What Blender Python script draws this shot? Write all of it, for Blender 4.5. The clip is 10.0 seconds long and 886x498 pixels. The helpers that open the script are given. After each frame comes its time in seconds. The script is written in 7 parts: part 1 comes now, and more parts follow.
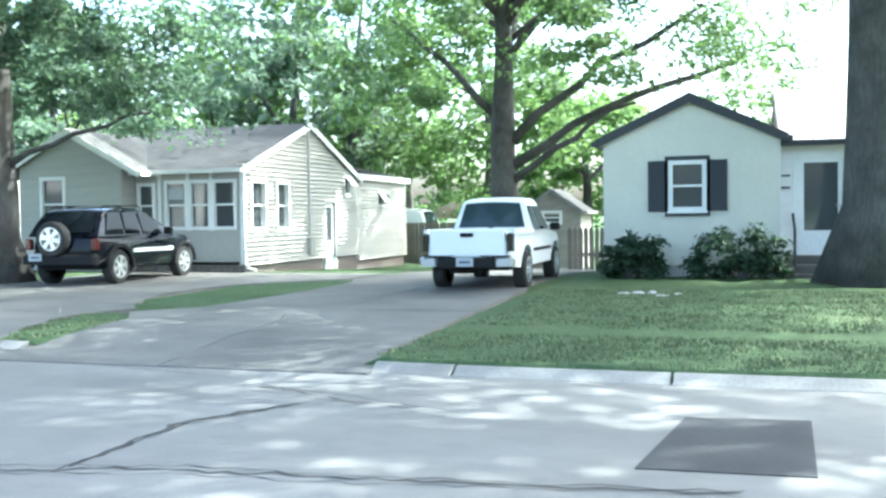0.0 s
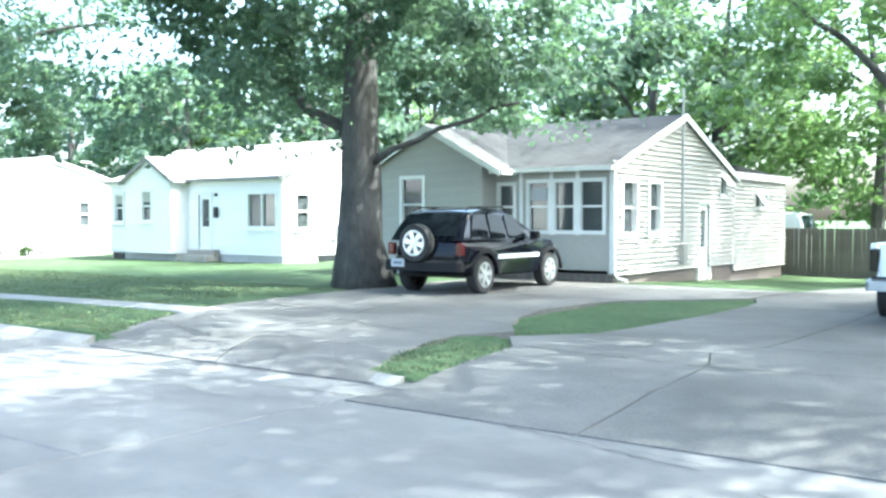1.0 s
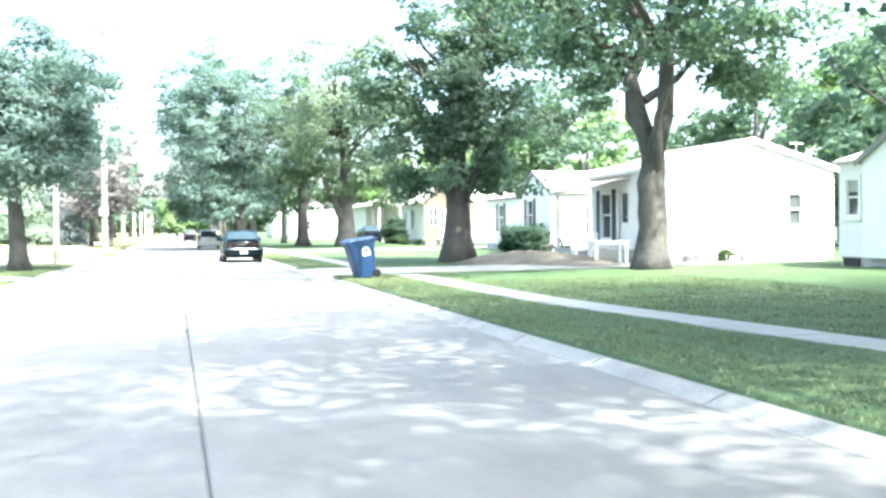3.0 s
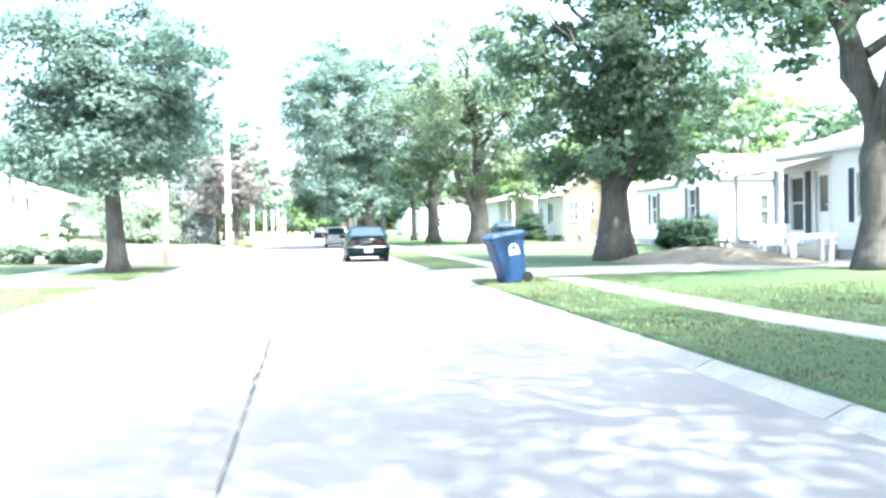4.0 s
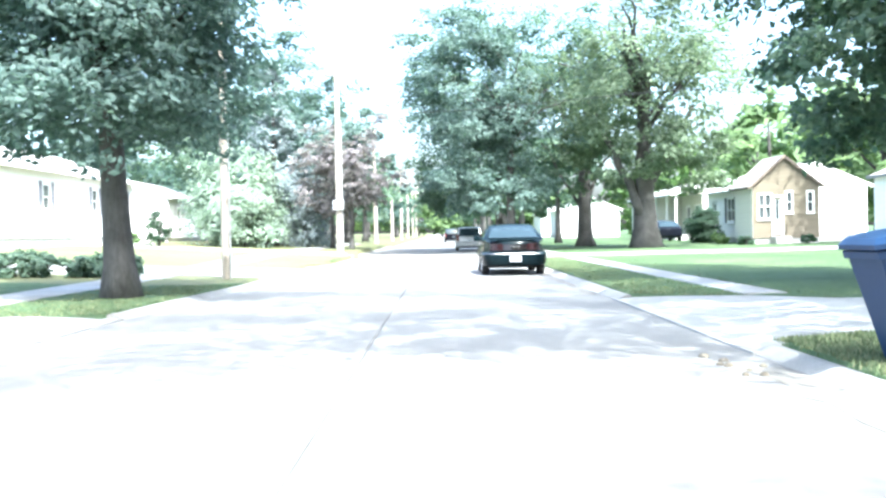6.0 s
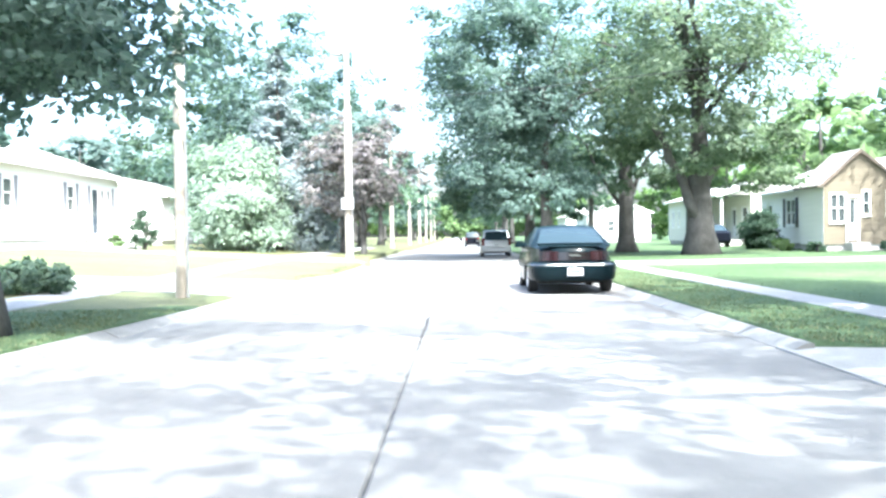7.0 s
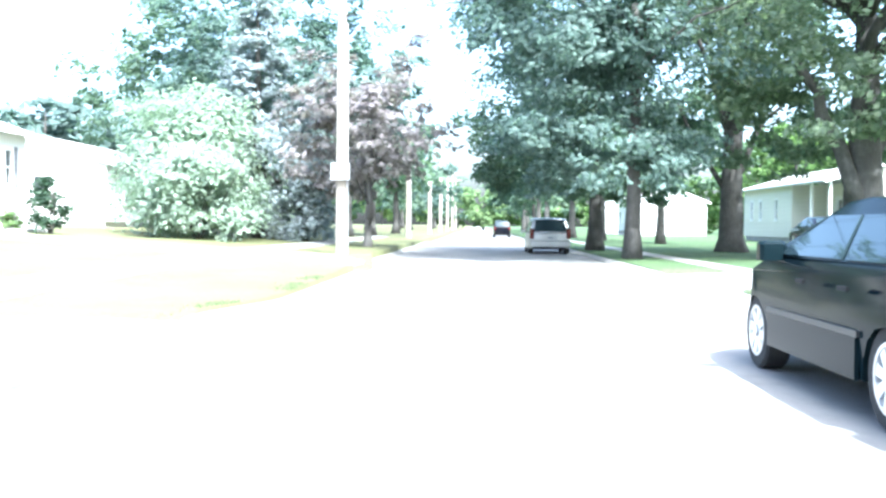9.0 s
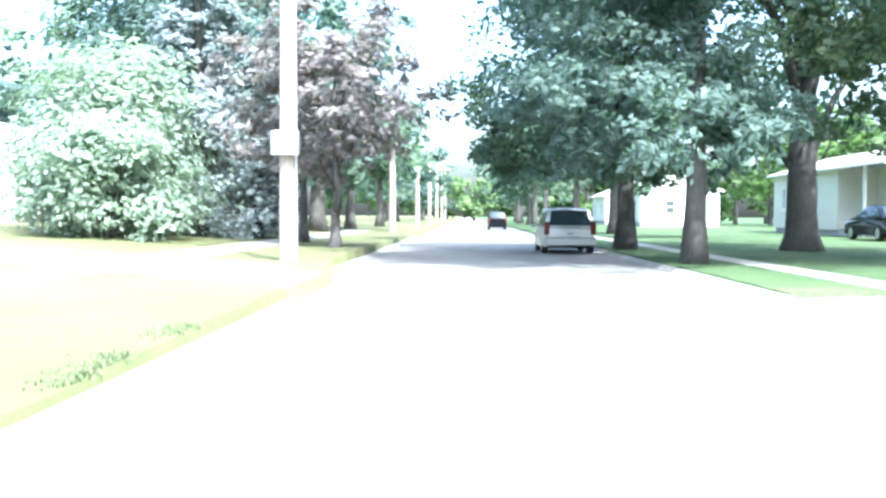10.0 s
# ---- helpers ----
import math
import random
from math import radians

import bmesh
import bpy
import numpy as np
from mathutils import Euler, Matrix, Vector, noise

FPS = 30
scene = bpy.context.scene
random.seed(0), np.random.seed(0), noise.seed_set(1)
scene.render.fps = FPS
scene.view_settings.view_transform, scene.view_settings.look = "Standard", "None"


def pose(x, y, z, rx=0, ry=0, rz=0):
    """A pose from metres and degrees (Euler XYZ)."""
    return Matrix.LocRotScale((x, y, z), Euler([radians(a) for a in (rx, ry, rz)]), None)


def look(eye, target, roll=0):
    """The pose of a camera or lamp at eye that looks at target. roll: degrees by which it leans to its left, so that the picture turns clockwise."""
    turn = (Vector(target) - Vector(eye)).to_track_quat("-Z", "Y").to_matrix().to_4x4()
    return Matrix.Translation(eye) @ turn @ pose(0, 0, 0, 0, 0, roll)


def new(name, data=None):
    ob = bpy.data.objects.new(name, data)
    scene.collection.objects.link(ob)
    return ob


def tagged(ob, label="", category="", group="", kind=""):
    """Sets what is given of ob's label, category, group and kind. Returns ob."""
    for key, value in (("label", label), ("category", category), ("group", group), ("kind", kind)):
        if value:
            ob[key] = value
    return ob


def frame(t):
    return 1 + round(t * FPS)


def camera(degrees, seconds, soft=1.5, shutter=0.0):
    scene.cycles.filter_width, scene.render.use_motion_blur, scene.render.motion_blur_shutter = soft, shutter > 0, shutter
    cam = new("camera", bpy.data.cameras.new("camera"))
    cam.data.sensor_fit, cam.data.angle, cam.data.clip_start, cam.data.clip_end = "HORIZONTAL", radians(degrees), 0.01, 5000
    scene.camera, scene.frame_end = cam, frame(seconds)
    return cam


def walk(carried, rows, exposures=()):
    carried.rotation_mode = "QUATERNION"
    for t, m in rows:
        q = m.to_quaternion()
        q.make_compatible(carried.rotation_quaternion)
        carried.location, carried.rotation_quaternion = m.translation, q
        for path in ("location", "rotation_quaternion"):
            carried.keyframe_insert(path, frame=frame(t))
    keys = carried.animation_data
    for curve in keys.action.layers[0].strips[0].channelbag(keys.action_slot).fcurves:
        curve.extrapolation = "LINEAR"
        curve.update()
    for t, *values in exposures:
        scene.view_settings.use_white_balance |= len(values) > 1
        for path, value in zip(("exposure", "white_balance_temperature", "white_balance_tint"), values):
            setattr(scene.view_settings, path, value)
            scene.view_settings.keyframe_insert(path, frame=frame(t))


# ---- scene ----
cam = camera(49.3, 10.0, soft=2.6)
PATH = [
    (0, (4.623, 1.257, 1.478), (4.024, 3.164, 1.413), -0.8),
    (0.5, (3.755, 2.37, 1.534), (2.853, 4.154, 1.468), -0.5),
    (1, (2.314, 3.487, 1.589), (1.119, 5.09, 1.528), 0.0),
    (1.5, (0.537, 4.654, 1.505), (-0.93, 6.013, 1.453), -0.3),
    (2, (-1.553, 5.701, 1.399), (-3.247, 6.764, 1.364), 0.1),
    (2.5, (-3.696, 6.592, 1.276), (-5.542, 7.36, 1.247), -0.4),
    (3, (-5.988, 7.053, 1.247), (-7.914, 7.59, 1.207), -0.5),
    (4.5, (-13.144, 7.807, 1.142), (-15.133, 8.007, 1.101), -1.2),
    (5, (-15.707, 7.899, 1.156), (-17.702, 8.028, 1.112), -1.1),
    (5.5, (-18.5, 7.994, 1.115), (-20.499, 8.044, 1.072), -1.1),
    (7, (-27.538, 7.638, 1.099), (-29.537, 7.603, 1.073), -0.8),
    (7.5, (-30.796, 7.453, 1.132), (-32.795, 7.413, 1.089), -0.3),
    (8, (-34.093, 7.258, 1.159), (-36.092, 7.211, 1.101), -0.3),
    (8.5, (-37.554, 6.995, 1.13), (-39.553, 6.929, 1.078), 0.5),
    (9, (-41.157, 6.785, 1.081), (-43.155, 6.713, 1.031), 0.5),
    (9.5, (-45.064, 6.563, 1.112), (-47.062, 6.496, 1.06), 0.5),
    (10, (-49.163, 6.451, 1.143), (-51.161, 6.402, 1.074), 0.2),
]
EXPOSURES = [(0.0, 3.12, 5650, -3), (0.5, 3.36, 5750, -1), (1.0, 3.32, 5650, -2), (1.6, 3.02, 5700, -2), (2.1, 2.95, 5700, -3), (2.6, 3.14, 5950, -1), (3.2, 3.3, 6050, 1), (4.2, 3.5, 5900, 3), (4.6, 3.4, 5850, 3), (5.0, 3.1, 5700, 2), (5.5, 2.98, 5650, 2), (7.0, 2.95, 5750, 3), (7.5, 3.04, 5600, 3), (8.5, 2.95, 5450, 3), (9.0, 3.02, 5450, 3), (10.0, 2.9, 5450, 3)]
walk(cam, [(t, look(eye, target, roll)) for t, eye, target, roll in PATH], EXPOSURES)

# ---------------- world, sun ----------------
SUN_EL, SUN_AZ = 54.0, 26.0      # degrees; azimuth from +x towards +y
world = bpy.data.worlds.new("sky")
scene.world = world
world.use_nodes = True
wn = world.node_tree
wn.nodes.clear()
w_out = wn.nodes.new("ShaderNodeOutputWorld")
w_bg = wn.nodes.new("ShaderNodeBackground")
w_sky = wn.nodes.new("ShaderNodeTexSky")
w_sky.sky_type = "NISHITA"
w_sky.sun_disc = False
w_sky.sun_elevation = radians(SUN_EL)
w_sky.sun_rotation = radians(90 - SUN_AZ)
w_sky.air_density, w_sky.dust_density, w_sky.ozone_density = 1.0, 6.0, 1.0
w_bg.inputs["Strength"].default_value = 0.15
wn.links.new(w_sky.outputs[0], w_bg.inputs["Color"])
wn.links.new(w_bg.outputs[0], w_out.inputs["Surface"])
sun = new("sun", bpy.data.lights.new("sun", "SUN"))
sun.data.energy, sun.data.angle, sun.data.color = 2.3, radians(0.6), (1.0, 0.96, 0.88)
sun.matrix_world = look((math.cos(radians(SUN_AZ)) * math.cos(radians(SUN_EL)) * 90, math.sin(radians(SUN_AZ)) * math.cos(radians(SUN_EL)) * 90, math.sin(radians(SUN_EL)) * 90), (0, 0, 0))


# ---------------- materials ----------------
def material(name, rough=0.7, metal=0.0, spec=0.5):
    m = bpy.data.materials.new(name)
    m.use_nodes = True
    b = m.node_tree.nodes["Principled BSDF"]
    b.inputs["Roughness"].default_value = rough
    b.inputs["Metallic"].default_value = metal
    b.inputs["Specular IOR Level"].default_value = spec
    return m, m.node_tree, b


def noise_node(nt, scale, detail=4, rough=0.6, coord="Object", stretch=None):
    tc = nt.nodes.new("ShaderNodeTexCoord")
    n = nt.nodes.new("ShaderNodeTexNoise")
    n.inputs["Scale"].default_value = scale
    n.inputs["Detail"].default_value = detail
    n.inputs["Roughness"].default_value = rough
    if stretch:
        mp = nt.nodes.new("ShaderNodeMapping")
        mp.inputs["Scale"].default_value = stretch
        nt.links.new(tc.outputs[coord], mp.inputs[0])
        nt.links.new(mp.outputs[0], n.inputs["Vector"])
    else:
        nt.links.new(tc.outputs[coord], n.inputs["Vector"])
    return n


def ramp(nt, src, stops):
    r = nt.nodes.new("ShaderNodeValToRGB")
    while len(r.color_ramp.elements) < len(stops):
        r.color_ramp.elements.new(0.5)
    for e, (p, c) in zip(r.color_ramp.elements, stops):
        e.position, e.color = p, (*c, 1)
    nt.links.new(src, r.inputs[0])
    return r.outputs[0]


def mixc(nt, fac, a, b, mode="MIX"):
    mx = nt.nodes.new("ShaderNodeMix")
    mx.data_type, mx.blend_type = "RGBA", mode
    if isinstance(fac, (int, float)):
        mx.inputs[0].default_value = fac
    else:
        nt.links.new(fac, mx.inputs[0])
    for sock, v in ((mx.inputs[6], a), (mx.inputs[7], b)):
        if isinstance(v, tuple):
            sock.default_value = (*v, 1)
        else:
            nt.links.new(v, sock)
    return mx.outputs[2]


def bump(nt, bsdf, src, dist=0.01, strength=0.5):
    b = nt.nodes.new("ShaderNodeBump")
    b.inputs["Distance"].default_value, b.inputs["Strength"].default_value = dist, strength
    nt.links.new(src, b.inputs["Height"])
    nt.links.new(b.outputs[0], bsdf.inputs["Normal"])


def two_scale(name, c1, c2, c3, big=0.4, fine=30.0, rough=0.8, bd=0.004, metal=0.0, spec=0.4, coord="Object", stretch=None, vary=0.0):
    """Two colours in large blotches, a third in fine grain, and a fine relief."""
    m, nt, b = material(name, rough, metal, spec)
    n1 = noise_node(nt, big, 5, 0.6, coord)
    n2 = noise_node(nt, fine, 3, 0.7, coord, stretch)
    base = ramp(nt, n1.outputs[0], [(0.38, c1), (0.62, c2)])
    g = ramp(nt, n2.outputs[0], [(0.4, (0, 0, 0)), (0.7, (1, 1, 1))])
    col = mixc(nt, g, base, mixc(nt, 0.5, base, c3))
    if vary:
        oi = nt.nodes.new("ShaderNodeObjectInfo")
        v = ramp(nt, oi.outputs["Random"], [(0.0, (1 - vary,) * 3), (1.0, (1 + vary,) * 3)])
        col = mixc(nt, 1.0, col, v, "MULTIPLY")
    nt.links.new(col, b.inputs["Base Color"])
    bump(nt, b, n2.outputs[0], bd)
    return m


def leaf_material(name, dark, mid, light):
    m, nt, b = material(name, 0.55, 0, 0.35)
    geo = nt.nodes.new("ShaderNodeNewGeometry")
    col = ramp(nt, geo.outputs["Random Per Island"], [(0.0, dark), (0.5, mid), (1.0, light)])
    n1 = noise_node(nt, 0.5, 2)
    col = mixc(nt, ramp(nt, n1.outputs[0], [(0.4, (0, 0, 0)), (0.65, (0.6, 0.6, 0.6))]), col, dark)
    nt.links.new(col, b.inputs["Base Color"])
    tr = nt.nodes.new("ShaderNodeBsdfTranslucent")
    nt.links.new(mixc(nt, 1.0, col, (1.28, 1.38, 1.05), "MULTIPLY"), tr.inputs["Color"])
    mx = nt.nodes.new("ShaderNodeMixShader")
    mx.inputs[0].default_value = 0.5
    nt.links.new(b.outputs[0], mx.inputs[1])
    nt.links.new(tr.outputs[0], mx.inputs[2])
    nt.links.new(mx.outputs[0], nt.nodes["Material Output"].inputs["Surface"])
    return m


def grass_material():
    m, nt, b = material("lawn_grass", 0.85, 0, 0.15)
    n1, n2, n3 = noise_node(nt, 0.22, 6, 0.65), noise_node(nt, 9.0, 5, 0.75), noise_node(nt, 60.0, 2, 0.7)
    c = ramp(nt, n1.outputs[0], [(0.33, (0.05, 0.085, 0.042)), (0.55, (0.078, 0.117, 0.058)), (0.72, (0.135, 0.155, 0.085))])
    c = mixc(nt, ramp(nt, n2.outputs[0], [(0.4, (0, 0, 0)), (0.68, (0.75, 0.75, 0.75))]), c, (0.032, 0.058, 0.02))
    c = mixc(nt, ramp(nt, n3.outputs[0], [(0.55, (0, 0, 0)), (0.75, (0.6, 0.6, 0.6))]), c, (0.11, 0.155, 0.055))
    nt.links.new(c, b.inputs["Base Color"])
    bump(nt, b, n2.outputs[0], 0.05, 0.8)
    return m


def blade_material():
    m, nt, b = material("grass_blades", 0.7, 0, 0.2)
    geo = nt.nodes.new("ShaderNodeNewGeometry")
    nt.links.new(ramp(nt, geo.outputs["Random Per Island"], [(0.0, (0.076, 0.108, 0.052)), (0.6, (0.115, 0.15, 0.074)), (1.0, (0.2, 0.2, 0.115))]), b.inputs["Base Color"])
    return m


def glass_material(name, tint, rough=0.05):
    m, nt, b = material(name, rough, 0, 0.6 if name != "car_glass" else 0.24)
    b.inputs["Base Color"].default_value = (*tint, 1)
    return m


def paint_material(name, col, metal=0.0, rough=0.3, dirt=0.1):
    m, nt, b = material(name, rough, metal, 0.14)
    b.inputs["Coat Weight"].default_value = 0.16
    b.inputs["Coat Roughness"].default_value = 0.06
    n1 = noise_node(nt, 1.6, 5)
    c = mixc(nt, ramp(nt, n1.outputs[0], [(0.45, (0, 0, 0)), (0.75, (dirt,) * 3)]), col, (0.25, 0.23, 0.2))
    nt.links.new(c, b.inputs["Base Color"])
    return m


def plain(name, col, rough=0.6, metal=0.0, spec=0.5):
    m, nt, b = material(name, rough, metal, spec)
    n1 = noise_node(nt, 14, 4)
    c = mixc(nt, ramp(nt, n1.outputs[0], [(0.4, (0, 0, 0)), (0.7, (0.35,) * 3)]), col, tuple(x * 0.72 for x in col))
    nt.links.new(c, b.inputs["Base Color"])
    return m


def concrete_slab_material():
    m, nt, b = material("road_concrete", 0.85, 0, 0.3)
    n1, n2, n3 = noise_node(nt, 0.35, 6, 0.7, stretch=(0.5, 1.4, 1)), noise_node(nt, 45, 3, 0.8), noise_node(nt, 2.2, 6, 0.75)
    c = ramp(nt, n1.outputs[0], [(0.35, (0.15, 0.145, 0.137)), (0.65, (0.215, 0.208, 0.198))])
    c = mixc(nt, ramp(nt, n3.outputs[0], [(0.52, (0, 0, 0)), (0.75, (0.55,) * 3)]), c, (0.125, 0.12, 0.111))
    c = mixc(nt, ramp(nt, n2.outputs[0], [(0.45, (0, 0, 0)), (0.8, (0.5,) * 3)]), c, (0.2, 0.195, 0.18))
    oi = nt.nodes.new("ShaderNodeObjectInfo")
    c = mixc(nt, 1.0, c, ramp(nt, oi.outputs["Random"], [(0, (0.93, 0.93, 0.93)), (1, (1.06, 1.05, 1.04))]), "MULTIPLY")
    nt.links.new(c, b.inputs["Base Color"])
    bump(nt, b, n2.outputs[0], 0.004, 0.5)
    return m


def roof_material(name, c1, c2, c3):
    m, nt, b = material(name, 0.9, 0, 0.2)
    tc = nt.nodes.new("ShaderNodeTexCoord")
    br = nt.nodes.new("ShaderNodeTexBrick")
    br.inputs["Scale"].default_value = 1.0
    br.inputs["Brick Width"].default_value, br.inputs["Row Height"].default_value, br.inputs["Mortar Size"].default_value = 0.33, 0.14, 0.012
    br.inputs["Color1"].default_value, br.inputs["Color2"].default_value, br.inputs["Mortar"].default_value = (*c1, 1), (*c2, 1), (*tuple(x * 0.5 for x in c1), 1)
    nt.links.new(tc.outputs["Object"], br.inputs["Vector"])
    n1 = noise_node(nt, 0.9, 5, 0.7)
    nt.links.new(mixc(nt, ramp(nt, n1.outputs[0], [(0.4, (0, 0, 0)), (0.7, (0.6,) * 3)]), br.outputs[0], c3), b.inputs["Base Color"])
    bump(nt, b, br.outputs[1], 0.01, 0.4)
    return m


def brick_material():
    m, nt, b = material("brick_foundation", 0.9, 0, 0.2)
    tc = nt.nodes.new("ShaderNodeTexCoord")
    mp = nt.nodes.new("ShaderNodeMapping")
    mp.inputs["Rotation"].default_value = (radians(90), 0, radians(90))
    br = nt.nodes.new("ShaderNodeTexBrick")
    br.inputs["Brick Width"].default_value, br.inputs["Row Height"].default_value, br.inputs["Mortar Size"].default_value, br.inputs["Scale"].default_value = 0.4, 0.2, 0.012, 1
    br.inputs["Color1"].default_value, br.inputs["Color2"].default_value, br.inputs["Mortar"].default_value = (0.2, 0.165, 0.145, 1), (0.165, 0.14, 0.128, 1), (0.23, 0.22, 0.205, 1)
    nt.links.new(tc.outputs["Object"], mp.inputs[0])
    nt.links.new(mp.outputs[0], br.inputs["Vector"])
    nt.links.new(br.outputs[0], b.inputs["Base Color"])
    bump(nt, b, br.outputs[1], 0.01, 0.4)
    return m


M = {}
M["road"] = concrete_slab_material()
M["joint"] = two_scale("joint_filler", (0.08, 0.078, 0.073), (0.13, 0.125, 0.118), (0.05, 0.048, 0.045), 2, 40)
M["kerb"] = two_scale("kerb_concrete", (0.215, 0.207, 0.193), (0.29, 0.28, 0.262), (0.14, 0.135, 0.122), 0.8, 35, 0.85, vary=0.07)
M["walk"] = two_scale("pavement_concrete", (0.25, 0.243, 0.228), (0.32, 0.31, 0.295), (0.17, 0.165, 0.15), 0.7, 40, 0.85, vary=0.07)
# stained concrete, darkened further: part of the maples' shade is in the colour
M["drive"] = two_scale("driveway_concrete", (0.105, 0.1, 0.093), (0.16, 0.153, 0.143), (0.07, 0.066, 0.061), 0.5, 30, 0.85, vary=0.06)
M["asphalt"] = two_scale("asphalt_patch", (0.03, 0.03, 0.032), (0.042, 0.042, 0.044), (0.06, 0.06, 0.06), 1.5, 60, 0.9)
M["crack"] = two_scale("crack_sealant", (0.03, 0.03, 0.03), (0.06, 0.055, 0.05), (0.02, 0.02, 0.02), 3, 40)
M["grass"] = grass_material()
M["blade"] = blade_material()
M["dirt"] = two_scale("bare_soil", (0.12, 0.1, 0.075), (0.2, 0.175, 0.14), (0.075, 0.07, 0.045), 1.2, 14, 0.95, 0.03)
M["silt"] = two_scale("gutter_silt", (0.14, 0.13, 0.113), (0.19, 0.178, 0.158), (0.12, 0.11, 0.095), 2.5, 26, 0.95, 0.01)
M["bark"] = two_scale("tree_bark", (0.055, 0.052, 0.048), (0.105, 0.1, 0.093), (0.026, 0.025, 0.023), 1.5, 9, 0.95, 0.04, stretch=(2.2, 2.2, 0.35))
M["leaf_maple"] = leaf_material("maple_leaves", (0.07, 0.112, 0.082), (0.11, 0.167, 0.117), (0.162, 0.225, 0.152))
M["leaf_light"] = leaf_material("pale_leaves", (0.08, 0.135, 0.055), (0.13, 0.2, 0.08), (0.2, 0.28, 0.12))
M["leaf_blue"] = leaf_material("blue_green_leaves", (0.075, 0.115, 0.105), (0.118, 0.175, 0.158), (0.175, 0.245, 0.222))
# greyed and lightened: the haze over these trees is in the leaf colour
M["leaf_purple"] = leaf_material("hazed_purple_leaves", (0.165, 0.145, 0.155), (0.235, 0.21, 0.222), (0.32, 0.295, 0.305))
M["leaf_willow"] = leaf_material("willow_leaves", (0.1, 0.14, 0.09), (0.15, 0.2, 0.13), (0.23, 0.28, 0.19))
# needles and bush leaves are likewise lifted in colour for haze
M["needle"] = leaf_material("hazed_needles", (0.2, 0.235, 0.265), (0.29, 0.33, 0.365), (0.4, 0.44, 0.48))
M["leaf_pale"] = leaf_material("hazed_bush_leaves", (0.18, 0.235, 0.19), (0.27, 0.335, 0.275), (0.4, 0.46, 0.395))
M["dry_sunlit_lawn"] = two_scale("dry_sunlit_lawn", (0.092, 0.1, 0.042), (0.128, 0.128, 0.06), (0.066, 0.085, 0.03), 0.3, 14, 0.9, 0.03)
M["shrub"] = leaf_material("shrub_leaves", (0.03, 0.06, 0.038), (0.05, 0.092, 0.056), (0.08, 0.13, 0.08))
M["siding_cream"] = two_scale("cream_siding", (0.385, 0.373, 0.338), (0.44, 0.43, 0.392), (0.305, 0.294, 0.265), 0.8, 18, 0.55, 0.002, stretch=(0.3, 0.3, 4), vary=0.03)
M["siding_white"] = two_scale("white_siding", (0.78, 0.765, 0.75), (0.83, 0.815, 0.795), (0.68, 0.665, 0.65), 0.8, 18, 0.5, 0.002, stretch=(0.3, 0.3, 4), vary=0.02)
M["siding_pale"] = two_scale("pale_smooth_siding", (0.61, 0.595, 0.515), (0.66, 0.645, 0.56), (0.55, 0.535, 0.465), 0.7, 12, 0.6, 0.002, vary=0.02)
M["siding_tan"] = two_scale("tan_siding", (0.15, 0.125, 0.088), (0.18, 0.15, 0.108), (0.115, 0.095, 0.066), 0.8, 18, 0.6, 0.002, stretch=(0.3, 0.3, 4), vary=0.04)
M["trim"] = two_scale("white_trim", (0.74, 0.74, 0.72), (0.8, 0.8, 0.78), (0.62, 0.62, 0.6), 2, 20, 0.5, 0.001)
M["trim_dark"] = plain("dark_trim", (0.02, 0.022, 0.026), 0.5)
M["fascia_grey"] = plain("grey_fascia", (0.2, 0.2, 0.2), 0.6)
M["fascia_brown"] = plain("brown_fascia", (0.13, 0.1, 0.08), 0.6)
M["shutter_blue"] = plain("slate_blue_shutter", (0.05, 0.065, 0.085), 0.6)
M["vent"] = plain("vent_louvre", (0.16, 0.16, 0.16), 0.6)
M["soffit"] = plain("soffit", (0.6, 0.6, 0.57), 0.6)
M["roof_grey"] = roof_material("grey_shingles", (0.042, 0.042, 0.043), (0.058, 0.058, 0.059), (0.075, 0.075, 0.075))
M["roof_light"] = roof_material("pale_shingles", (0.42, 0.4, 0.385), (0.5, 0.48, 0.46), (0.33, 0.31, 0.3))
# paler copy of the grey shingles, with sunlight put into the colour
M["roof_sunlit"] = roof_material("sunlit_strip_shingles", (0.12, 0.118, 0.115), (0.16, 0.157, 0.153), (0.09, 0.088, 0.085))
M["roof_brown"] = roof_material("brown_shingles", (0.3, 0.27, 0.25), (0.36, 0.33, 0.3), (0.22, 0.2, 0.18))
M["brick"] = brick_material()
M["block"] = two_scale("foundation_block", (0.42, 0.41, 0.39), (0.52, 0.51, 0.49), (0.32, 0.31, 0.3), 1, 25, 0.9)
M["pane"] = glass_material("window_glass", (0.065, 0.074, 0.077), 0.06)
M["blind"] = two_scale("window_blind", (0.35, 0.34, 0.31), (0.42, 0.41, 0.38), (0.25, 0.25, 0.22), 1, 20, 0.8)
M["door_white"] = plain("white_door_paint", (0.78, 0.78, 0.77), 0.4)
M["wood_grey"] = two_scale("weathered_wood", (0.28, 0.26, 0.23), (0.38, 0.35, 0.31), (0.17, 0.15, 0.13), 1.2, 20, 0.85, 0.004, stretch=(3, 3, 0.4), vary=0.12)
M["wood_fence"] = two_scale("old_fence_wood", (0.17, 0.15, 0.125), (0.23, 0.205, 0.175), (0.11, 0.095, 0.08), 1.2, 20, 0.85, 0.004, stretch=(3, 3, 0.4), vary=0.12)
M["pole_wood"] = two_scale("pole_wood", (0.28, 0.245, 0.205), (0.37, 0.335, 0.285), (0.18, 0.15, 0.12), 0.8, 14, 0.85, 0.005, stretch=(4, 4, 0.25))
M["steel"] = plain("galvanised_steel", (0.5, 0.5, 0.5), 0.45, 0.9)
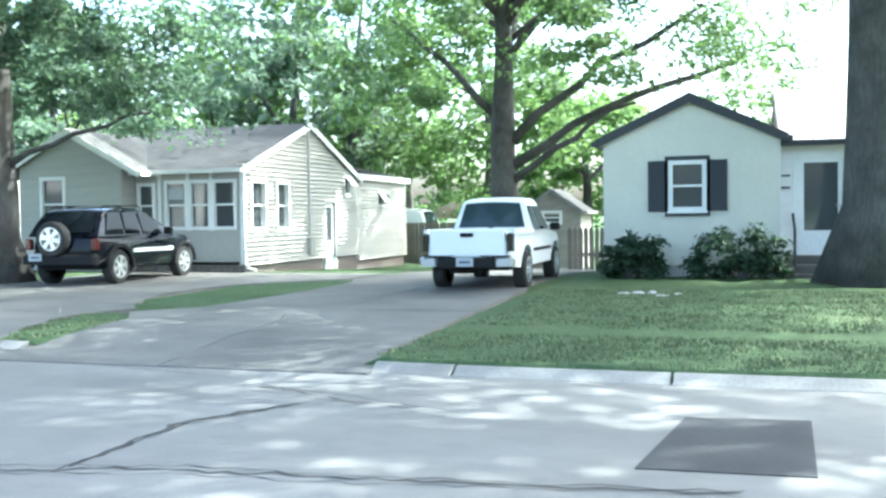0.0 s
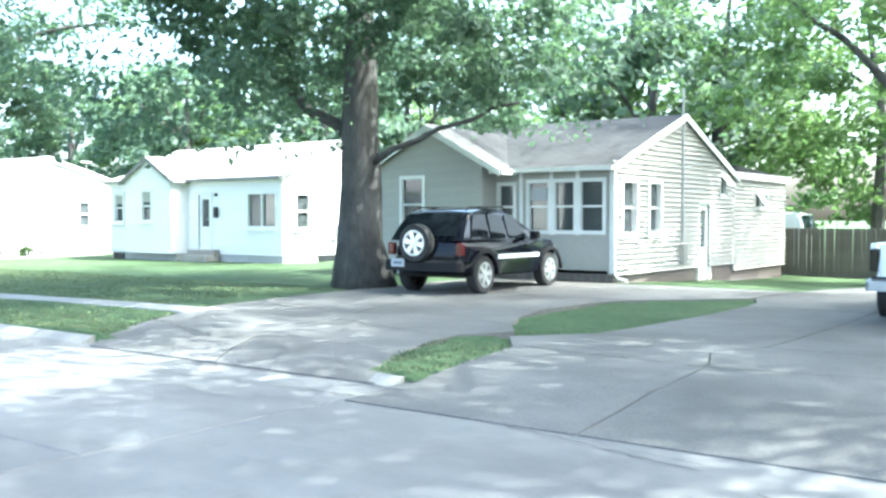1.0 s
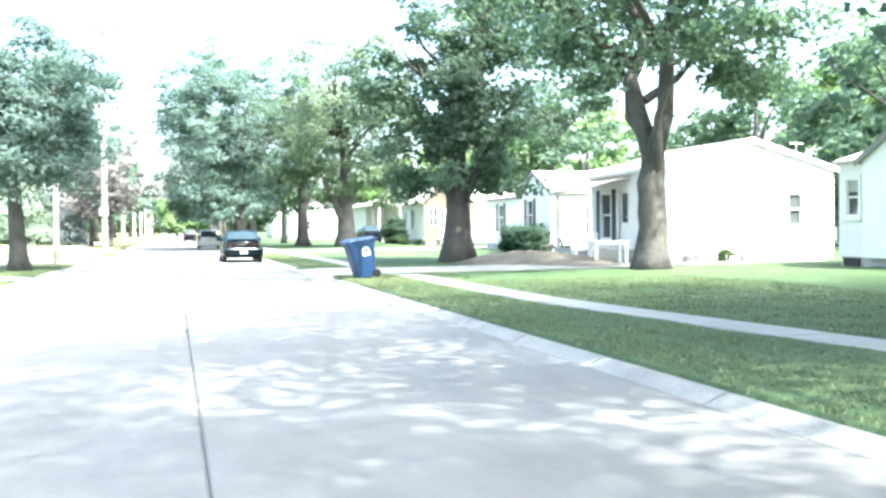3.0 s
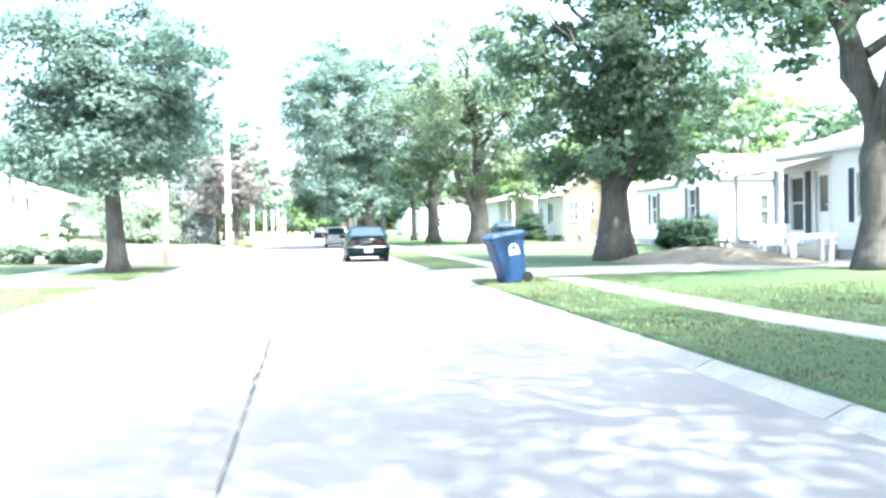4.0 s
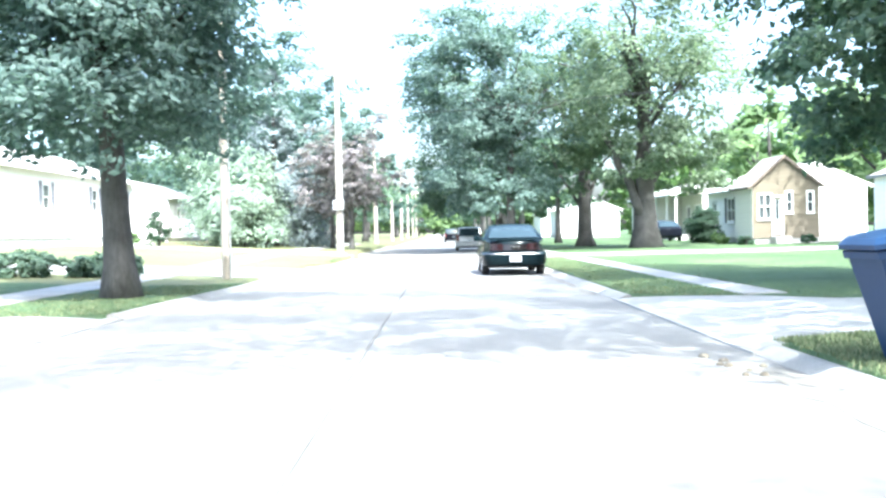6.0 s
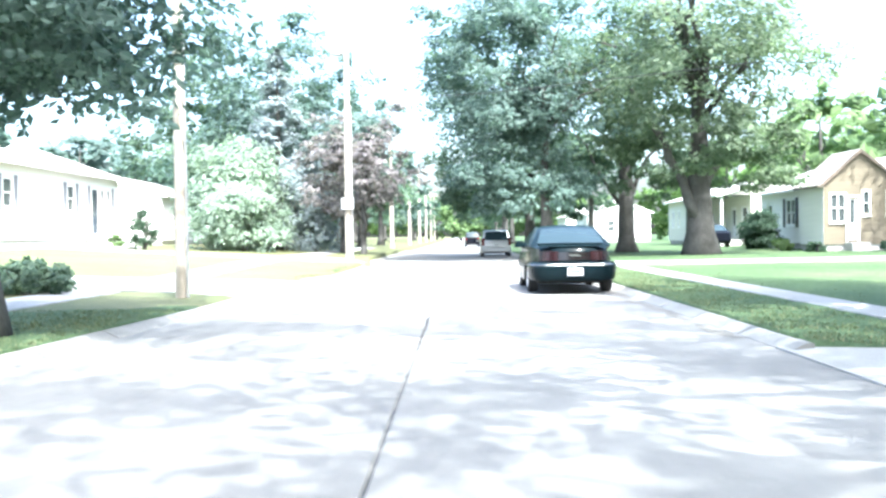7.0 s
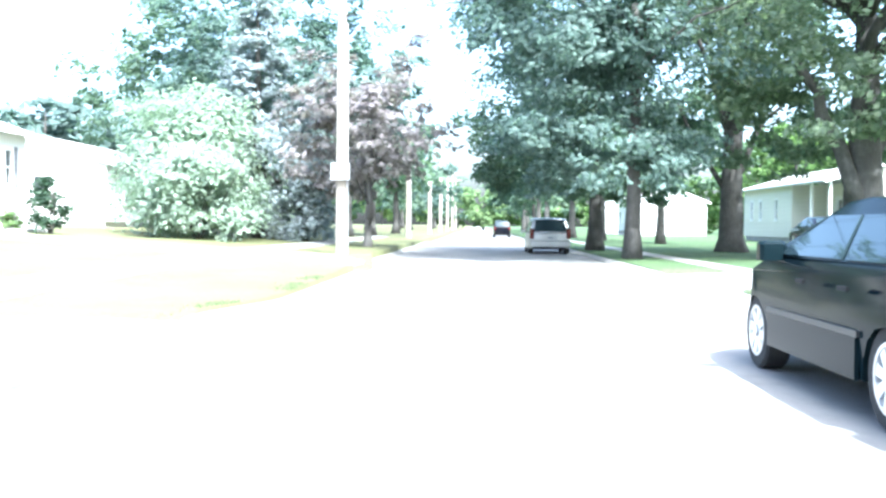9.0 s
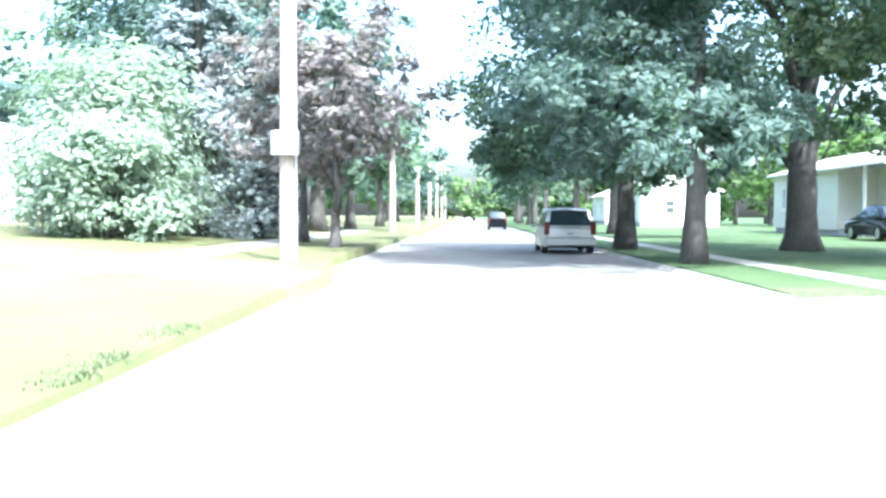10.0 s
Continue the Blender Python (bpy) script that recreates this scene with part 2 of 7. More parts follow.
M["wire"] = plain("wire_black", (0.02, 0.02, 0.02), 0.6)
M["bin_blue"] = two_scale("blue_bin_plastic", (0.008, 0.029, 0.08), (0.01, 0.034, 0.092), (0.02, 0.043, 0.09), 2, 50, 0.42, 0.001)
M["bin_mark"] = plain("white_print", (0.75, 0.78, 0.8), 0.5)
M["rubber"] = two_scale("tyre_rubber", (0.018, 0.018, 0.018), (0.03, 0.03, 0.03), (0.05, 0.048, 0.045), 3, 50, 0.85)
M["alloy"] = plain("alloy_rim", (0.68, 0.69, 0.7), 0.3, 0.75)
M["chrome"] = plain("chrome", (0.4, 0.41, 0.42), 0.25, 1.0)
M["black_plastic"] = plain("black_plastic", (0.012, 0.012, 0.013), 0.65, 0.0, 0.2)
M["under"] = plain("underbody", (0.012, 0.012, 0.012), 0.9)
M["car_glass"] = glass_material("car_glass", (0.025, 0.04, 0.047), 0.03)
M["dark_glass"] = glass_material("dark_glass", (0.008, 0.01, 0.012), 0.03)
M["dark_glass"].node_tree.nodes["Principled BSDF"].inputs["Specular IOR Level"].default_value = 0.1
M["lamp_red"] = plain("tail_lamp_red", (0.09, 0.009, 0.011), 0.15)
M["lamp_smoke"] = plain("tail_lamp_smoke", (0.006, 0.004, 0.0045), 0.2)
M["lamp_dim"] = plain("tail_lamp_dim_red", (0.016, 0.005, 0.006), 0.2)
M["lamp_clear"] = plain("head_lamp", (0.7, 0.72, 0.74), 0.1)
M["plate"] = plain("plate_white", (0.4, 0.41, 0.43), 0.5)
M["plate_bar"] = plain("plate_bar", (0.1, 0.12, 0.17), 0.5)
M["paint_black"] = paint_material("black_car_paint", (0.005, 0.006, 0.01), 0.0, 0.05, 0.02)
M["paint_white"] = paint_material("white_car_paint", (0.78, 0.79, 0.79), 0.0, 0.3, 0.12)
M["paint_dark"] = paint_material("dark_teal_car_paint", (0.005, 0.011, 0.014), 0.0, 0.16, 0.004)
M["paint_dark"].node_tree.nodes["Principled BSDF"].inputs["Specular IOR Level"].default_value = 0.07
M["paint_dark"].node_tree.nodes["Principled BSDF"].inputs["Coat Weight"].default_value = 0.02
M["clad"] = plain("grey_cladding", (0.022, 0.025, 0.027), 0.4)
M["paint_silver"] = paint_material("silver_car_paint", (0.45, 0.46, 0.48), 0.7, 0.32, 0.08)
M["paint_maroon"] = paint_material("dark_red_car_paint", (0.06, 0.012, 0.015), 0.3, 0.3, 0.08)
M["stone"] = two_scale("pale_stone", (0.4, 0.38, 0.35), (0.55, 0.53, 0.5), (0.3, 0.28, 0.26), 3, 30, 0.9, 0.01, vary=0.12)
M["bedding"] = plain("blue_door_paint", (0.06, 0.1, 0.22), 0.5)


# ---------------- mesh tools ----------------
class MB:
    """A mesh in the making: vertices and faces."""

    def __init__(self):
        self.v, self.f = [], []

    def add(self, vs, fs):
        o = len(self.v)
        self.v += [tuple(p) for p in vs]
        self.f += [tuple(i + o for i in q) for q in fs]
        return self

    def box(self, x0, x1, y0, y1, z0, z1):
        return self.add([(x0, y0, z0), (x1, y0, z0), (x1, y1, z0), (x0, y1, z0), (x0, y0, z1), (x1, y0, z1), (x1, y1, z1), (x0, y1, z1)],
                        [(3, 2, 1, 0), (4, 5, 6, 7), (0, 1, 5, 4), (1, 2, 6, 5), (2, 3, 7, 6), (3, 0, 4, 7)])

    def cbox(self, x0, x1, y0, y1, z0, z1, c):
        """A box with chamfered upright and top edges."""
        xs = [(x0 + c, y0), (x1 - c, y0), (x1, y0 + c), (x1, y1 - c), (x1 - c, y1), (x0 + c, y1), (x0, y1 - c), (x0, y0 + c)]
        mx, my = (x0 + x1) / 2, (y0 + y1) / 2
        sx, sy = (x1 - x0 - 2 * c) / max(x1 - x0, 1e-6), (y1 - y0 - 2 * c) / max(y1 - y0, 1e-6)
        top = [(mx + (x - mx) * sx, my + (y - my) * sy, z1) for x, y in xs]
        vs = [(x, y, z0) for x, y in xs] + [(x, y, z1 - c) for x, y in xs] + top
        fs = [tuple(range(7, -1, -1)), tuple(range(16, 24))]
        for a in (0, 8):
            for i in range(8):
                j = (i + 1) % 8
                fs.append((a + i, a + j, a + 8 + j, a + 8 + i))
        return self.add(vs, fs)

    def prism(self, pts, d, axis="y", at=0.0):
        """A polygon (two coordinates) drawn out over d along an axis."""
        def place(a, b, c):
            return {"x": (c, a, b), "y": (a, c, b), "z": (a, b, c)}[axis]
        n = len(pts)
        vs = [place(a, b, at) for a, b in pts] + [place(a, b, at + d) for a, b in pts]
        fs = [tuple(range(n - 1, -1, -1)), tuple(range(n, 2 * n))] + [(i, (i + 1) % n, n + (i + 1) % n, n + i) for i in range(n)]
        return self.add(vs, fs)

    def loft(self, rings, close=True):
        n = len(rings[0])
        vs = [p for r in rings for p in r]
        fs = []
        for k in range(len(rings) - 1):
            for i in range(n):
                j = (i + 1) % n
                fs.append((k * n + i, k * n + j, (k + 1) * n + j, (k + 1) * n + i))
        if close:
            fs += [tuple(range(n - 1, -1, -1)), tuple(range((len(rings) - 1) * n, len(rings) * n))]
        return self.add(vs, fs)

    def tube(self, pts, radii, n=8, wob=0.0, rnd=None):
        rings = []
        pts = [Vector(p) for p in pts]
        for k, p in enumerate(pts):
            d = (pts[min(k + 1, len(pts) - 1)] - pts[max(k - 1, 0)]).normalized()
            a = d.cross(Vector((0.31, 0.95, 0.07))).normalized()
            b = d.cross(a)
            ring = []
            for i in range(n):
                t = 2 * math.pi * i / n
                r = radii[k] * (1 + (rnd.uniform(-wob, wob) if rnd else 0))
                ring.append(p + a * (r * math.cos(t)) + b * (r * math.sin(t)))
            rings.append(ring)
        return self.loft(rings)

    def disc(self, c, r, y0, y1, n=20, axis="y"):
        pts = [(c[0] + r * math.cos(2 * math.pi * i / n), c[1] + r * math.sin(2 * math.pi * i / n)) for i in range(n)]
        return self.prism(pts, y1 - y0, axis, y0)

    def mesh(self, name, smooth=False, bevel=0.0, auto=False):
        me = bpy.data.meshes.new(name)
        me.from_pydata(self.v, [], self.f)
        bm = bmesh.new()
        bm.from_mesh(me)
        bmesh.ops.recalc_face_normals(bm, faces=bm.faces)
        if bevel:
            es = [e for e in bm.edges if len(e.link_faces) == 2 and e.calc_face_angle(0) > 0.6]
            bmesh.ops.bevel(bm, geom=es, offset=bevel, segments=2, affect="EDGES", clamp_overlap=True)
        for q in bm.faces:
            q.smooth = smooth
        if auto:
            for e in bm.edges:
                if len(e.link_faces) == 2 and e.calc_face_angle(0) > 0.55:
                    e.smooth = False
        bm.to_mesh(me)
        bm.free()
        return me


def part(name, mb, mat, parent, label="", smooth=False, bevel=0.0, auto=False, m=None):
    me = mb if isinstance(mb, bpy.types.Mesh) else mb.mesh(name, smooth, bevel, auto)
    if not me.materials:
        me.materials.append(mat)
    ob = new(name, me)
    ob.parent = parent
    if m is not None:
        ob.matrix_basis = m
    return tagged(ob, label)


def thing(name, label, category, m=None, group="", kind=""):
    ob = new(name)
    ob.empty_display_size = 0.2
    if m is not None:
        ob.matrix_basis = m
    return tagged(ob, label, category, group, kind)


def solid(name, mb, mat, label, category, kind="", m=None, smooth=False, bevel=0.0, auto=False, group=""):
    return tagged(part(name, mb, mat, None, "", smooth, bevel, auto, m), label, category, group, kind)


# ---------------- ground, road, kerbs, pavements ----------------
def smooth(a, b, x):
    t = min(1.0, max(0.0, (x - a) / (b - a)))
    return t * t * (3 - 2 * t)


def kerb_r(x):
    """The road's edge on the side of the white houses."""
    return 10.7 - 0.85 * smooth(-6, 3, x)


def kerb_l(x):
    return 3.55 + 0.3 * smooth(-34, -44, x) + 0.45 * (smooth(-51.5, -54, x) - smooth(-65, -69, x))


# driveways: (edge lines from kerb to house, as y -> x on both sides)
DRIVES = {
    "a": ([(9.6, -3.4), (10.3, -3.5), (12.6, -3.5), (13.6, -4.2), (14.1, -4.3), (14.4, -3.4), (17.1, -3.15), (19.6, -3.1), (20.4, -3.5), (40, -3.5)], [(9.6, 1.2), (13.4, 1.0), (20.0, 0.75), (40, 0.6)]),
    "b": ([(10.2, -8.2), (11.2, -9.0), (14.2, -10.5), (18, -10.9), (23.4, -11.0)], [(10.2, -3.55), (11.5, -4.3), (13.2, -4.9), (13.75, -4.35), (14.15, -4.4), (15.0, -5.1), (16.8, -5.6), (18.7, -5.4), (20.0, -3.95), (20.5, -3.55), (23.4, -3.55)]),
    "c": ([(10.4, -36.9), (12.2, -35.2), (13.2, -34.2), (26, -33.6)], [(10.4, -29.6), (12.2, -30.3), (13.2, -30.6), (26, -30.9)]),
    "d": ([(10.2, -62.6), (12, -61.8), (26, -61.6)], [(10.2, -55.4), (12, -57.6), (26, -58)]),
}
DRIVES_L = {
    "e": ([(3.9, -34.6), (2.2, -33.9), (-8, -33.9)], [(3.9, -30.9), (2.2, -31.5), (-8, -31.6)]),
    "f": ([(4.2, -51.5), (2.2, -50.4), (-8, -50.4)], [(4.2, -44.2), (2.2, -45.8), (-8, -46.2)]),
    "g": ([(4.2, -66.6), (2.0, -66.6), (-9, -69.6)], [(4.2, -61.5), (2.0, -62.8), (-9, -66.6)]),
}


def edge(line, y):
    ys = [p[0] for p in line]
    xs = [p[1] for p in line]
    if ys[0] > ys[-1]:
        ys, xs = ys[::-1], xs[::-1]
    return float(np.interp(y, ys, xs))


def in_drive(x, y, grow=0.0):
    for a, b in (DRIVES if y > 7 else DRIVES_L).values():
        inside = y < a[-1][0] if y > 7 else y > a[-1][0]
        if inside and edge(a, y) - grow < x < edge(b, y) + grow:
            return True
    return False


def gz(x, y):
    """The height of the land."""
    if y > 7:
        d = y - kerb_r(x)
        z = 0.11 + 0.006 * min(d, 10) + 0.012 * min(max(d - 10, 0), 4) * smooth(-11, -14, x)
        z -= 0.5 * smooth(20.5, 36, y) * smooth(-13, -7, x) * smooth(6, 1, x)
    else:
        d = kerb_l(x) - y
        z = 0.10 + 0.012 * min(d, 30) + 0.012 * min(max(d - 2, 0), 12) * smooth(-30, -60, x) * 3 + 0.16 * smooth(-48, -66, x)
    return z


def ramped(x, y):
    """The height of a driveway: it ramps up from the gutter."""
    d = y - kerb_r(x) if y > 7 else kerb_l(x) - y
    return gz(x, y) * smooth(-0.35, 1.5, d) + 0.012


def spread(near, far, step, growth=1.35):
    out, s = [near], step
    while out[-1] < far:
        out.append(out[-1] + s)
        s *= growth
    return out


xs_mid = list(np.arange(-112, 16.01, 0.4))
xs_all = [-v for v in spread(112.4, 900, 1.0)][::-1] + xs_mid + spread(16.4, 500, 1.0)
offs = [0.0, 0.06] + list(np.arange(0.3, 9.0, 0.3)) + list(np.arange(9.0, 30, 0.75)) + spread(30.5, 900, 1.5)
rg = random.Random(3)
mb = MB()
rows_r, rows_l = [], []
for x in xs_all:
    col = []
    kr, kl = kerb_r(x) + 0.13, kerb_l(x) - 0.13
    for o in offs[::-1]:
        y = kl - o
        z = gz(x, y)
        if in_drive(x, y):
            z = min(z, ramped(x, y)) - 0.07
        elif o < 30:
            z += rg.uniform(-0.012, 0.016)
        if -6 < x < 14 and y > -60:
            z = -0.12                           # bed of the side street
        col.append((x, y, z))
    col += [(x, kl + 0.01, -0.12), (x, kr - 0.01, -0.12)]
    for o in offs:
        y = kr + o
        z = gz(x, y)
        if in_drive(x, y):
            z = min(z, ramped(x, y)) - 0.07
        elif o < 30:
            z += rg.uniform(-0.012, 0.016)
        col.append((x, y, z))
    rows_r.append(col)
nc = len(rows_r[0])
mb.v = [p for col in rows_r for p in col]
mb.f = [(i * nc + j, (i + 1) * nc + j, (i + 1) * nc + j + 1, i * nc + j + 1) for i in range(len(rows_r) - 1) for j in range(nc - 1)]
gob = solid("ground", mb, M["grass"], "mown green lawn, dry and yellow in the sun across the street", "lawn", "structure", smooth=True)
gob.data.materials.append(M["dry_sunlit_lawn"])
# dry lawn; its colour also runs on over the near verge as painted sunlight
for q in gob.data.polygons:
    c = q.center
    q.material_index = 1 if c.y < 4.6 and c.x < -41.4 + 0.6 * math.sin(c.y * 1.3) and c.y > -60 else 0

# the road: a dark bed that shows in the joints, and concrete slabs on it
bed = MB()
bed.box(-99.0, 40, 3.2, 11.2, -0.11, -0.016)
road = solid("road", bed, M["joint"], "worn pale concrete street with dark joints and cracks", "road", "structure")
far_road = MB()
far_road.v = [(x, y, 0.0) for x in (-900, -99.0) for y in (3.85, 10.7)]
far_road.f = [(0, 2, 3, 1)]
part("far_surface", far_road, M["road"], road)
side = MB().box(-5, 13, -60, 3.19, -0.11, 0.0)
part("side_street", side, M["road"], road)


def slab_mesh(x0, x1, ya, yb, top=0.0, depth=0.05, c=0.012, ra=None, rb=None):
    """A slab with worn, chamfered edges; its long edges may follow the kerb."""
    ra, rb = ra or (lambda x: ya), rb or (lambda x: yb)
    m = MB()
    n = 6
    xs = [x0 + (x1 - x0) * i / n for i in range(n + 1)]
    ring = [(x, ra(x)) for x in xs] + [(x, rb(x)) for x in reversed(xs)]
    cx, cy = (x0 + x1) / 2, sum(p[1] for p in ring) / len(ring)

    def inset(k):
        return [(x + math.copysign(k, cx - x), y + math.copysign(k, cy - y)) for x, y in ring]
    m.loft([[(x, y, top - depth) for x, y in ring], [(x, y, top - c) for x, y in ring], [(x, y, top) for x, y in inset(c)]])
    return m


JOINTS = [-3.5, -21.74, -41.3]
for xb, xa in zip(JOINTS, JOINTS[1:]):
    part("slab", slab_mesh(xa + 0.012, xb - 0.012, 7.214, 10.7, 0.0, rb=lambda x: kerb_r(x) + 0.02), M["road"], road)
    part("slab", slab_mesh(xa + 0.012, xb - 0.012, 3.5, 7.2, 0.0, ra=lambda x: (3.2 if x > -6 else kerb_l(x) - 0.02)), M["road"], road)
for xb, xa in ((-41.3, -60.9), (-60.9, -80.4), (-80.4, -99.0)):
    part("slab", slab_mesh(xa + 0.002, xb - 0.002, 3.5, 10.7, 0.0, ra=lambda x: kerb_l(x) - 0.02, rb=lambda x: kerb_r(x) + 0.02), M["road"], road)
part("slab", slab_mesh(-3.5 + 0.014, 40, 3.2, 10.7, 0.0, rb=lambda x: kerb_r(x) + 0.02), M["road"], road)


def ribbon(pts, w, z, rnd, jag=0.03, step=0.12):
    """A jagged crack along a line."""
    m = MB()
    path = []
    for (xa, ya), (xb, yb) in zip(pts, pts[1:]):
        n = max(2, int(math.hypot(xb - xa, yb - ya) / step))
        path += [(xa + (xb - xa) * i / n, ya + (yb - ya) * i / n) for i in range(n)]
    path.append(pts[-1])
    for i, (x, y) in enumerate(path):
        xa, ya = path[max(i - 1, 0)]
        xb, yb = path[min(i + 1, len(path) - 1)]
        d = math.hypot(xb - xa, yb - ya) or 1
        nx, ny = -(yb - ya) / d, (xb - xa) / d
        o, h = rnd.gauss(0, jag), w * rnd.uniform(0.3, 1.2) / 2
        m.v += [(x + nx * (o - h), y + ny * (o - h), z(x, y) if callable(z) else z), (x + nx * (o + h), y + ny * (o + h), z(x, y) if callable(z) else z)]
    m.f = [(2 * i, 2 * i + 2, 2 * i + 3, 2 * i + 1) for i in range(len(path) - 1)]
    return m


rc = random.Random(11)
for pts, w in (([(0.2, 5.9), (1.3, 6.2), (2.6, 6.3), (4.6, 6.5)], 0.05), ([(0.7, 6.1), (0.66, 7.4), (1.2, 8.25)], 0.08), ([(0.5, 8.9), (1.6, 8.45), (2.1, 8.3)], 0.04),
               ([(-4.2, 10.5), (-1.3, 10.33), (1.1, 9.8)], 0.045), ([(-8.3, 10.72), (-6.2, 10.45), (-4.2, 10.5)], 0.05), ([(-7, 9.7), (-3, 10.0), (0, 9.3)], 0.02)):
    part("crack", ribbon(pts, w * 0.8, 0.004, rc, 0.018, 0.1), M["crack"], road)
    off = [(x + rc.uniform(-0.08, 0.08), y + rc.uniform(0.05, 0.14)) for x, y in pts]
    part("crack", ribbon(off, w * 0.35, 0.0035, rc, 0.02, 0.11), M["crack"], road)
    off = [(x + rc.uniform(-0.08, 0.08), y - rc.uniform(0.04, 0.12)) for x, y in pts[:-1]] + [pts[-1]]
    part("crack", ribbon(off, w * 0.25, 0.003, rc, 0.02, 0.11), M["crack"], road)
for xj in JOINTS[1:]:
    part("crack", ribbon([(xj, kerb_l(xj) + 0.3), (xj + 0.03, 5.4), (xj, 7.2)], 0.06, 0.003, rc, 0.012), M["crack"], road)
    part("crack", ribbon([(xj, 7.22), (xj + 0.04, 8.2), (xj + 0.1, 9.3)], 0.055, 0.003, rc, 0.012), M["crack"], road)
    part("crack", ribbon([(xj + 0.3, 7.207), (xj + 1.8, 7.2), (xj + 4.0, 7.207)], 0.018, 0.003, rc, 0.014), M["crack"], road)
patch = MB().prism([(4.2, 8.42), (5.06, 8.5), (5.0, 6.95), (4.0, 6.9)], 0.006, "z", 0.002)
part("asphalt_patch", patch, M["asphalt"], road, "dark square asphalt repair patch")


# silt and grit washed along the gutter
for x0, x1, w in ((-28.9, -21.5, 0.42), (-47.5, -37.6, 0.25)):
    line = [(x0 + (x1 - x0) * i / 8, kerb_r(x0 + (x1 - x0) * i / 8) - 0.12 - w * rc.uniform(0.25, 0.45)) for i in range(9)]
    part("gutter_silt", ribbon(line, w, 0.005, rc, 0.03, 0.3), M["silt"], road, "thin pale brown silt along the kerb")


# kerb stones, left out at the driveways
def kerb_piece(x0, x1, line, sgn):
    """A rolled concrete kerb, sgn +1 on the far side."""
    prof = [(-0.1, -0.06), (-0.08, 0.004), (-0.02, 0.03), (0.04, 0.06), (0.08, 0.078), (0.14, 0.082), (0.16, 0.075), (0.16, -0.06)]
    m = MB()
    m.loft([[(x, line(x) + sgn * a, b) for a, b in prof] for x in (x0, (x0 + x1) / 2, x1)])
    return m


for line, sgn, drives, nm in ((kerb_r, 1, DRIVES, "far"), (kerb_l, -1, DRIVES_L, "near")):
    k_parent = None
    x = 14.0 if sgn > 0 else -6.4
    while x > -98:
        xa, xb = x - 2.0 + 0.015, x - 0.015
        y = line(x - 1) + sgn * 0.25
        gap = [(edge(a, y), edge(b, y)) for a, b in drives.values()]
        for g0, g1 in gap:
            if xa < g1 and xb > g0:                 # trim to the gap
                if xb > g1 and xb - g1 > 0.25:
                    xa = g1
                elif xa < g0 and g0 - xa > 0.25:
                    xb = g0
                else:
                    xa = xb
        if xb - xa > 0.2:
            mbk = kerb_piece(xa, xb, line, sgn)
            if k_parent is None:
                k_parent = solid("kerb", mbk, M["kerb"], "low rounded pale concrete kerb beside the street", "kerb", "structure", smooth=False)
            else:
                part("kerb_stone", mbk, M["kerb"], k_parent)
        x -= 2.0


def strip(x0, x1, ya, yb, top, n=3):
    """A pavement slab that follows the land."""
    m = MB()
    xs = [x0 + (x1 - x0) * i / n for i in range(n + 1)]
    c = 0.012
    low, mid, up = [], [], []
    fa, fb = (ya if callable(ya) else (lambda x: ya)), (yb if callable(yb) else (lambda x: yb))
    for s, x in [(0, x) for x in xs] + [(1, x) for x in reversed(xs)]:
        y = fb(x) if s else fa(x)
        xi = min(max(x, x0 + c), x1 - c)
        yi = y + (-c if s else c)
        z = top(x, y)
        low.append((x, y, z - 0.08))
        mid.append((x, y, z - c))
        up.append((xi, yi, z))
    m.loft([low, mid, up])
    return m


def walk_y(x):
    return 12.65 + 0.9 * smooth(-22, -10.5, x) - 1.1 * smooth(-6, 1.5, x)


pav = None
for i in range(0, 82):
    xb = 14 - 1.5 * i
    xa = xb - 1.5 + 0.02
    xm = (xa + xb) / 2
    if xm > 0 or in_drive(xm, walk_y(xm), 0.5):
        continue
    hw = 0.32
    s = strip(xa, xb, lambda x: walk_y(x) - hw, lambda x: walk_y(x) + hw, lambda x, y: gz(x, y) + 0.018, 1)
    if pav is None:
        pav = solid("pavement", s, M["walk"], "narrow pale concrete pavement sunk in the lawn", "pavement", "structure")
    else:
        part("pavement_slab", s, M["walk"], pav)
pav = None
for i in range(0, 62):
    xb = -8 - 1.5 * i
    xa = xb - 1.48
    if in_drive((xa + xb) / 2, 0.8, 0.3):
        continue
    s = strip(xa, xb, 0.25, 1.3, lambda x, y: gz(x, y) + 0.018, 1)
    if pav is None:
        pav = solid("pavement", s, M["walk"], "pale sunlit concrete pavement beside the lawn", "pavement", "structure")
    else:
        part("pavement_slab", s, M["walk"], pav)


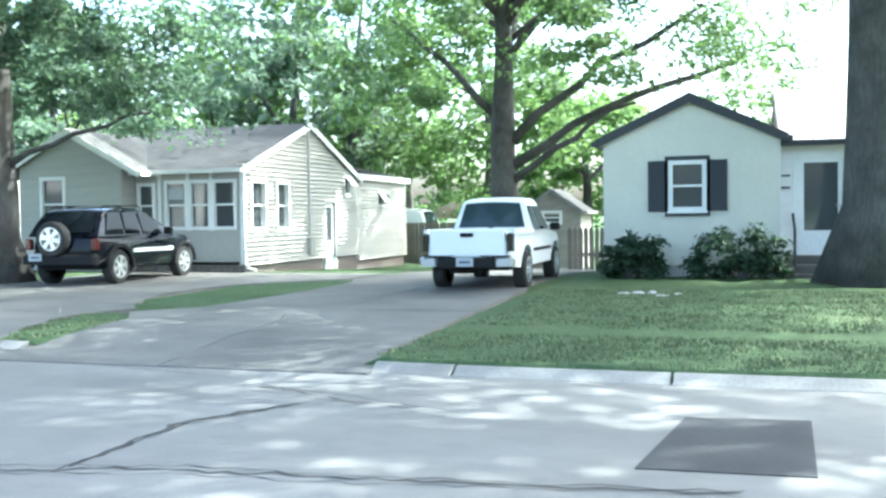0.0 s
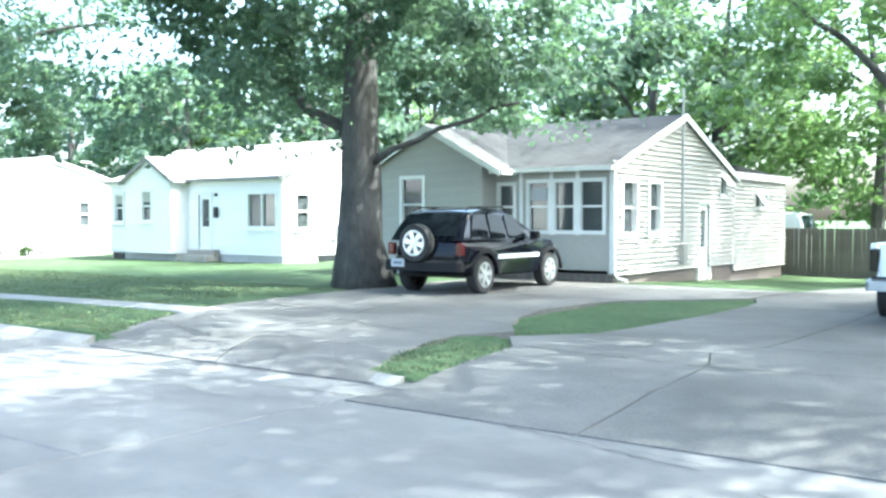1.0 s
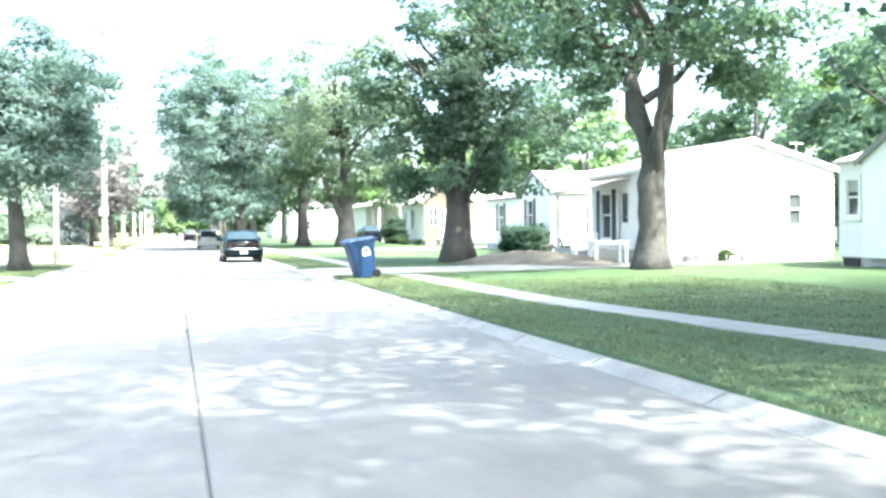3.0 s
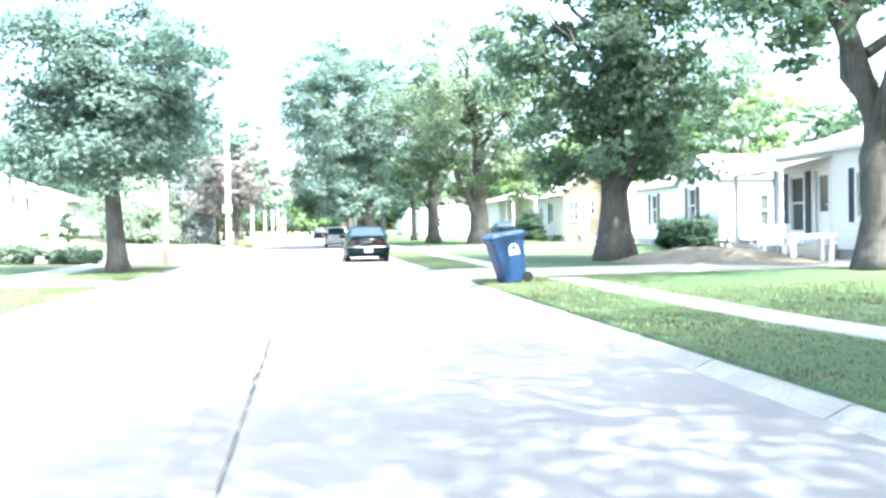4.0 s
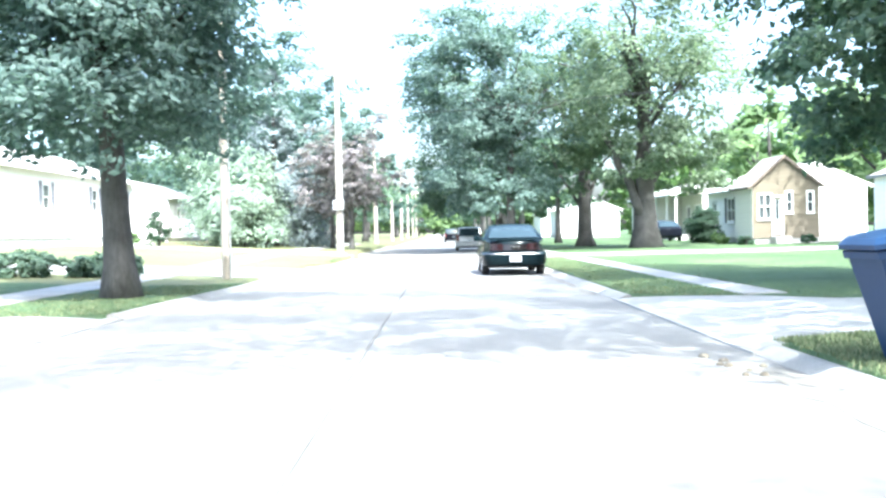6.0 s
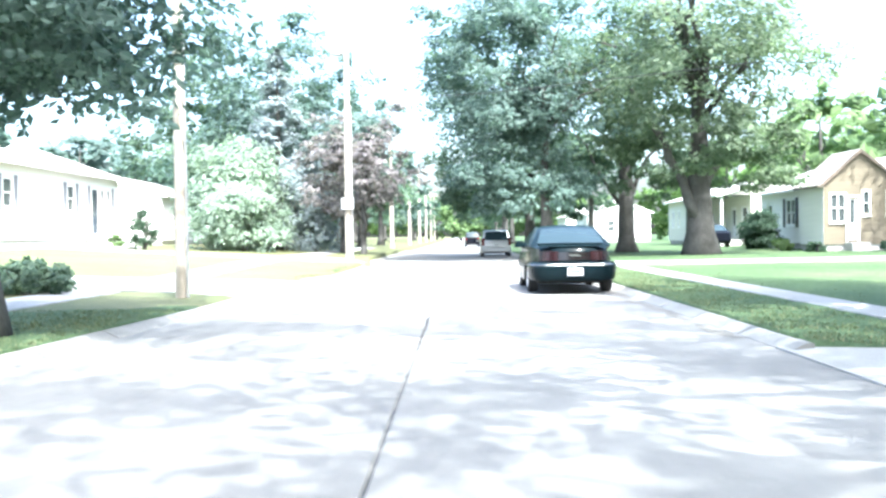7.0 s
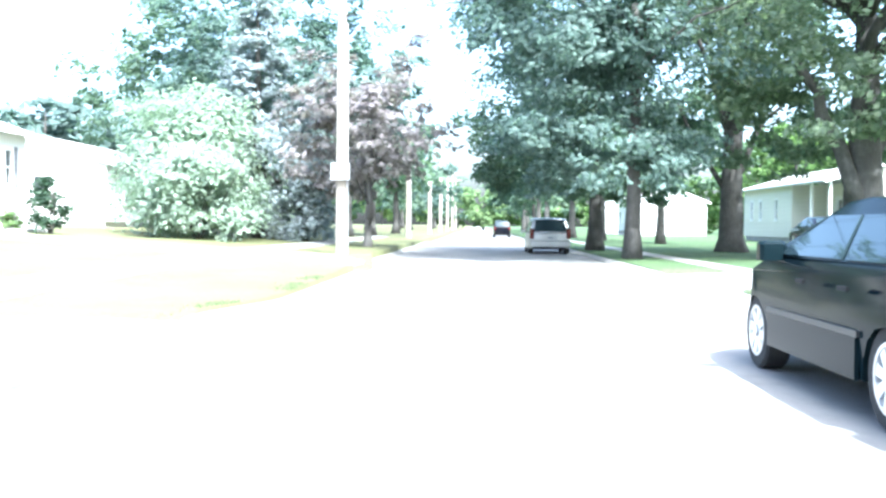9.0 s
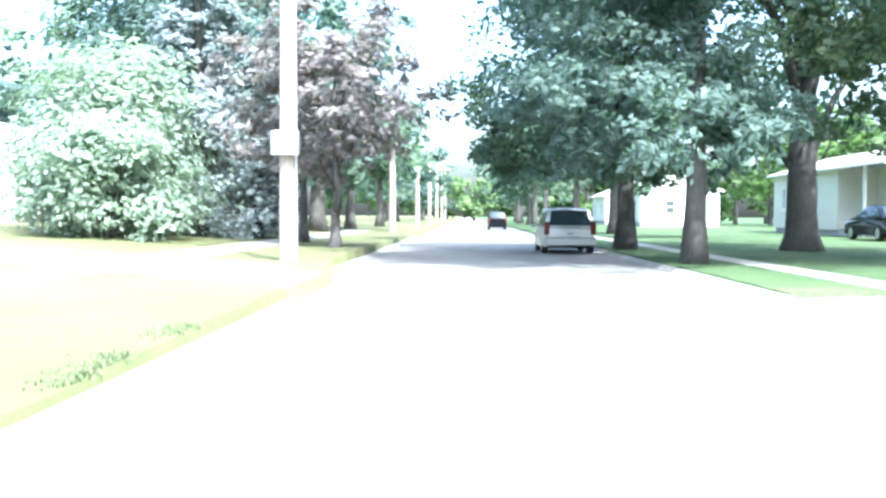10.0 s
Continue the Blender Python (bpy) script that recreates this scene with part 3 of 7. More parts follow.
def driveway(a, b, y0, y1, step, mat, label, cols=2):
    ob = None
    sg = 1 if y1 > y0 else -1
    n = max(1, int(abs(y1 - y0) / step))
    for i in range(n):
        ya, yb = y0 + (y1 - y0) * i / n, y0 + (y1 - y0) * (i + 1) / n - sg * 0.02
        lo, hi = min(ya, yb), max(ya, yb)
        for c in range(cols):
            m = MB()
            nx, ny = 5, 6
            for iy in range(ny + 1):
                y = lo + (hi - lo) * iy / ny
                xa, xb = edge(a, y), edge(b, y)
                wx = (xb - xa) / cols
                for ix in range(nx + 1):
                    x = xa + wx * c + 0.01 + (wx - 0.02) * ix / nx
                    m.v.append((x, y, ramped(x, y)))
            w = nx + 1
            m.f = [(j * w + i2, j * w + i2 + 1, (j + 1) * w + i2 + 1, (j + 1) * w + i2) for j in range(ny) for i2 in range(nx)]
            o = len(m.v)
            rim = [i2 for i2 in range(w)] + [j * w + nx for j in range(1, ny + 1)] + [ny * w + i2 for i2 in range(nx - 1, -1, -1)] + [j * w for j in range(ny - 1, 0, -1)]
            m.v += [(m.v[k][0], m.v[k][1], m.v[k][2] - 0.09) for k in rim]
            m.f += [(rim[k], o + k, o + (k + 1) % len(rim), rim[(k + 1) % len(rim)]) for k in range(len(rim))]
            if ob is None:
                ob = solid("driveway", m, mat, label, "driveway", "structure", smooth=False)
            else:
                part("driveway_slab", m, mat, ob)
    return ob


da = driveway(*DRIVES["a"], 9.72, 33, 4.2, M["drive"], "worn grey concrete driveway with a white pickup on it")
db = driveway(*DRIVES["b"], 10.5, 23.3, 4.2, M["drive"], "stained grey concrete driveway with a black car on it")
driveway(*DRIVES["c"], 10.6, 26, 4.0, M["walk"], "pale concrete driveway beside the blue bin")
driveway(*DRIVES["d"], 10.45, 26, 4.0, M["walk"], "pale sunlit concrete driveway across the verge")
driveway(*DRIVES_L["e"], 3.6, -8, 4.0, M["walk"], "pale sunlit concrete driveway across the lawn")
driveway(*DRIVES_L["f"], 3.8, -8, 4.0, M["walk"], "wide pale sunlit concrete driveway")
driveway(*DRIVES_L["g"], 3.8, -9, 4.0, M["walk"], "pale concrete drive that leads up to the long white house")
for pts, w, par in (([(-10.2, 13.6), (-7.6, 13.9), (-5.2, 13.2)], 0.035, db), ([(-9.6, 12.3), (-7.4, 11.6), (-5.8, 12.2)], 0.03, db), ([(-3.6, 12.9), (-1.2, 12.6), (0.9, 13.0)], 0.03, da), ([(-3.8, 16.2), (-1.4, 16.5), (0.8, 16.1)], 0.03, da)):
    part("crack", ribbon(pts, w, lambda x, y: ramped(x, y) + 0.005, rc), M["crack"], par)

# a mound of bare soil beside the porch
mb = MB()
nr, nt_ = 9, 22
rs = random.Random(5)
for i in range(nr + 1):
    for j in range(nt_):
        f_, th = i / nr, 2 * math.pi * j / nt_
        rr = f_ * (1 + 0.1 * math.sin(3 * th + 1))
        x, y = -35.9 + 4.6 * rr * math.cos(th), 18.6 + 2.5 * rr * math.sin(th)
        mb.v.append((x, y, gz(x, y) - 0.03 + 0.38 * (1 - f_ * f_) ** 1.3 + rs.uniform(-0.03, 0.04)))
mb.f = [(i * nt_ + j, (i + 1) * nt_ + j, (i + 1) * nt_ + (j + 1) % nt_, i * nt_ + (j + 1) % nt_) for i in range(nr) for j in range(nt_)]
solid("soil_mound", mb, M["dirt"], "low mound of dry brown soil on the lawn", "soil", smooth=True)


# ---------------- houses ----------------
BOARD = MB().add([(0, 0, 0), (1, 0, 0), (0, 0.036, 0), (1, 0.036, 0), (0, 0.004, 1), (1, 0.004, 1), (0, -0.01, 1), (1, -0.01, 1), (0, -0.01, 0), (1, -0.01, 0)],
                 [(2, 3, 5, 4), (8, 9, 3, 2), (4, 5, 7, 6), (8, 2, 4, 6), (3, 9, 7, 5)]).mesh("board")
BOARDS = {}


def board_mesh(mat):
    if mat.name not in BOARDS:
        me = BOARD.copy()
        me.materials.append(mat)
        BOARDS[mat.name] = me
    return BOARDS[mat.name]


def wall(house, p0, p1, z0, z1, mat, openings=(), gable=None, board=0.2, thick=0.15, sided=True, lip=0.4):
    """A wall from p0 to p1, outside on the right hand as one walks along it. openings: (u0, u1, za, zb). gable: (u of ridge, z of ridge).
    Returns the frame whose x runs along the wall and y outwards."""
    d = Vector((p1[0] - p0[0], p1[1] - p0[1], 0))
    L = d.length
    d.normalize()
    n = Vector((d.y, -d.x, 0))
    fr = Matrix(((d.x, n.x, 0, p0[0]), (d.y, n.y, 0, p0[1]), (0, 0, 1, 0), (0, 0, 0, 1)))
    m = MB()
    us = sorted({0.003, L - 0.003, *[v for o in openings for v in o[:2]]})
    zs = sorted({z0, z1, *[v for o in openings for v in o[2:4]]})
    idx = {}

    def vid(u, y, z):
        if (u, y, z) not in idx:
            idx[(u, y, z)] = len(m.v)
            m.v.append((u, y, z))
        return idx[(u, y, z)]

    def filled(i, k):
        if not (0 <= i < len(us) - 1 and 0 <= k < len(zs) - 1):
            return False
        uc, zc = (us[i] + us[i + 1]) / 2, (zs[k] + zs[k + 1]) / 2
        return not any(o[0] < uc < o[1] and o[2] < zc < o[3] for o in openings)
    for i in range(len(us) - 1):
        for k in range(len(zs) - 1):
            if not filled(i, k):
                continue
            (ua, ub), (za, zb), t = (us[i], us[i + 1]), (zs[k], zs[k + 1]), -thick
            m.f += [tuple(vid(*p) for p in q) for q in (((ua, 0, za), (ub, 0, za), (ub, 0, zb), (ua, 0, zb)), ((ua, t, zb), (ub, t, zb), (ub, t, za), (ua, t, za)))]
            for (di, dk), q in (((-1, 0), ((ua, 0, za), (ua, 0, zb), (ua, t, zb), (ua, t, za))), ((1, 0), ((ub, t, za), (ub, t, zb), (ub, 0, zb), (ub, 0, za))),
                                ((0, -1), ((ua, t, za), (ub, t, za), (ub, 0, za), (ua, 0, za))), ((0, 1), ((ua, 0, zb), (ub, 0, zb), (ub, t, zb), (ua, t, zb)))):
                if not filled(i + di, k + dk) and not (gable and dk == 1 and k == len(zs) - 2):
                    m.f.append(tuple(vid(*p) for p in q))
    if gable:
        t = -thick
        m.f += [tuple([vid(u, 0, z1) for u in us] + [vid(gable[0], 0, gable[1])]), tuple([vid(u, t, z1) for u in reversed(us)] + [vid(gable[0], t, gable[1])]),
                (vid(us[0], 0, z1), vid(gable[0], 0, gable[1]), vid(gable[0], t, gable[1]), vid(us[0], t, z1)), (vid(us[-1], t, z1), vid(gable[0], t, gable[1]), vid(gable[0], 0, gable[1]), vid(us[-1], 0, z1))]
    part("wall", m, mat, house, m=fr)
    if sided:
        z = z0
        top = gable[1] if gable else z1
        while z < top - 0.03:
            zt = min(z + board, top)
            zm = (z + zt) / 2
            if zm > z1:
                k = (top - zm) / (top - z1)
                lo, hi = gable[0] - gable[0] * k, gable[0] + (L - gable[0]) * k
            else:
                lo, hi = 0.0, L
            cuts = sorted((o[0], o[1]) for o in openings if o[2] < zm < o[3])
            u = lo
            for ca, cb in cuts + [(hi, hi)]:
                if ca - u > 0.04:
                    part("board", board_mesh(mat), mat, house, m=fr @ Matrix.LocRotScale((u, 0.002, z), None, (ca - u, lip, zt - z)))
                u = max(u, cb)
            z = zt
    return fr


def window(house, fr, o, frame_mat=None, rail=True, blind=False, sill=True, mull=0, shutters=None, deep=0.09, border=0.07, proud=0.045):
    """A sash window in the opening o = (u0, u1, za, zb)."""
    u0, u1, za, zb = o
    fm = frame_mat or M["trim"]
    b = border

    def ring(a0, a1, c0, c1, d0, d1, e0, e1, ya, yb):
        """A closed frame between an outer and an inner rectangle."""
        o, i = [(a0, c0), (a1, c0), (a1, c1), (a0, c1)], [(d0, e0), (d1, e0), (d1, e1), (d0, e1)]
        return MB().add([(x, ya, z) for x, z in o] + [(x, ya, z) for x, z in i] + [(x, yb, z) for x, z in o] + [(x, yb, z) for x, z in i],
                        [q for k in range(4) for q in ((k, (k + 1) % 4, 4 + (k + 1) % 4, 4 + k), (8 + k, 12 + k, 12 + (k + 1) % 4, 8 + (k + 1) % 4), (k, 8 + k, 8 + (k + 1) % 4, (k + 1) % 4), (4 + k, 4 + (k + 1) % 4, 12 + (k + 1) % 4, 12 + k))])
    wob = part("window", ring(u0 - b, u1 + b, za - b, zb + b, u0 + 0.03, u1 - 0.03, za + 0.03, zb - 0.03, -deep, proud), fm, house, m=fr)
    zm = (za + zb) / 2
    if rail:
        part("rail", MB().box(u0 + 0.03, u1 - 0.03, -deep, 0.02, zm - 0.025, zm + 0.025), fm, wob)
    for i in range(mull):
        uc = u0 + (u1 - u0) * (i + 1) / (mull + 1)
        part("mullion", MB().box(uc - 0.03, uc + 0.03, -deep, 0.03, za + 0.03, zb - 0.03), fm, wob)
    if rail:
        part("pane", MB().box(u0 + 0.03, u1 - 0.03, -0.05, -0.035, zm + 0.025, zb - 0.03), M["pane"], wob)
        part("pane", MB().box(u0 + 0.03, u1 - 0.03, -0.075, -0.06, za + 0.03, zm - 0.025), M["pane"], wob)
    else:
        part("pane", MB().box(u0 + 0.03, u1 - 0.03, -0.06, -0.045, za + 0.03, zb - 0.03), M["pane"], wob)
    if blind:
        part("blind", MB().box(u0 + 0.04, u1 - 0.04, -0.034, -0.026, zm + 0.03 + (zb - zm) * 0.2, zb - 0.035), M["blind"], wob, "pale pulled-down window blind")
    if sill:
        part("sill", MB().box(u0 - b - 0.03, u1 + b + 0.03, 0.0, 0.09, za - b - 0.04, za - b), fm, wob)
    if shutters:
        for ua, ub in ((u0 - b - shutters[0] - 0.02, u0 - b - 0.02), (u1 + b + 0.02, u1 + b + shutters[0] + 0.02)):
            s = MB()
            s.box(ua, ua + 0.05, 0.025, 0.06, za - b, zb + b).box(ub - 0.05, ub, 0.025, 0.06, za - b, zb + b)
            k = 14
            for i in range(k):
                zz = za - b + (zb - za + 2 * b) * i / k
                hh = (zb - za + 2 * b) / k
                s.add([(ua + 0.05, 0.05, zz), (ub - 0.05, 0.05, zz), (ub - 0.05, 0.03, zz + hh), (ua + 0.05, 0.03, zz + hh)], [(0, 1, 2, 3)])
            s.box(ua + 0.05, ub - 0.05, 0.024, 0.03, za - b, zb + b)
            part("shutter", s, shutters[1], wob, "dark louvred shutter")
    return wob


def door(house, fr, o, mat=None, glass=True, label="white panelled storm door", low=0.42):
    u0, u1, za, zb = o
    gz0 = za + (zb - za) * low
    leaf = MB()
    if glass:
        o, i = [(u0, za), (u1, za), (u1, zb), (u0, zb)], [(u0 + 0.12, gz0), (u1 - 0.12, gz0), (u1 - 0.12, zb - 0.14), (u0 + 0.12, zb - 0.14)]
        leaf.add([(x, y, z) for y in (-0.08, -0.02) for q in (o, i) for x, z in q],
                 [q for k in range(4) for q in ((k, (k + 1) % 4, 4 + (k + 1) % 4, 4 + k), (8 + k, 12 + k, 12 + (k + 1) % 4, 8 + (k + 1) % 4), (k, 8 + k, 8 + (k + 1) % 4, (k + 1) % 4), (4 + k, 4 + (k + 1) % 4, 12 + (k + 1) % 4, 12 + k))])
    else:
        leaf.box(u0, u1, -0.08, -0.02, za, zb)
    d = part("door", leaf, mat or M["door_white"], house, label, m=fr)
    if glass:
        part("pane", MB().box(u0 + 0.12, u1 - 0.12, -0.06, -0.045, gz0, zb - 0.14), M["pane"], d)
    part("door_frame", MB().add([(x, y, z) for y in (-0.1, 0.05) for x, z in ((u0 - 0.08, za), (u0, za), (u0, zb), (u1, zb), (u1, za), (u1 + 0.08, za), (u1 + 0.08, zb + 0.08), (u0 - 0.08, zb + 0.08))],
         [(0, 1, 2, 7), (2, 3, 6, 7), (3, 4, 5, 6), (15, 10, 9, 8), (15, 14, 11, 10), (14, 13, 12, 11)] + [(k, k + 8, (k + 1) % 8 + 8, (k + 1) % 8) for k in range(8)]), M["trim"], d)
    part("door_handle", MB().tube([(u1 - 0.08, 0.0, za + 0.98), (u1 - 0.08, 0.05, za + 1.0), (u1 - 0.16, 0.05, za + 1.0)], [0.014] * 3, 6), M["steel"], d)
    return d


def roof(house, axis, a0, a1, b0, b1, ze0, ze1, rb, zr, mat, over=0.3, rake=0.2, thick=0.1, fascia=None, name="roof"):
    """A gable roof. axis: the way its ridge runs. a0, a1: its ends; b0, b1: the walls under the eaves, at ze0, ze1; the ridge at rb, zr."""
    s0, s1 = (zr - ze0) / (rb - b0), (zr - ze1) / (b1 - rb)
    e0, e1 = (b0 - over, ze0 - s0 * over), (b1 + over, ze1 - s1 * over)
    pts = [e0, (rb, zr), e1, (e1[0], e1[1] + thick), (rb, zr + thick * 1.15), (e0[0], e0[1] + thick)]
    m = MB().prism(pts, a1 - a0 + 2 * rake, "y" if axis == "y" else "x", a0 - rake)
    r = part(name, m, mat, house)
    fm = fascia or M["trim"]
    for aa in (a0 - rake - 0.03, a1 + rake):
        f = MB().prism([(e0[0] - 0.02, e0[1] - 0.05), (rb, zr - 0.06), (e1[0] + 0.02, e1[1] - 0.05), (e1[0] + 0.02, e1[1] + thick + 0.01), (rb, zr + thick * 1.15 + 0.01), (e0[0] - 0.02, e0[1] + thick + 0.01)], 0.03, axis, aa)
        part("rake_board", f, fm, r)
    for bb, zz in ((e0[0] - 0.1, e0[1]), (e1[0] + 0.0, e1[1])):
        q = [(bb, zz + 0.0), (bb + 0.1, zz + 0.0), (bb + 0.1, zz + 0.1), (bb, zz + 0.1)]
        part("gutter", MB().prism(q, a1 - a0 + 2 * rake, axis, a0 - rake), fm, r)
    return r


def base_block(house, x0, x1, y0, y1, z0, z1, mat):
    return part("foundation", MB().box(x0, x1, y0, y1, z0, z1), mat, house)


def steps(house, x0, x1, y, z, n, mat, sgn=-1, rise=0.17, run=0.28):
    for i in range(n):
        zz = z - rise * i
        ya, yb = y + sgn * run * i, y + sgn * run * (i + 1)
        part("step", MB().cbox(x0, x1, min(ya, yb), max(ya, yb), zz - rise * (n - i) - 0.1, zz, 0.015), mat, house)


# cream house with a glazed porch
H = thing("house", "cream-sided single-storey house with a glazed porch and grey roof", "house")
base_block(H, -16.5, -7.83, 23.64, 35.9, -1.0, 0.32, M["brick"])
gab = [(0.3, 1.08, 1.25, 2.5), (1.75, 2.45, 1.25, 2.5), (5.05, 5.75, 0.05, 2.0), (4.9, 5.4, 2.95, 3.3), (6.6, 7.0, 2.3, 2.95), (9.3, 10.3, 2.05, 2.5)]
fr = wall(H, (-7.8, 23.6), (-7.8, 31.2), 0.3, 2.8, M["siding_cream"], [gab[0], gab[1], gab[4]] + [(5.05, 5.75, 0.3, 2.0)], gable=(3.95, 4.22), board=0.125, lip=2.1)
window(H, fr, gab[0], proud=0.1)
window(H, fr, gab[1], proud=0.1)
window(H, fr, gab[4], rail=False)
door(H, fr, (5.05, 5.75, -0.05, 2.0), label="narrow white side door with a tall glass")
fr2 = wall(H, (-7.8, 31.2), (-7.8, 36.0), 0.1, 2.85, M["siding_cream"], [(1.9, 3.1, 1.95, 2.4)], board=0.125, lip=2.1)
window(H, fr2, (1.9, 3.1, 1.95, 2.4), rail=False, mull=1, sill=False)
aw = MB()
aw.add([(1.95, 0.03, 2.42), (2.5, 0.03, 2.42), (2.5, 0.3, 2.05), (1.95, 0.3, 2.05), (1.95, 0.03, 2.40), (2.5, 0.03, 2.40), (2.5, 0.3, 2.03), (1.95, 0.3, 2.03)],
       [(0, 1, 2, 3), (7, 6, 5, 4), (0, 3, 7, 4), (1, 5, 6, 2), (3, 2, 6, 7), (0, 4, 5, 1)])
part("awning_window", aw, M["trim"], H, "small tilted-open awning window", m=fr2)
part("awning_window", aw.mesh("awning_window"), M["trim"], H, "small tilted-open awning window", m=fr @ Matrix.Translation((4.6, 0, 0.5)))
wall(H, (-7.8, 36.0), (-16.5, 36.0), 0.5, 2.85, M["siding_cream"], board=0.4, sided=False)
# front: porch from x -11.05 to -7.8, walked from -x to +x so that the outside faces the street
P0 = -11.05
pf = [(0.12, 0.58, 1.35, 2.45), (0.98, 1.56, 1.3, 2.5), (1.7, 2.26, 1.3, 2.5), (2.4, 3.02, 1.3, 2.5)]
fr3 = wall(H, (P0, 23.6), (-7.8, 23.6), 0.4, 2.8, M["siding_cream"], pf, sided=False)
for i, o in enumerate(pf):
    window(H, fr3, o, border=0.06, sill=i == 0, blind=False)
part("sign", MB().box(1.05, 1.5, 0.03, 0.04, 2.05, 2.35), M["plate"], H, "blank white card in the window", m=fr3)
for u in (0.78, 1.63, 2.33):
    part("post", MB().box(u - 0.045, u + 0.045, 0.003, 0.05, 1.22, 2.78), M["trim"], H, m=fr3)
part("corner_board", MB().box(-7.86, -7.74, 23.52, 23.62, 0.35, 2.8), M["trim"], H)
part("downspout", MB().tube([(-7.72, 23.48, 2.75), (-7.72, 23.5, 0.4), (-7.6, 23.42, 0.25), (-7.3, 23.3, 0.2)], [0.035] * 4, 6), M["trim"], H)
part("service_pipe", MB().tube([(-7.72, 27.4, 5.0), (-7.72, 27.4, 1.0)], [0.035] * 2, 6).box(-7.78, -7.62, 27.25, 27.5, 0.45, 0.95), M["steel"], H, "electric meter box on a conduit")
roof(H, "x", -13.4, -7.8, 23.6, 31.2, 2.8, 2.8, 27.5, 4.22, M["roof_grey"], 0.22, 0.12)
m = MB().prism([(31.0, 3.05), (36.2, 2.85), (36.2, 2.95), (31.0, 3.17)], 8.9, "x", -16.55)
part("rear_roof", m, M["roof_grey"], H)
part("fascia", MB().box(-7.66, -7.62, 31.0, 36.2, 2.78, 2.98), M["trim"], H)
# front wing with its own gable
wf = [(0.75, 1.45, 1.3, 2.65)]
fr4 = wall(H, (-14.3, 23.0), (-11.05, 23.0), 0.4, 3.0, M["siding_cream"], wf, gable=(1.65, 3.85), board=0.25)
window(H, fr4, wf[0])
wall(H, (-11.05, 23.0), (-11.05, 26.0), 0.4, 3.0, M["siding_cream"], board=0.25)
wall(H, (-14.3, 30.0), (-14.3, 23.0), 0.4, 3.0, M["siding_cream"], sided=False)
base_block(H, -14.25, -11.1, 23.05, 30, -0.3, 0.45, M["block"])
roof(H, "y", 23.0, 29.5, -14.3, -11.05, 3.0, 3.0, -12.65, 3.87, M["roof_grey"], 0.6, 0.15, name="wing_roof")
# the sun patch along the wing's gable edge, painted as a paler strip
for side, half_w in ((-1, 1.65), (1, 1.6)):
    xe, ze = -12.65 + side * (half_w + 0.6), 3.87 - 0.87 / half_w * (half_w + 0.6)
    part("roof_edge", MB().prism([(-12.65, 3.99), (xe, ze + 0.105), (xe, ze + 0.125), (-12.65, 4.012)][::side], 0.75, "y", 22.86), M["roof_sunlit"], H, "worn pale shingle courses along the gable edge")
part("chimney_vent", MB().tube([(-12, 28.6, 3.8), (-12, 28.6, 4.6)], [0.08, 0.08], 8), M["steel"], H)

# pale green-white house with dark shutters
H = thing("house", "pale house front with black shutters and black roof trim", "house")
HY = 22.2
base_block(H, 1.75, 12.4, HY + 0.04, 30, -0.6, 0.45, M["block"])
ow = (1.42, 2.08, 1.6, 2.55)
fr = wall(H, (1.7, HY), (5.3, HY), 0.4, 3.02, M["siding_pale"], [ow], gable=(1.8, 3.86), sided=False)
window(H, fr, ow, shutters=(0.4, M["trim_dark"]), border=0.06)
part("dark_frame", MB().box(1.29, 1.35, 0.02, 0.06, 1.46, 2.7).box(2.15, 2.21, 0.02, 0.06, 1.46, 2.7).box(1.29, 2.21, 0.021, 0.061, 2.62, 2.7).box(1.29, 2.21, 0.021, 0.061, 1.44, 1.53), M["trim_dark"], H, "black surround of the window", m=fr)
wall(H, (1.7, 30), (1.7, HY), 0.4, 3.02, M["siding_pale"], board=0.24)
fr = wall(H, (5.3, HY + 0.4), (12.4, HY + 0.4), 0.4, 2.95, M["siding_white"], [(0.35, 1.25, 0.62, 2.65)], board=0.2)
door(H, fr, (0.35, 1.25, 0.62, 2.65), label="white storm door with a tall dark glass", low=0.24)
wall(H, (5.3, HY), (5.3, HY + 0.4), 0.4, 3.0, M["siding_white"], board=0.2)
for zz in (2.25, 2.0):
    part("house_number", MB().box(0.02, 0.2, 0.03, 0.045, zz - 0.02, zz + 0.02), M["trim_dark"], H, "dark bar on the wall", m=fr)
roof(H, "y", HY, 30, 1.7, 5.3, 3.02, 3.02, 3.5, 3.86, M["roof_light"], 0.14, 0.12, 0.13, M["trim_dark"])
roof(H, "x", 5.5, 12.4, HY + 0.4, 30, 2.95, 2.95, 26.3, 4.3, M["roof_light"], 0.3, 0.2, 0.13, M["trim_dark"], name="main_roof")
steps(H, 5.36, 7.0, HY + 0.38, 0.6, 3, M["drive"], run=0.4)
part("handrail", MB().tube([(5.55, HY - 0.5, 0.1), (5.55, HY - 0.5, 1.15), (5.55, HY + 0.3, 1.45)], [0.03] * 3, 6), M["trim_dark"], H, "black iron handrail")

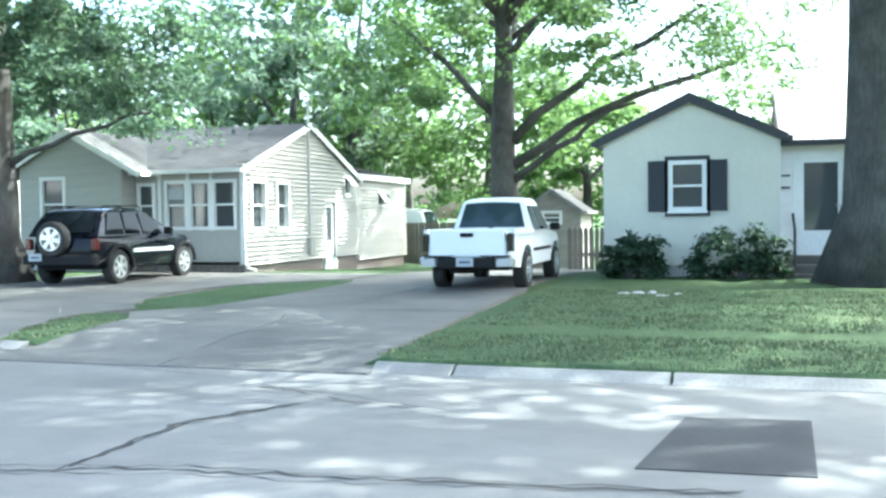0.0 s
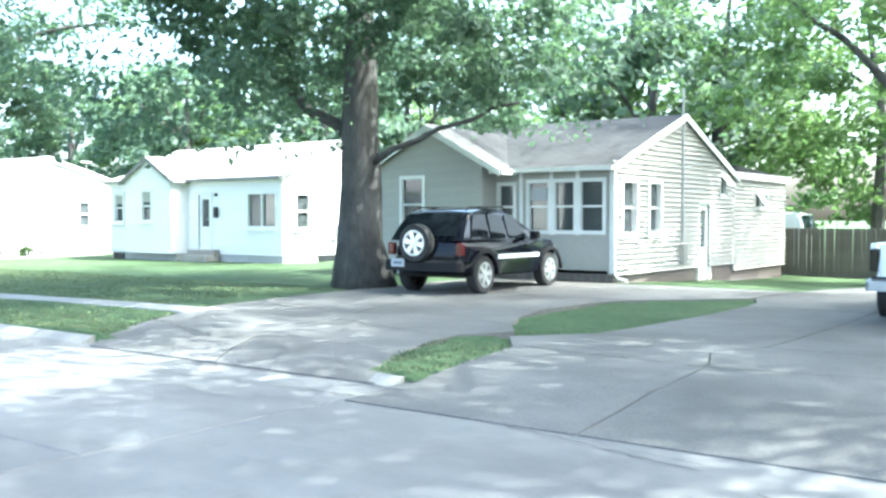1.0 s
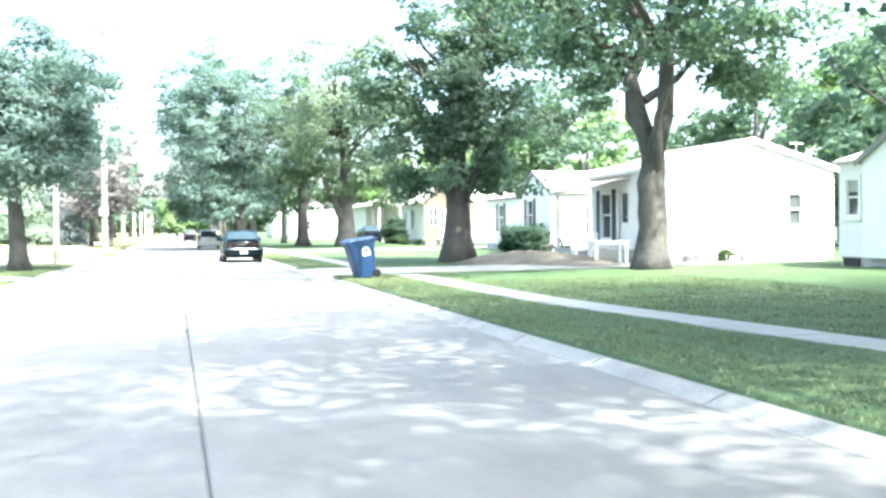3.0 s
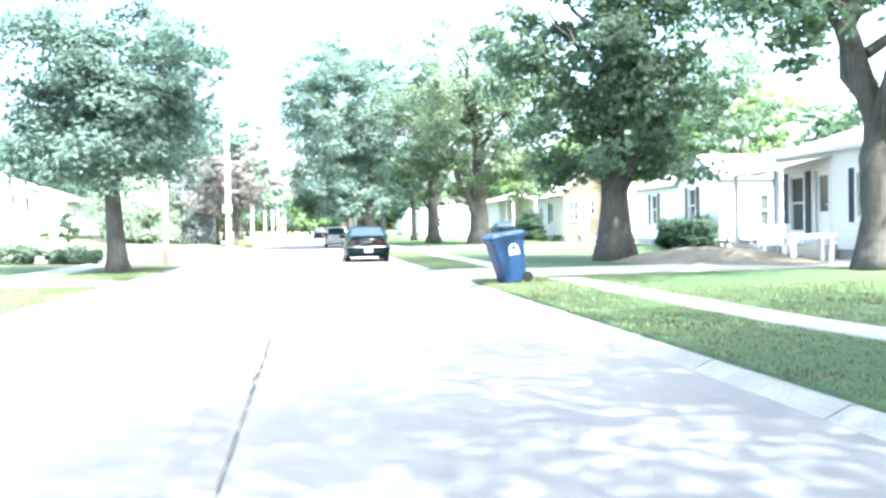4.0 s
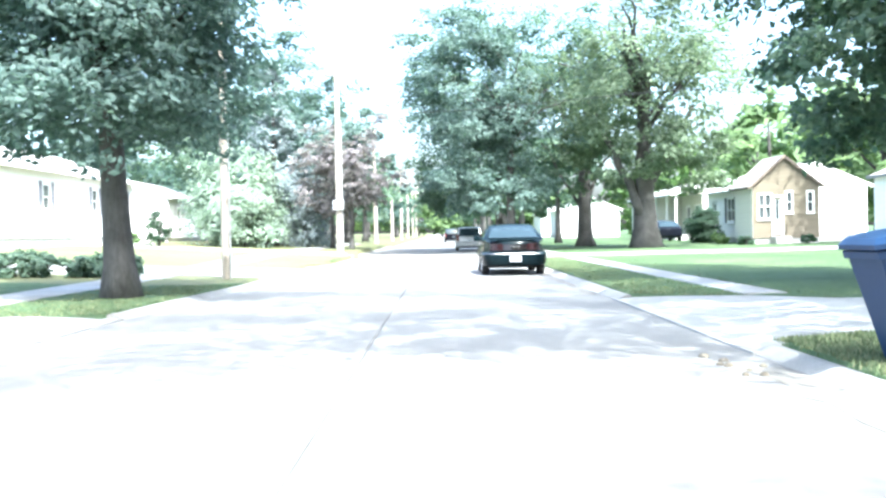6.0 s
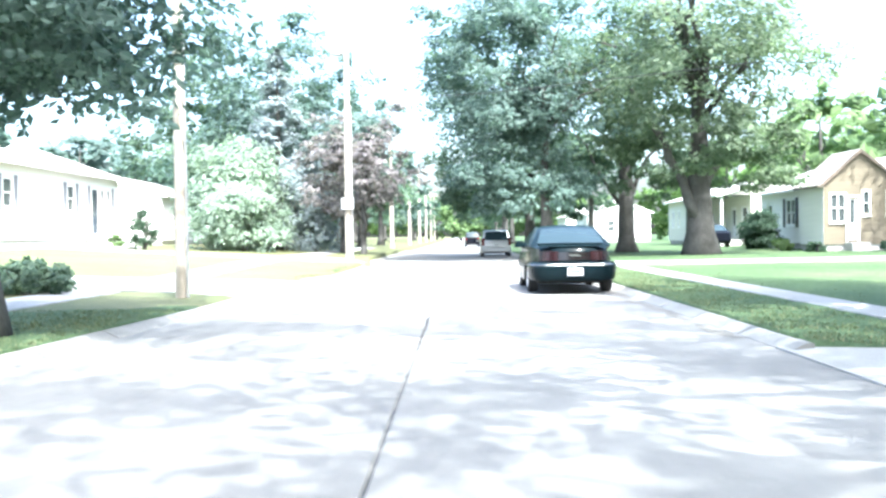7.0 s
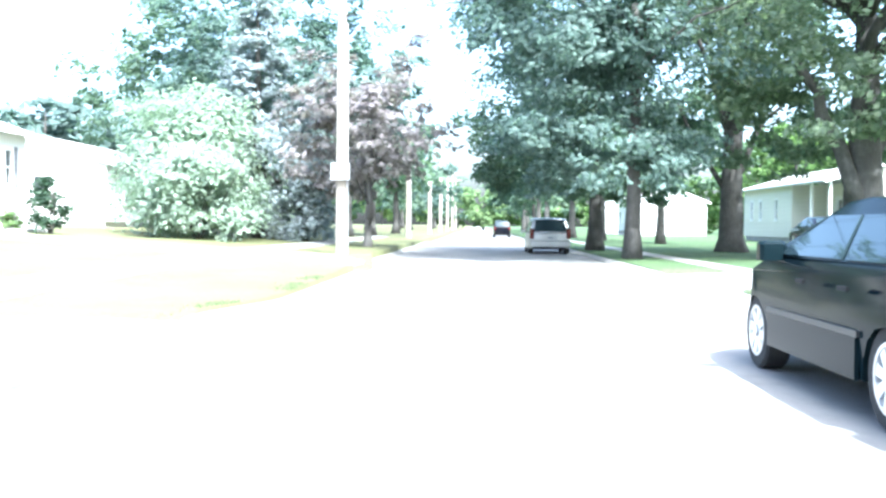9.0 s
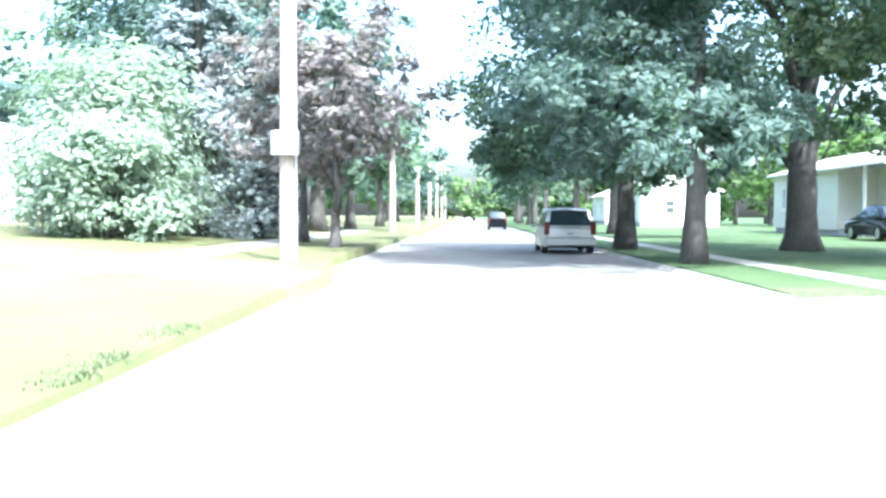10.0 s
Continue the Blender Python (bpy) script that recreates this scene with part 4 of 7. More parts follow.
# white house with a front gable wing
H = thing("house", "small white-sided house with a front gable wing", "house")
base_block(H, -27.7, -19.53, 24.48, 29.4, -0.2, 0.55, M["block"])
go = [(0.55, 1.15, 1.3, 2.4)]
fr = wall(H, (-19.5, 24.45), (-19.5, 29.5), 0.45, 2.9, M["siding_white"], go, gable=(2.55, 4.1), board=0.22)
window(H, fr, go[0])
part("vent", MB().box(1.6, 2.3, 0.0, 0.03, 0.22, 0.42), M["trim_dark"], H, m=fr)
part("meter", MB().box(2.2, 2.4, 0.0, 0.15, 0.9, 1.4).tube([(2.3, 0.06, 1.4), (2.3, 0.06, 3.3)], [0.025] * 2, 6), M["steel"], H, "grey electric meter", m=fr)
fo = [(0.65, 1.25, 0.6, 2.4), (3.05, 4.35, 1.35, 2.42)]
fr = wall(H, (-24.1, 24.45), (-19.5, 24.45), 0.45, 2.9, M["siding_white"], fo, board=0.22)
door(H, fr, fo[0])
window(H, fr, fo[1], rail=False, mull=1)
part("wall_lamp", MB().cbox(1.5, 1.63, 0.0, 0.14, 1.65, 2.0, 0.02), M["trim_dark"], H, "black wall lantern", m=fr)
part("wall_lamp", MB().cbox(1.5, 1.6, 0.0, 0.1, 2.35, 2.45, 0.02), M["trim_dark"], H, "small black lamp", m=fr)
wo = [(0.95, 1.5, 1.55, 2.55)]
fr = wall(H, (-26.6, 23.8), (-24.1, 23.8), 0.45, 2.9, M["siding_white"], wo, gable=(1.3, 3.62), board=0.22)
window(H, fr, wo[0], blind=True)
wall(H, (-24.1, 23.8), (-24.1, 24.45), 0.45, 2.9, M["siding_white"], board=0.22)
lo = [(0.3, 0.8, 1.5, 2.5)]
fr = wall(H, (-27.75, 24.0), (-26.6, 24.0), 0.45, 2.9, M["siding_white"], lo, board=0.22)
window(H, fr, lo[0], blind=True)
part("vent", MB().box(0.2, 0.8, 0.0, 0.03, 0.2, 0.42), M["trim_dark"], H, m=fr)
wall(H, (-27.75, 29.5), (-27.75, 24.0), 0.45, 2.9, M["siding_white"], sided=False)
base_block(H, -27.7, -24.15, 24.04, 24.4, -0.2, 0.47, M["block"])
roof(H, "x", -27.75, -19.5, 24.45, 29.5, 2.9, 2.9, 27.0, 4.1, M["roof_light"], 0.12, 0.08, 0.09, fascia=M["fascia_grey"])
roof(H, "y", 23.8, 27, -26.6, -24.1, 2.9, 2.9, -25.3, 3.62, M["roof_light"], 0.15, 0.1, 0.09, fascia=M["fascia_grey"], name="wing_roof")
part("side_roof", MB().prism([(23.85, 2.85), (26.0, 3.5), (26.0, 3.6), (23.85, 2.95)], 1.3, "x", -27.85), M["roof_light"], H)
part("downspout", MB().tube([(-24.0, 24.36, 2.85), (-24.0, 24.36, 0.5)], [0.03] * 2, 6), M["trim"], H)
steps(H, -23.7, -22.4, 24.43, 0.6, 2, M["wood_grey"])

# white house with a porch, its blank gable towards the driveway
H = thing("house", "white house with a small front porch and a broad blank gable", "house")
base_block(H, -37.85, -32.44, 21.5, 27.4, -0.3, 0.5, M["block"])
go = [(4.25, 4.75, 1.3, 2.3)]
fr = wall(H, (-32.4, 21.45), (-32.4, 27.4), 0.42, 3.05, M["siding_white"], go, gable=(2.97, 3.92), board=0.22)
window(H, fr, go[0])
for zz in (1.72, 1.5, 1.28, 1.06):
    part("vent", MB().box(2.45, 2.8, 0.02, 0.05, zz, zz + 0.09), M["vent"], H, m=fr)
for ua in (0.6, 2.6, 4.6):
    part("vent", MB().box(ua, ua + 0.45, 0.02, 0.05, 0.25, 0.4), M["vent"], H, m=fr)
fo = [(0.95, 1.75, 0.9, 2.5), (2.35, 3.05, 0.62, 2.55), (4.35, 4.85, 1.2, 2.45)]
fr = wall(H, (-37.9, 21.45), (-32.4, 21.45), 0.42, 3.05, M["siding_white"], fo, board=0.22)
window(H, fr, fo[0], shutters=(0.25, M["shutter_blue"]))
door(H, fr, fo[1], M["door_white"])
window(H, fr, fo[2], shutters=(0.22, M["shutter_blue"]))
wall(H, (-37.9, 27.4), (-37.9, 21.45), 0.42, 3.05, M["siding_white"], gable=(2.97, 3.92), sided=False)
roof(H, "x", -37.9, -32.4, 21.45, 27.4, 3.05, 3.05, 24.4, 3.92, M["roof_light"], 0.15, 0.1, 0.1)
# a bowed awning over the porch
n = 6
prof = [(21.44 - 1.55 * i / n, 2.9 - 0.28 * (i / n) ** 2.2 - 0.1 * i / n) for i in range(n + 1)]
part("porch_awning", MB().prism(prof + [(y, z - 0.04) for y, z in reversed(prof)], 2.9, "x", -37.6), M["roof_light"], H, "pale bowed awning over the porch")
part("porch_floor", MB().box(-37.8, -34.5, 20.0, 21.44, 0.0, 0.55), M["block"], H)
for x in (-37.5, -34.8):
    part("post", MB().box(x - 0.05, x + 0.05, 19.98, 20.08, 0.55, 2.53), M["trim"], H)
part("downspout", MB().tube([(-37.84, 21.38, 2.95), (-37.84, 21.38, 0.5)], [0.04] * 2, 6), M["steel"], H)
part("aerial", MB().tube([(-33.2, 26.6, 3.2), (-33.2, 26.6, 4.0)], [0.02] * 2, 6).tube([(-33.2, 26.35, 3.95), (-33.2, 26.85, 3.95)], [0.012] * 2, 5), M["steel"], H, "thin roof aerial on a mast")
# neighbour with a front gable wing and a shuttered window above a hedge
H = thing("house", "white house with a front gable wing and brown shutters", "house")
brown = plain("brown_shutter", (0.14, 0.1, 0.07), 0.6)
base_block(H, -56, -44.24, 23.5, 29.4, -0.3, 0.55, M["block"])
base_block(H, -48.16, -44.24, 22.54, 23.49, -0.3, 0.55, M["block"])
fo = [(1.15, 1.85, 1.2, 2.55)]
fr = wall(H, (-48.2, 22.5), (-44.2, 22.5), 0.5, 2.8, M["siding_white"], fo, gable=(2.0, 3.72), board=0.22)
window(H, fr, fo[0], shutters=(0.26, brown), border=0.05)
fr = wall(H, (-44.2, 22.5), (-44.2, 23.45), 0.5, 2.8, M["siding_white"], board=0.22)
wall(H, (-48.2, 23.45), (-48.2, 22.5), 0.5, 2.8, M["siding_white"], sided=False)
fr = wall(H, (-44.2, 23.452), (-44.2, 29.4), 0.5, 2.8, M["siding_white"], [(0.55, 0.95, 1.0, 2.2)], gable=(3.0, 3.95), board=0.22)
window(H, fr, (0.55, 0.95, 1.0, 2.2))
fo = [(2.2, 2.9, 1.2, 2.5)]
fr = wall(H, (-56, 23.45), (-48.2, 23.45), 0.5, 2.8, M["siding_white"], fo, board=0.22)
window(H, fr, fo[0], shutters=(0.26, brown))
wall(H, (-56, 29.4), (-56, 23.45), 0.5, 2.8, M["siding_white"], gable=(2.97, 3.95), sided=False)
roof(H, "x", -56, -44.2, 23.45, 29.4, 2.8, 2.8, 26.45, 3.95, M["roof_brown"], 0.15, 0.12, 0.1, fascia=M["fascia_grey"])
roof(H, "y", 22.5, 26.3, -48.2, -44.2, 2.8, 2.8, -46.2, 3.72, M["roof_brown"], 0.12, 0.1, 0.09, fascia=M["fascia_grey"], name="wing_roof")
part("downspout", MB().tube([(-44.12, 22.42, 2.75), (-44.12, 22.42, 0.45)], [0.04] * 2, 6), M["steel"], H, "grey downspout")
part("plumbing_vent", MB().tube([(-46.5, 25.2, 3.5), (-46.5, 25.2, 4.2)], [0.06] * 2, 6), M["trim_dark"], H)
# tan house
H = thing("house", "small tan-gabled house with a white front and pale roof", "house")
base_block(H, -73.55, -70.75, 23.85, 27.2, -0.3, 0.7, M["block"])
base_block(H, -84, -73.6, 25.25, 31.0, -0.3, 0.7, M["block"])
to = [(0.3, 0.95, 1.5, 2.75), (1.05, 1.5, 0.6, 2.6), (1.72, 2.02, 1.8, 2.85), (2.8, 3.1, 1.8, 2.85)]
fr = wall(H, (-70.7, 23.8), (-70.7, 27.2), 0.5, 3.2, M["siding_tan"], to, gable=(1.6, 4.62), board=0.2)
for i in (0, 2, 3):
    window(H, fr, to[i], mull=1 if i == 0 else 0, border=0.05)
door(H, fr, to[1])
part("entrance_step", MB().cbox(0.9, 1.7, 0.02, 0.9, 0.1, 0.58, 0.02), M["block"], H, m=fr)
fr = wall(H, (-73.6, 23.8), (-70.7, 23.8), 0.5, 3.2, M["siding_white"], board=0.25)
wall(H, (-73.6, 27.2), (-73.6, 23.8), 0.5, 3.2, M["siding_white"], sided=False)
wall(H, (-70.7, 27.2), (-73.6, 27.2), 0.5, 3.2, M["siding_tan"], sided=False)
roof(H, "x", -73.7, -70.7, 23.8, 27.2, 3.2, 3.2, 25.4, 4.62, M["roof_light"], 0.18, 0.15, fascia=M["fascia_brown"])
fr = wall(H, (-84, 25.2), (-73.75, 25.2), 0.5, 3.3, M["siding_white"], [(4.3, 5.7, 1.4, 2.8), (1.2, 2.0, 0.6, 2.7)], board=0.25)
window(H, fr, (4.3, 5.7, 1.4, 2.8), shutters=(0.35, M["trim_dark"]), mull=1)
door(H, fr, (1.2, 2.0, 0.6, 2.7))
wall(H, (-73.75, 27.4), (-73.75, 31.0), 0.5, 3.3, M["siding_white"], sided=False)
wall(H, (-84, 31.0), (-84, 25.2), 0.5, 3.3, M["siding_white"], gable=(2.9, 4.5), sided=False)
wall(H, (-73.75, 25.25), (-73.75, 31.0), 3.298, 3.3, M["siding_white"], gable=(2.87, 4.48), sided=False)
roof(H, "x", -84, -73.85, 25.2, 31.0, 3.3, 3.3, 28.1, 4.5, M["roof_light"], 0.3, 0.1, name="main_roof")
# mint house beyond
H = thing("house", "pale mint house with an open carport", "house")
base_block(H, -107.9, -92.05, 25.1, 32, -0.3, 0.6, M["block"])
mo = [(1.6, 2.1, 1.6, 2.8), (3.6, 4.1, 1.6, 2.8), (6.9, 7.4, 1.6, 2.8)]
fr = wall(H, (-108, 25), (-98, 25), 0.5, 3.6, M["siding_pale"], mo, board=0.25)
for o in mo:
    window(H, fr, o)
wall(H, (-98, 25), (-98, 27), 0.5, 3.6, M["siding_pale"], board=0.25)
fr = wall(H, (-98, 27), (-92, 27), 0.5, 3.6, M["siding_pale"], [(1.6, 2.5, 0.7, 2.8), (4, 5.2, 1.5, 2.8)], board=0.25)
door(H, fr, (1.6, 2.5, 0.7, 2.8))
window(H, fr, (4, 5.2, 1.5, 2.8))
wall(H, (-92, 27), (-92, 32), 0.5, 3.6, M["siding_pale"], board=0.25)
wall(H, (-92, 25), (-92, 32), 3.598, 3.6, M["siding_pale"], gable=(3.5, 4.58), sided=False)
roof(H, "x", -108, -92, 25, 32, 3.6, 3.6, 28.5, 4.6, M["roof_light"], 0.3, 0.25)
for x in (-94.9, -92.1):
    part("post", MB().box(x - 0.07, x + 0.07, 25.0, 25.14, 0.1, 3.6), M["trim"], H)
# houses further down, on the same side
for hx, lab in ((-136, "white house far down the street"), (-158, "pale house far down the street")):
    H = thing("house", lab, "house", group="far houses")
    base_block(H, hx - 11, hx, 22, 29, -0.3, 0.6, M["block"])
    fr = wall(H, (hx, 22), (hx, 29), 0.5, 3.5, M["siding_white"], [(2.2, 3.0, 1.4, 2.6)], gable=(3.5, 4.9), sided=False)
    window(H, fr, (2.2, 3.0, 1.4, 2.6))
    fr = wall(H, (hx - 11, 22), (hx, 22), 0.5, 3.5, M["siding_white"], [(1.5, 2.6, 1.4, 2.6), (7.5, 8.6, 1.4, 2.6)], sided=False)
    window(H, fr, (1.5, 2.6, 1.4, 2.6))
    window(H, fr, (7.5, 8.6, 1.4, 2.6))
    roof(H, "x", hx - 11, hx, 22, 29, 3.5, 3.5, 25.5, 4.9, M["roof_light"], 0.3, 0.25)
# white house across the street, on higher ground
H = thing("house", "white sunlit house on a rise with a few front steps", "house")
base_block(H, -74.25, -57.1, -17, -9.05, 0.0, 1.3, M["block"])
grey_sh = plain("grey_shutter", (0.2, 0.2, 0.22), 0.6)
lo = [(5.4, 6.2, 2.35, 3.55), (11.2, 12.0, 2.35, 3.55), (13.9, 14.65, 1.35, 3.45), (15.0, 15.5, 2.3, 3.5), (15.8, 16.3, 2.3, 3.5)]
fr = wall(H, (-57, -9), (-74.3, -9), 1.2, 4.1, M["siding_white"], lo, board=0.25)
for i, o in enumerate(lo):
    if i == 2:
        door(H, fr, o, M["shutter_blue"], label="blue-grey front door with a glass")
    else:
        window(H, fr, o, shutters=(0.28, grey_sh) if i < 2 else None)
for u in (13.5, 16.45):
    part("shutter", MB().cbox(u, u + 0.2, 0.02, 0.06, 2.2, 3.6, 0.008), grey_sh, H, m=fr)
wall(H, (-57, -17), (-57, -9), 1.2, 4.1, M["siding_white"], gable=(4, 5.5), board=0.25)
wall(H, (-74.3, -9), (-74.3, -17), 1.2, 4.1, M["siding_white"], gable=(4, 5.5), sided=False)
roof(H, "x", -74.3, -57, -17, -9, 4.1, 4.1, -13, 5.5, M["roof_light"], 0.35, 0.3)
steps(H, -72.9, -70.4, -8.98, 1.35, 4, M["block"], sgn=1, run=0.4)
H = thing("house", "low white house behind the pale bushes", "house")
base_block(H, -94.9, -83.05, -18, -9.6, 0.0, 1.2, M["block"])
fr = wall(H, (-83, -18), (-83, -9.5), 1.1, 3.7, M["siding_white"], [(5.2, 6.0, 1.9, 3.1)], gable=(4.25, 5.0), board=0.25)
window(H, fr, (5.2, 6.0, 1.9, 3.1))
fr = wall(H, (-83, -9.5), (-95, -9.5), 1.1, 3.7, M["siding_white"], [(2.0, 2.9, 1.9, 3.1)], sided=False)
window(H, fr, (2.0, 2.9, 1.9, 3.1))
wall(H, (-95, -9.5), (-95, -18), 1.1, 3.7, M["siding_white"], gable=(4.25, 5.0), sided=False)
roof(H, "x", -95, -83, -18, -9.5, 3.7, 3.7, -13.75, 5.0, M["roof_light"], 0.3, 0.25)
# the same side nearer the camera's start and far beyond
for hx, hz, lab in ((-32, 0.6, "white house across the lawn behind the trees"), (-128, 0.9, "white house far along the other side")):
    H = thing("house", lab, "house")
    base_block(H, hx - 13, hx, -19, -12.05, 0.0, hz + 0.3, M["block"])
    fr = wall(H, (hx, -12), (hx - 13, -12), hz + 0.2, hz + 3.1, M["siding_white"], [(2, 3, hz + 1.1, hz + 2.4), (6, 6.9, hz + 0.4, hz + 2.4), (9, 10.2, hz + 1.1, hz + 2.4)], board=0.25)
    window(H, fr, (2, 3, hz + 1.1, hz + 2.4))
    door(H, fr, (6, 6.9, hz + 0.4, hz + 2.4))
    window(H, fr, (9, 10.2, hz + 1.1, hz + 2.4))
    wall(H, (hx, -19), (hx, -12), hz + 0.2, hz + 3.1, M["siding_white"], gable=(3.5, hz + 4.5), sided=False)
    wall(H, (hx - 13, -12), (hx - 13, -19), hz + 0.2, hz + 3.1, M["siding_white"], gable=(3.5, hz + 4.5), sided=False)
    roof(H, "x", hx - 13, hx, -19, -12, hz + 3.1, hz + 3.1, -15.5, hz + 4.5, M["roof_light"], 0.3, 0.25)


# ---------------- trees and shrubs ----------------
def leaf_cloud(centres, per, size, rnd, flat=0.55, spread_k=1.0, sprays=7):
    """Folded leaves in drooping sprays, several to each clump (x, y, z, r). They face outwards and up."""
    n = len(centres) * per
    g = np.random.RandomState(rnd.randrange(1 << 30))
    k = len(centres)
    c = np.array([q[:3] for q in centres])
    r = np.array([q[3] for q in centres])
    mid = c.mean(0)
    sd_ = g.normal(size=(k, sprays, 3))
    sd_ /= np.linalg.norm(sd_, axis=2)[:, :, None]
    hub = c[:, None] + sd_ * (r[:, None] * g.uniform(0.45, 1.0, (k, sprays)) * spread_k)[:, :, None] * np.array([1, 1, 0.8])
    ci = np.repeat(np.arange(k), per)
    si = g.randint(0, sprays, n)
    a, q = g.uniform(0, 2 * math.pi, n), np.sqrt(g.uniform(0, 1, n)) * r[ci] * 0.62
    off = np.stack([q * np.cos(a), q * np.sin(a), g.normal(size=n) * r[ci] * 0.13 - 0.55 * q * q / (r[ci] + 1e-6)], 1)
    p = hub[ci, si] + off
    out = c[ci] - mid
    out /= np.linalg.norm(out, axis=1)[:, None] + 1e-6
    up = out * 0.55 + sd_[ci, si] * 0.35 + g.normal(size=(n, 3)) * 0.42 + np.array([0, 0, 0.75])
    up /= np.linalg.norm(up, axis=1)[:, None] + 1e-9
    ax = g.normal(size=(n, 3)) * np.array([1, 1, flat])
    ax -= up * (ax * up).sum(1)[:, None]
    ax /= np.linalg.norm(ax, axis=1)[:, None] + 1e-9
    sd = np.cross(ax, up)
    s = size * g.uniform(0.6, 1.5, n)[:, None]
    a, b = p - ax * s, p + ax * s * 0.9
    l, q = p + sd * s * 0.55 - up * s * 0.18, p - sd * s * 0.55 - up * s * 0.18
    v = np.stack([a, q, b, l], 1).reshape(-1, 3)
    i = np.arange(n)[:, None] * 4
    f = np.concatenate([i + np.array([0, 1, 2]), i + np.array([0, 2, 3])], 0)
    me = bpy.data.meshes.new("crown")
    me.from_pydata(v.tolist(), [], f.tolist())
    return me


def limb(m, a, b, r0, r1, rnd, sag=0.0, n=5, sides=7):
    a, b = Vector(a), Vector(b)
    L = (b - a).length
    pts = []
    for i in range(n + 1):
        t = i / n
        p = a.lerp(b, t) + Vector((rnd.uniform(-1, 1), rnd.uniform(-1, 1), rnd.uniform(-0.5, 0.5))) * L * 0.04 * (0 < i < n)
        p.z += sag * L * math.sin(math.pi * t)
        pts.append(p)
    m.tube(pts, [r0 + (r1 - r0) * (i / n) ** 0.8 for i in range(n + 1)], sides, 0.06, rnd)
    return pts


def tree(name, label, x, y, r, h, crown_r, crown_z, seed, leaf="leaf_maple", clumps=60, per=70, size=0.16, lean=(0, 0), fork=0.0, limbs=7, low=(), ecc=1.0, z0=None, skirt=None, over=None, shift=(0, 0)):
    """A tapered trunk with root flare and limbs, and a ragged crown. fork: height at which the trunk parts in two."""
    rnd = random.Random(seed)
    z0 = gz(x, y) - 0.05 if z0 is None else z0
    T = thing(name, label, "tree", pose(x, y, z0))
    m = MB()
    top = crown_z + (h - crown_z) * 0.45
    hz = fork if fork else top
    pts, rad = [], []
    for k in range(9):
        t = k / 8
        zz = hz * t
        pts.append((lean[0] * t + rnd.uniform(-1, 1) * 0.04 * h * 0.05, lean[1] * t + rnd.uniform(-1, 1) * 0.04 * h * 0.05, zz))
        flare = (0.5 if r > 0.44 else 0.36) * math.exp(-zz / (0.55 * r + 0.1))
        rad.append(r * (1.0 + flare) * (1 - (0.25 if fork else 0.6) * t))
    m.tube(pts, rad, 12, 0.07, rnd)
    tip = Vector(pts[-1])
    ends = []
    if fork:
        for s in (-1, 1):
            e = tip + Vector((s * (0.22 + 0.12 * rnd.random()) * (top - fork), rnd.uniform(-0.35, 0.35), top - fork))
            limb(m, tip - Vector((0, 0, 0.15)), e, r * 0.62, r * 0.25, rnd, 0.03, 6, 9)
            ends.append(e)
    else:
        ends.append(tip)
    cz, rz = (crown_z + h) / 2, (h - crown_z) / 2
    for k in range(limbs):
        a = 2 * math.pi * (k + rnd.uniform(-0.3, 0.3)) / limbs
        e = ends[k % len(ends)]
        st = Vector(pts[5]).lerp(e, rnd.uniform(0.1, 0.9)) if not fork else tip.lerp(e, rnd.uniform(0.15, 0.9))
        rr = crown_r * rnd.uniform(0.5, 0.85)
        en = Vector((e.x + rr * math.cos(a) * ecc, e.y + rr * math.sin(a), st.z + rnd.uniform(0.15, 0.5) * (h - st.z)))
        q = limb(m, st, en, r * rnd.uniform(0.22, 0.36), r * 0.06, rnd, 0.05)
        for _ in range(2):
            s2 = q[rnd.randint(2, 4)]
            limb(m, s2, s2 + Vector((rnd.uniform(-1, 1), rnd.uniform(-1, 1), rnd.uniform(0.0, 0.9))) * crown_r * 0.35, r * 0.09, r * 0.03, rnd, 0.04, 4, 5)
    for (ax, ay, az, bx, by, bz, lr) in low:
        limb(m, (ax, ay, az), (bx, by, bz), lr, lr * 0.35, rnd, 0.05, 6, 8)
    if over:
        for k in range(4):
            e = ends[k % len(ends)]
            limb(m, Vector(pts[6]).lerp(e, 0.5), (over[1] + (over[2] - over[1]) * (k + 0.5) / 4, over[3] * 0.7 + over[4] * 0.3, (over[5] + over[6]) / 2), r * 0.3, r * 0.06, rnd, 0.06, 6, 7)
    part("trunk", m, M["bark"], T, smooth=True)
    cs = []
    while len(cs) < clumps:
        d = Vector((rnd.gauss(0, 1), rnd.gauss(0, 1), rnd.gauss(0, 1))).normalized() * rnd.uniform(0.1, 1.0) ** 0.5
        wob = 1 + 0.22 * math.sin(3 * math.atan2(d.y, d.x) + seed) + 0.15 * math.sin(5 * d.z + seed * 2)
        zc = cz + d.z * rz * wob
        if zc < crown_z - 0.2:
            continue
        cs.append((lean[0] + shift[0] + d.x * crown_r * wob * ecc, lean[1] + shift[1] + d.y * crown_r * wob, zc, crown_r * rnd.uniform(0.13, 0.27)))
    if skirt:
        for _ in range(skirt[0]):
            a, q = rnd.uniform(0, 6.283), skirt[3] * rnd.uniform(0.25, 1.0) ** 0.6
            cs.append((lean[0] * 0.5 + shift[0] + q * math.cos(a), lean[1] * 0.5 + shift[1] + q * math.sin(a), rnd.uniform(skirt[1], skirt[2]), rnd.uniform(0.5, 0.8)))
    if over:
        for _ in range(over[0]):
            cs.append((rnd.uniform(over[1], over[2]), rnd.uniform(over[3], over[4]), rnd.uniform(over[5], over[6]), crown_r * rnd.uniform(0.12, 0.22)))
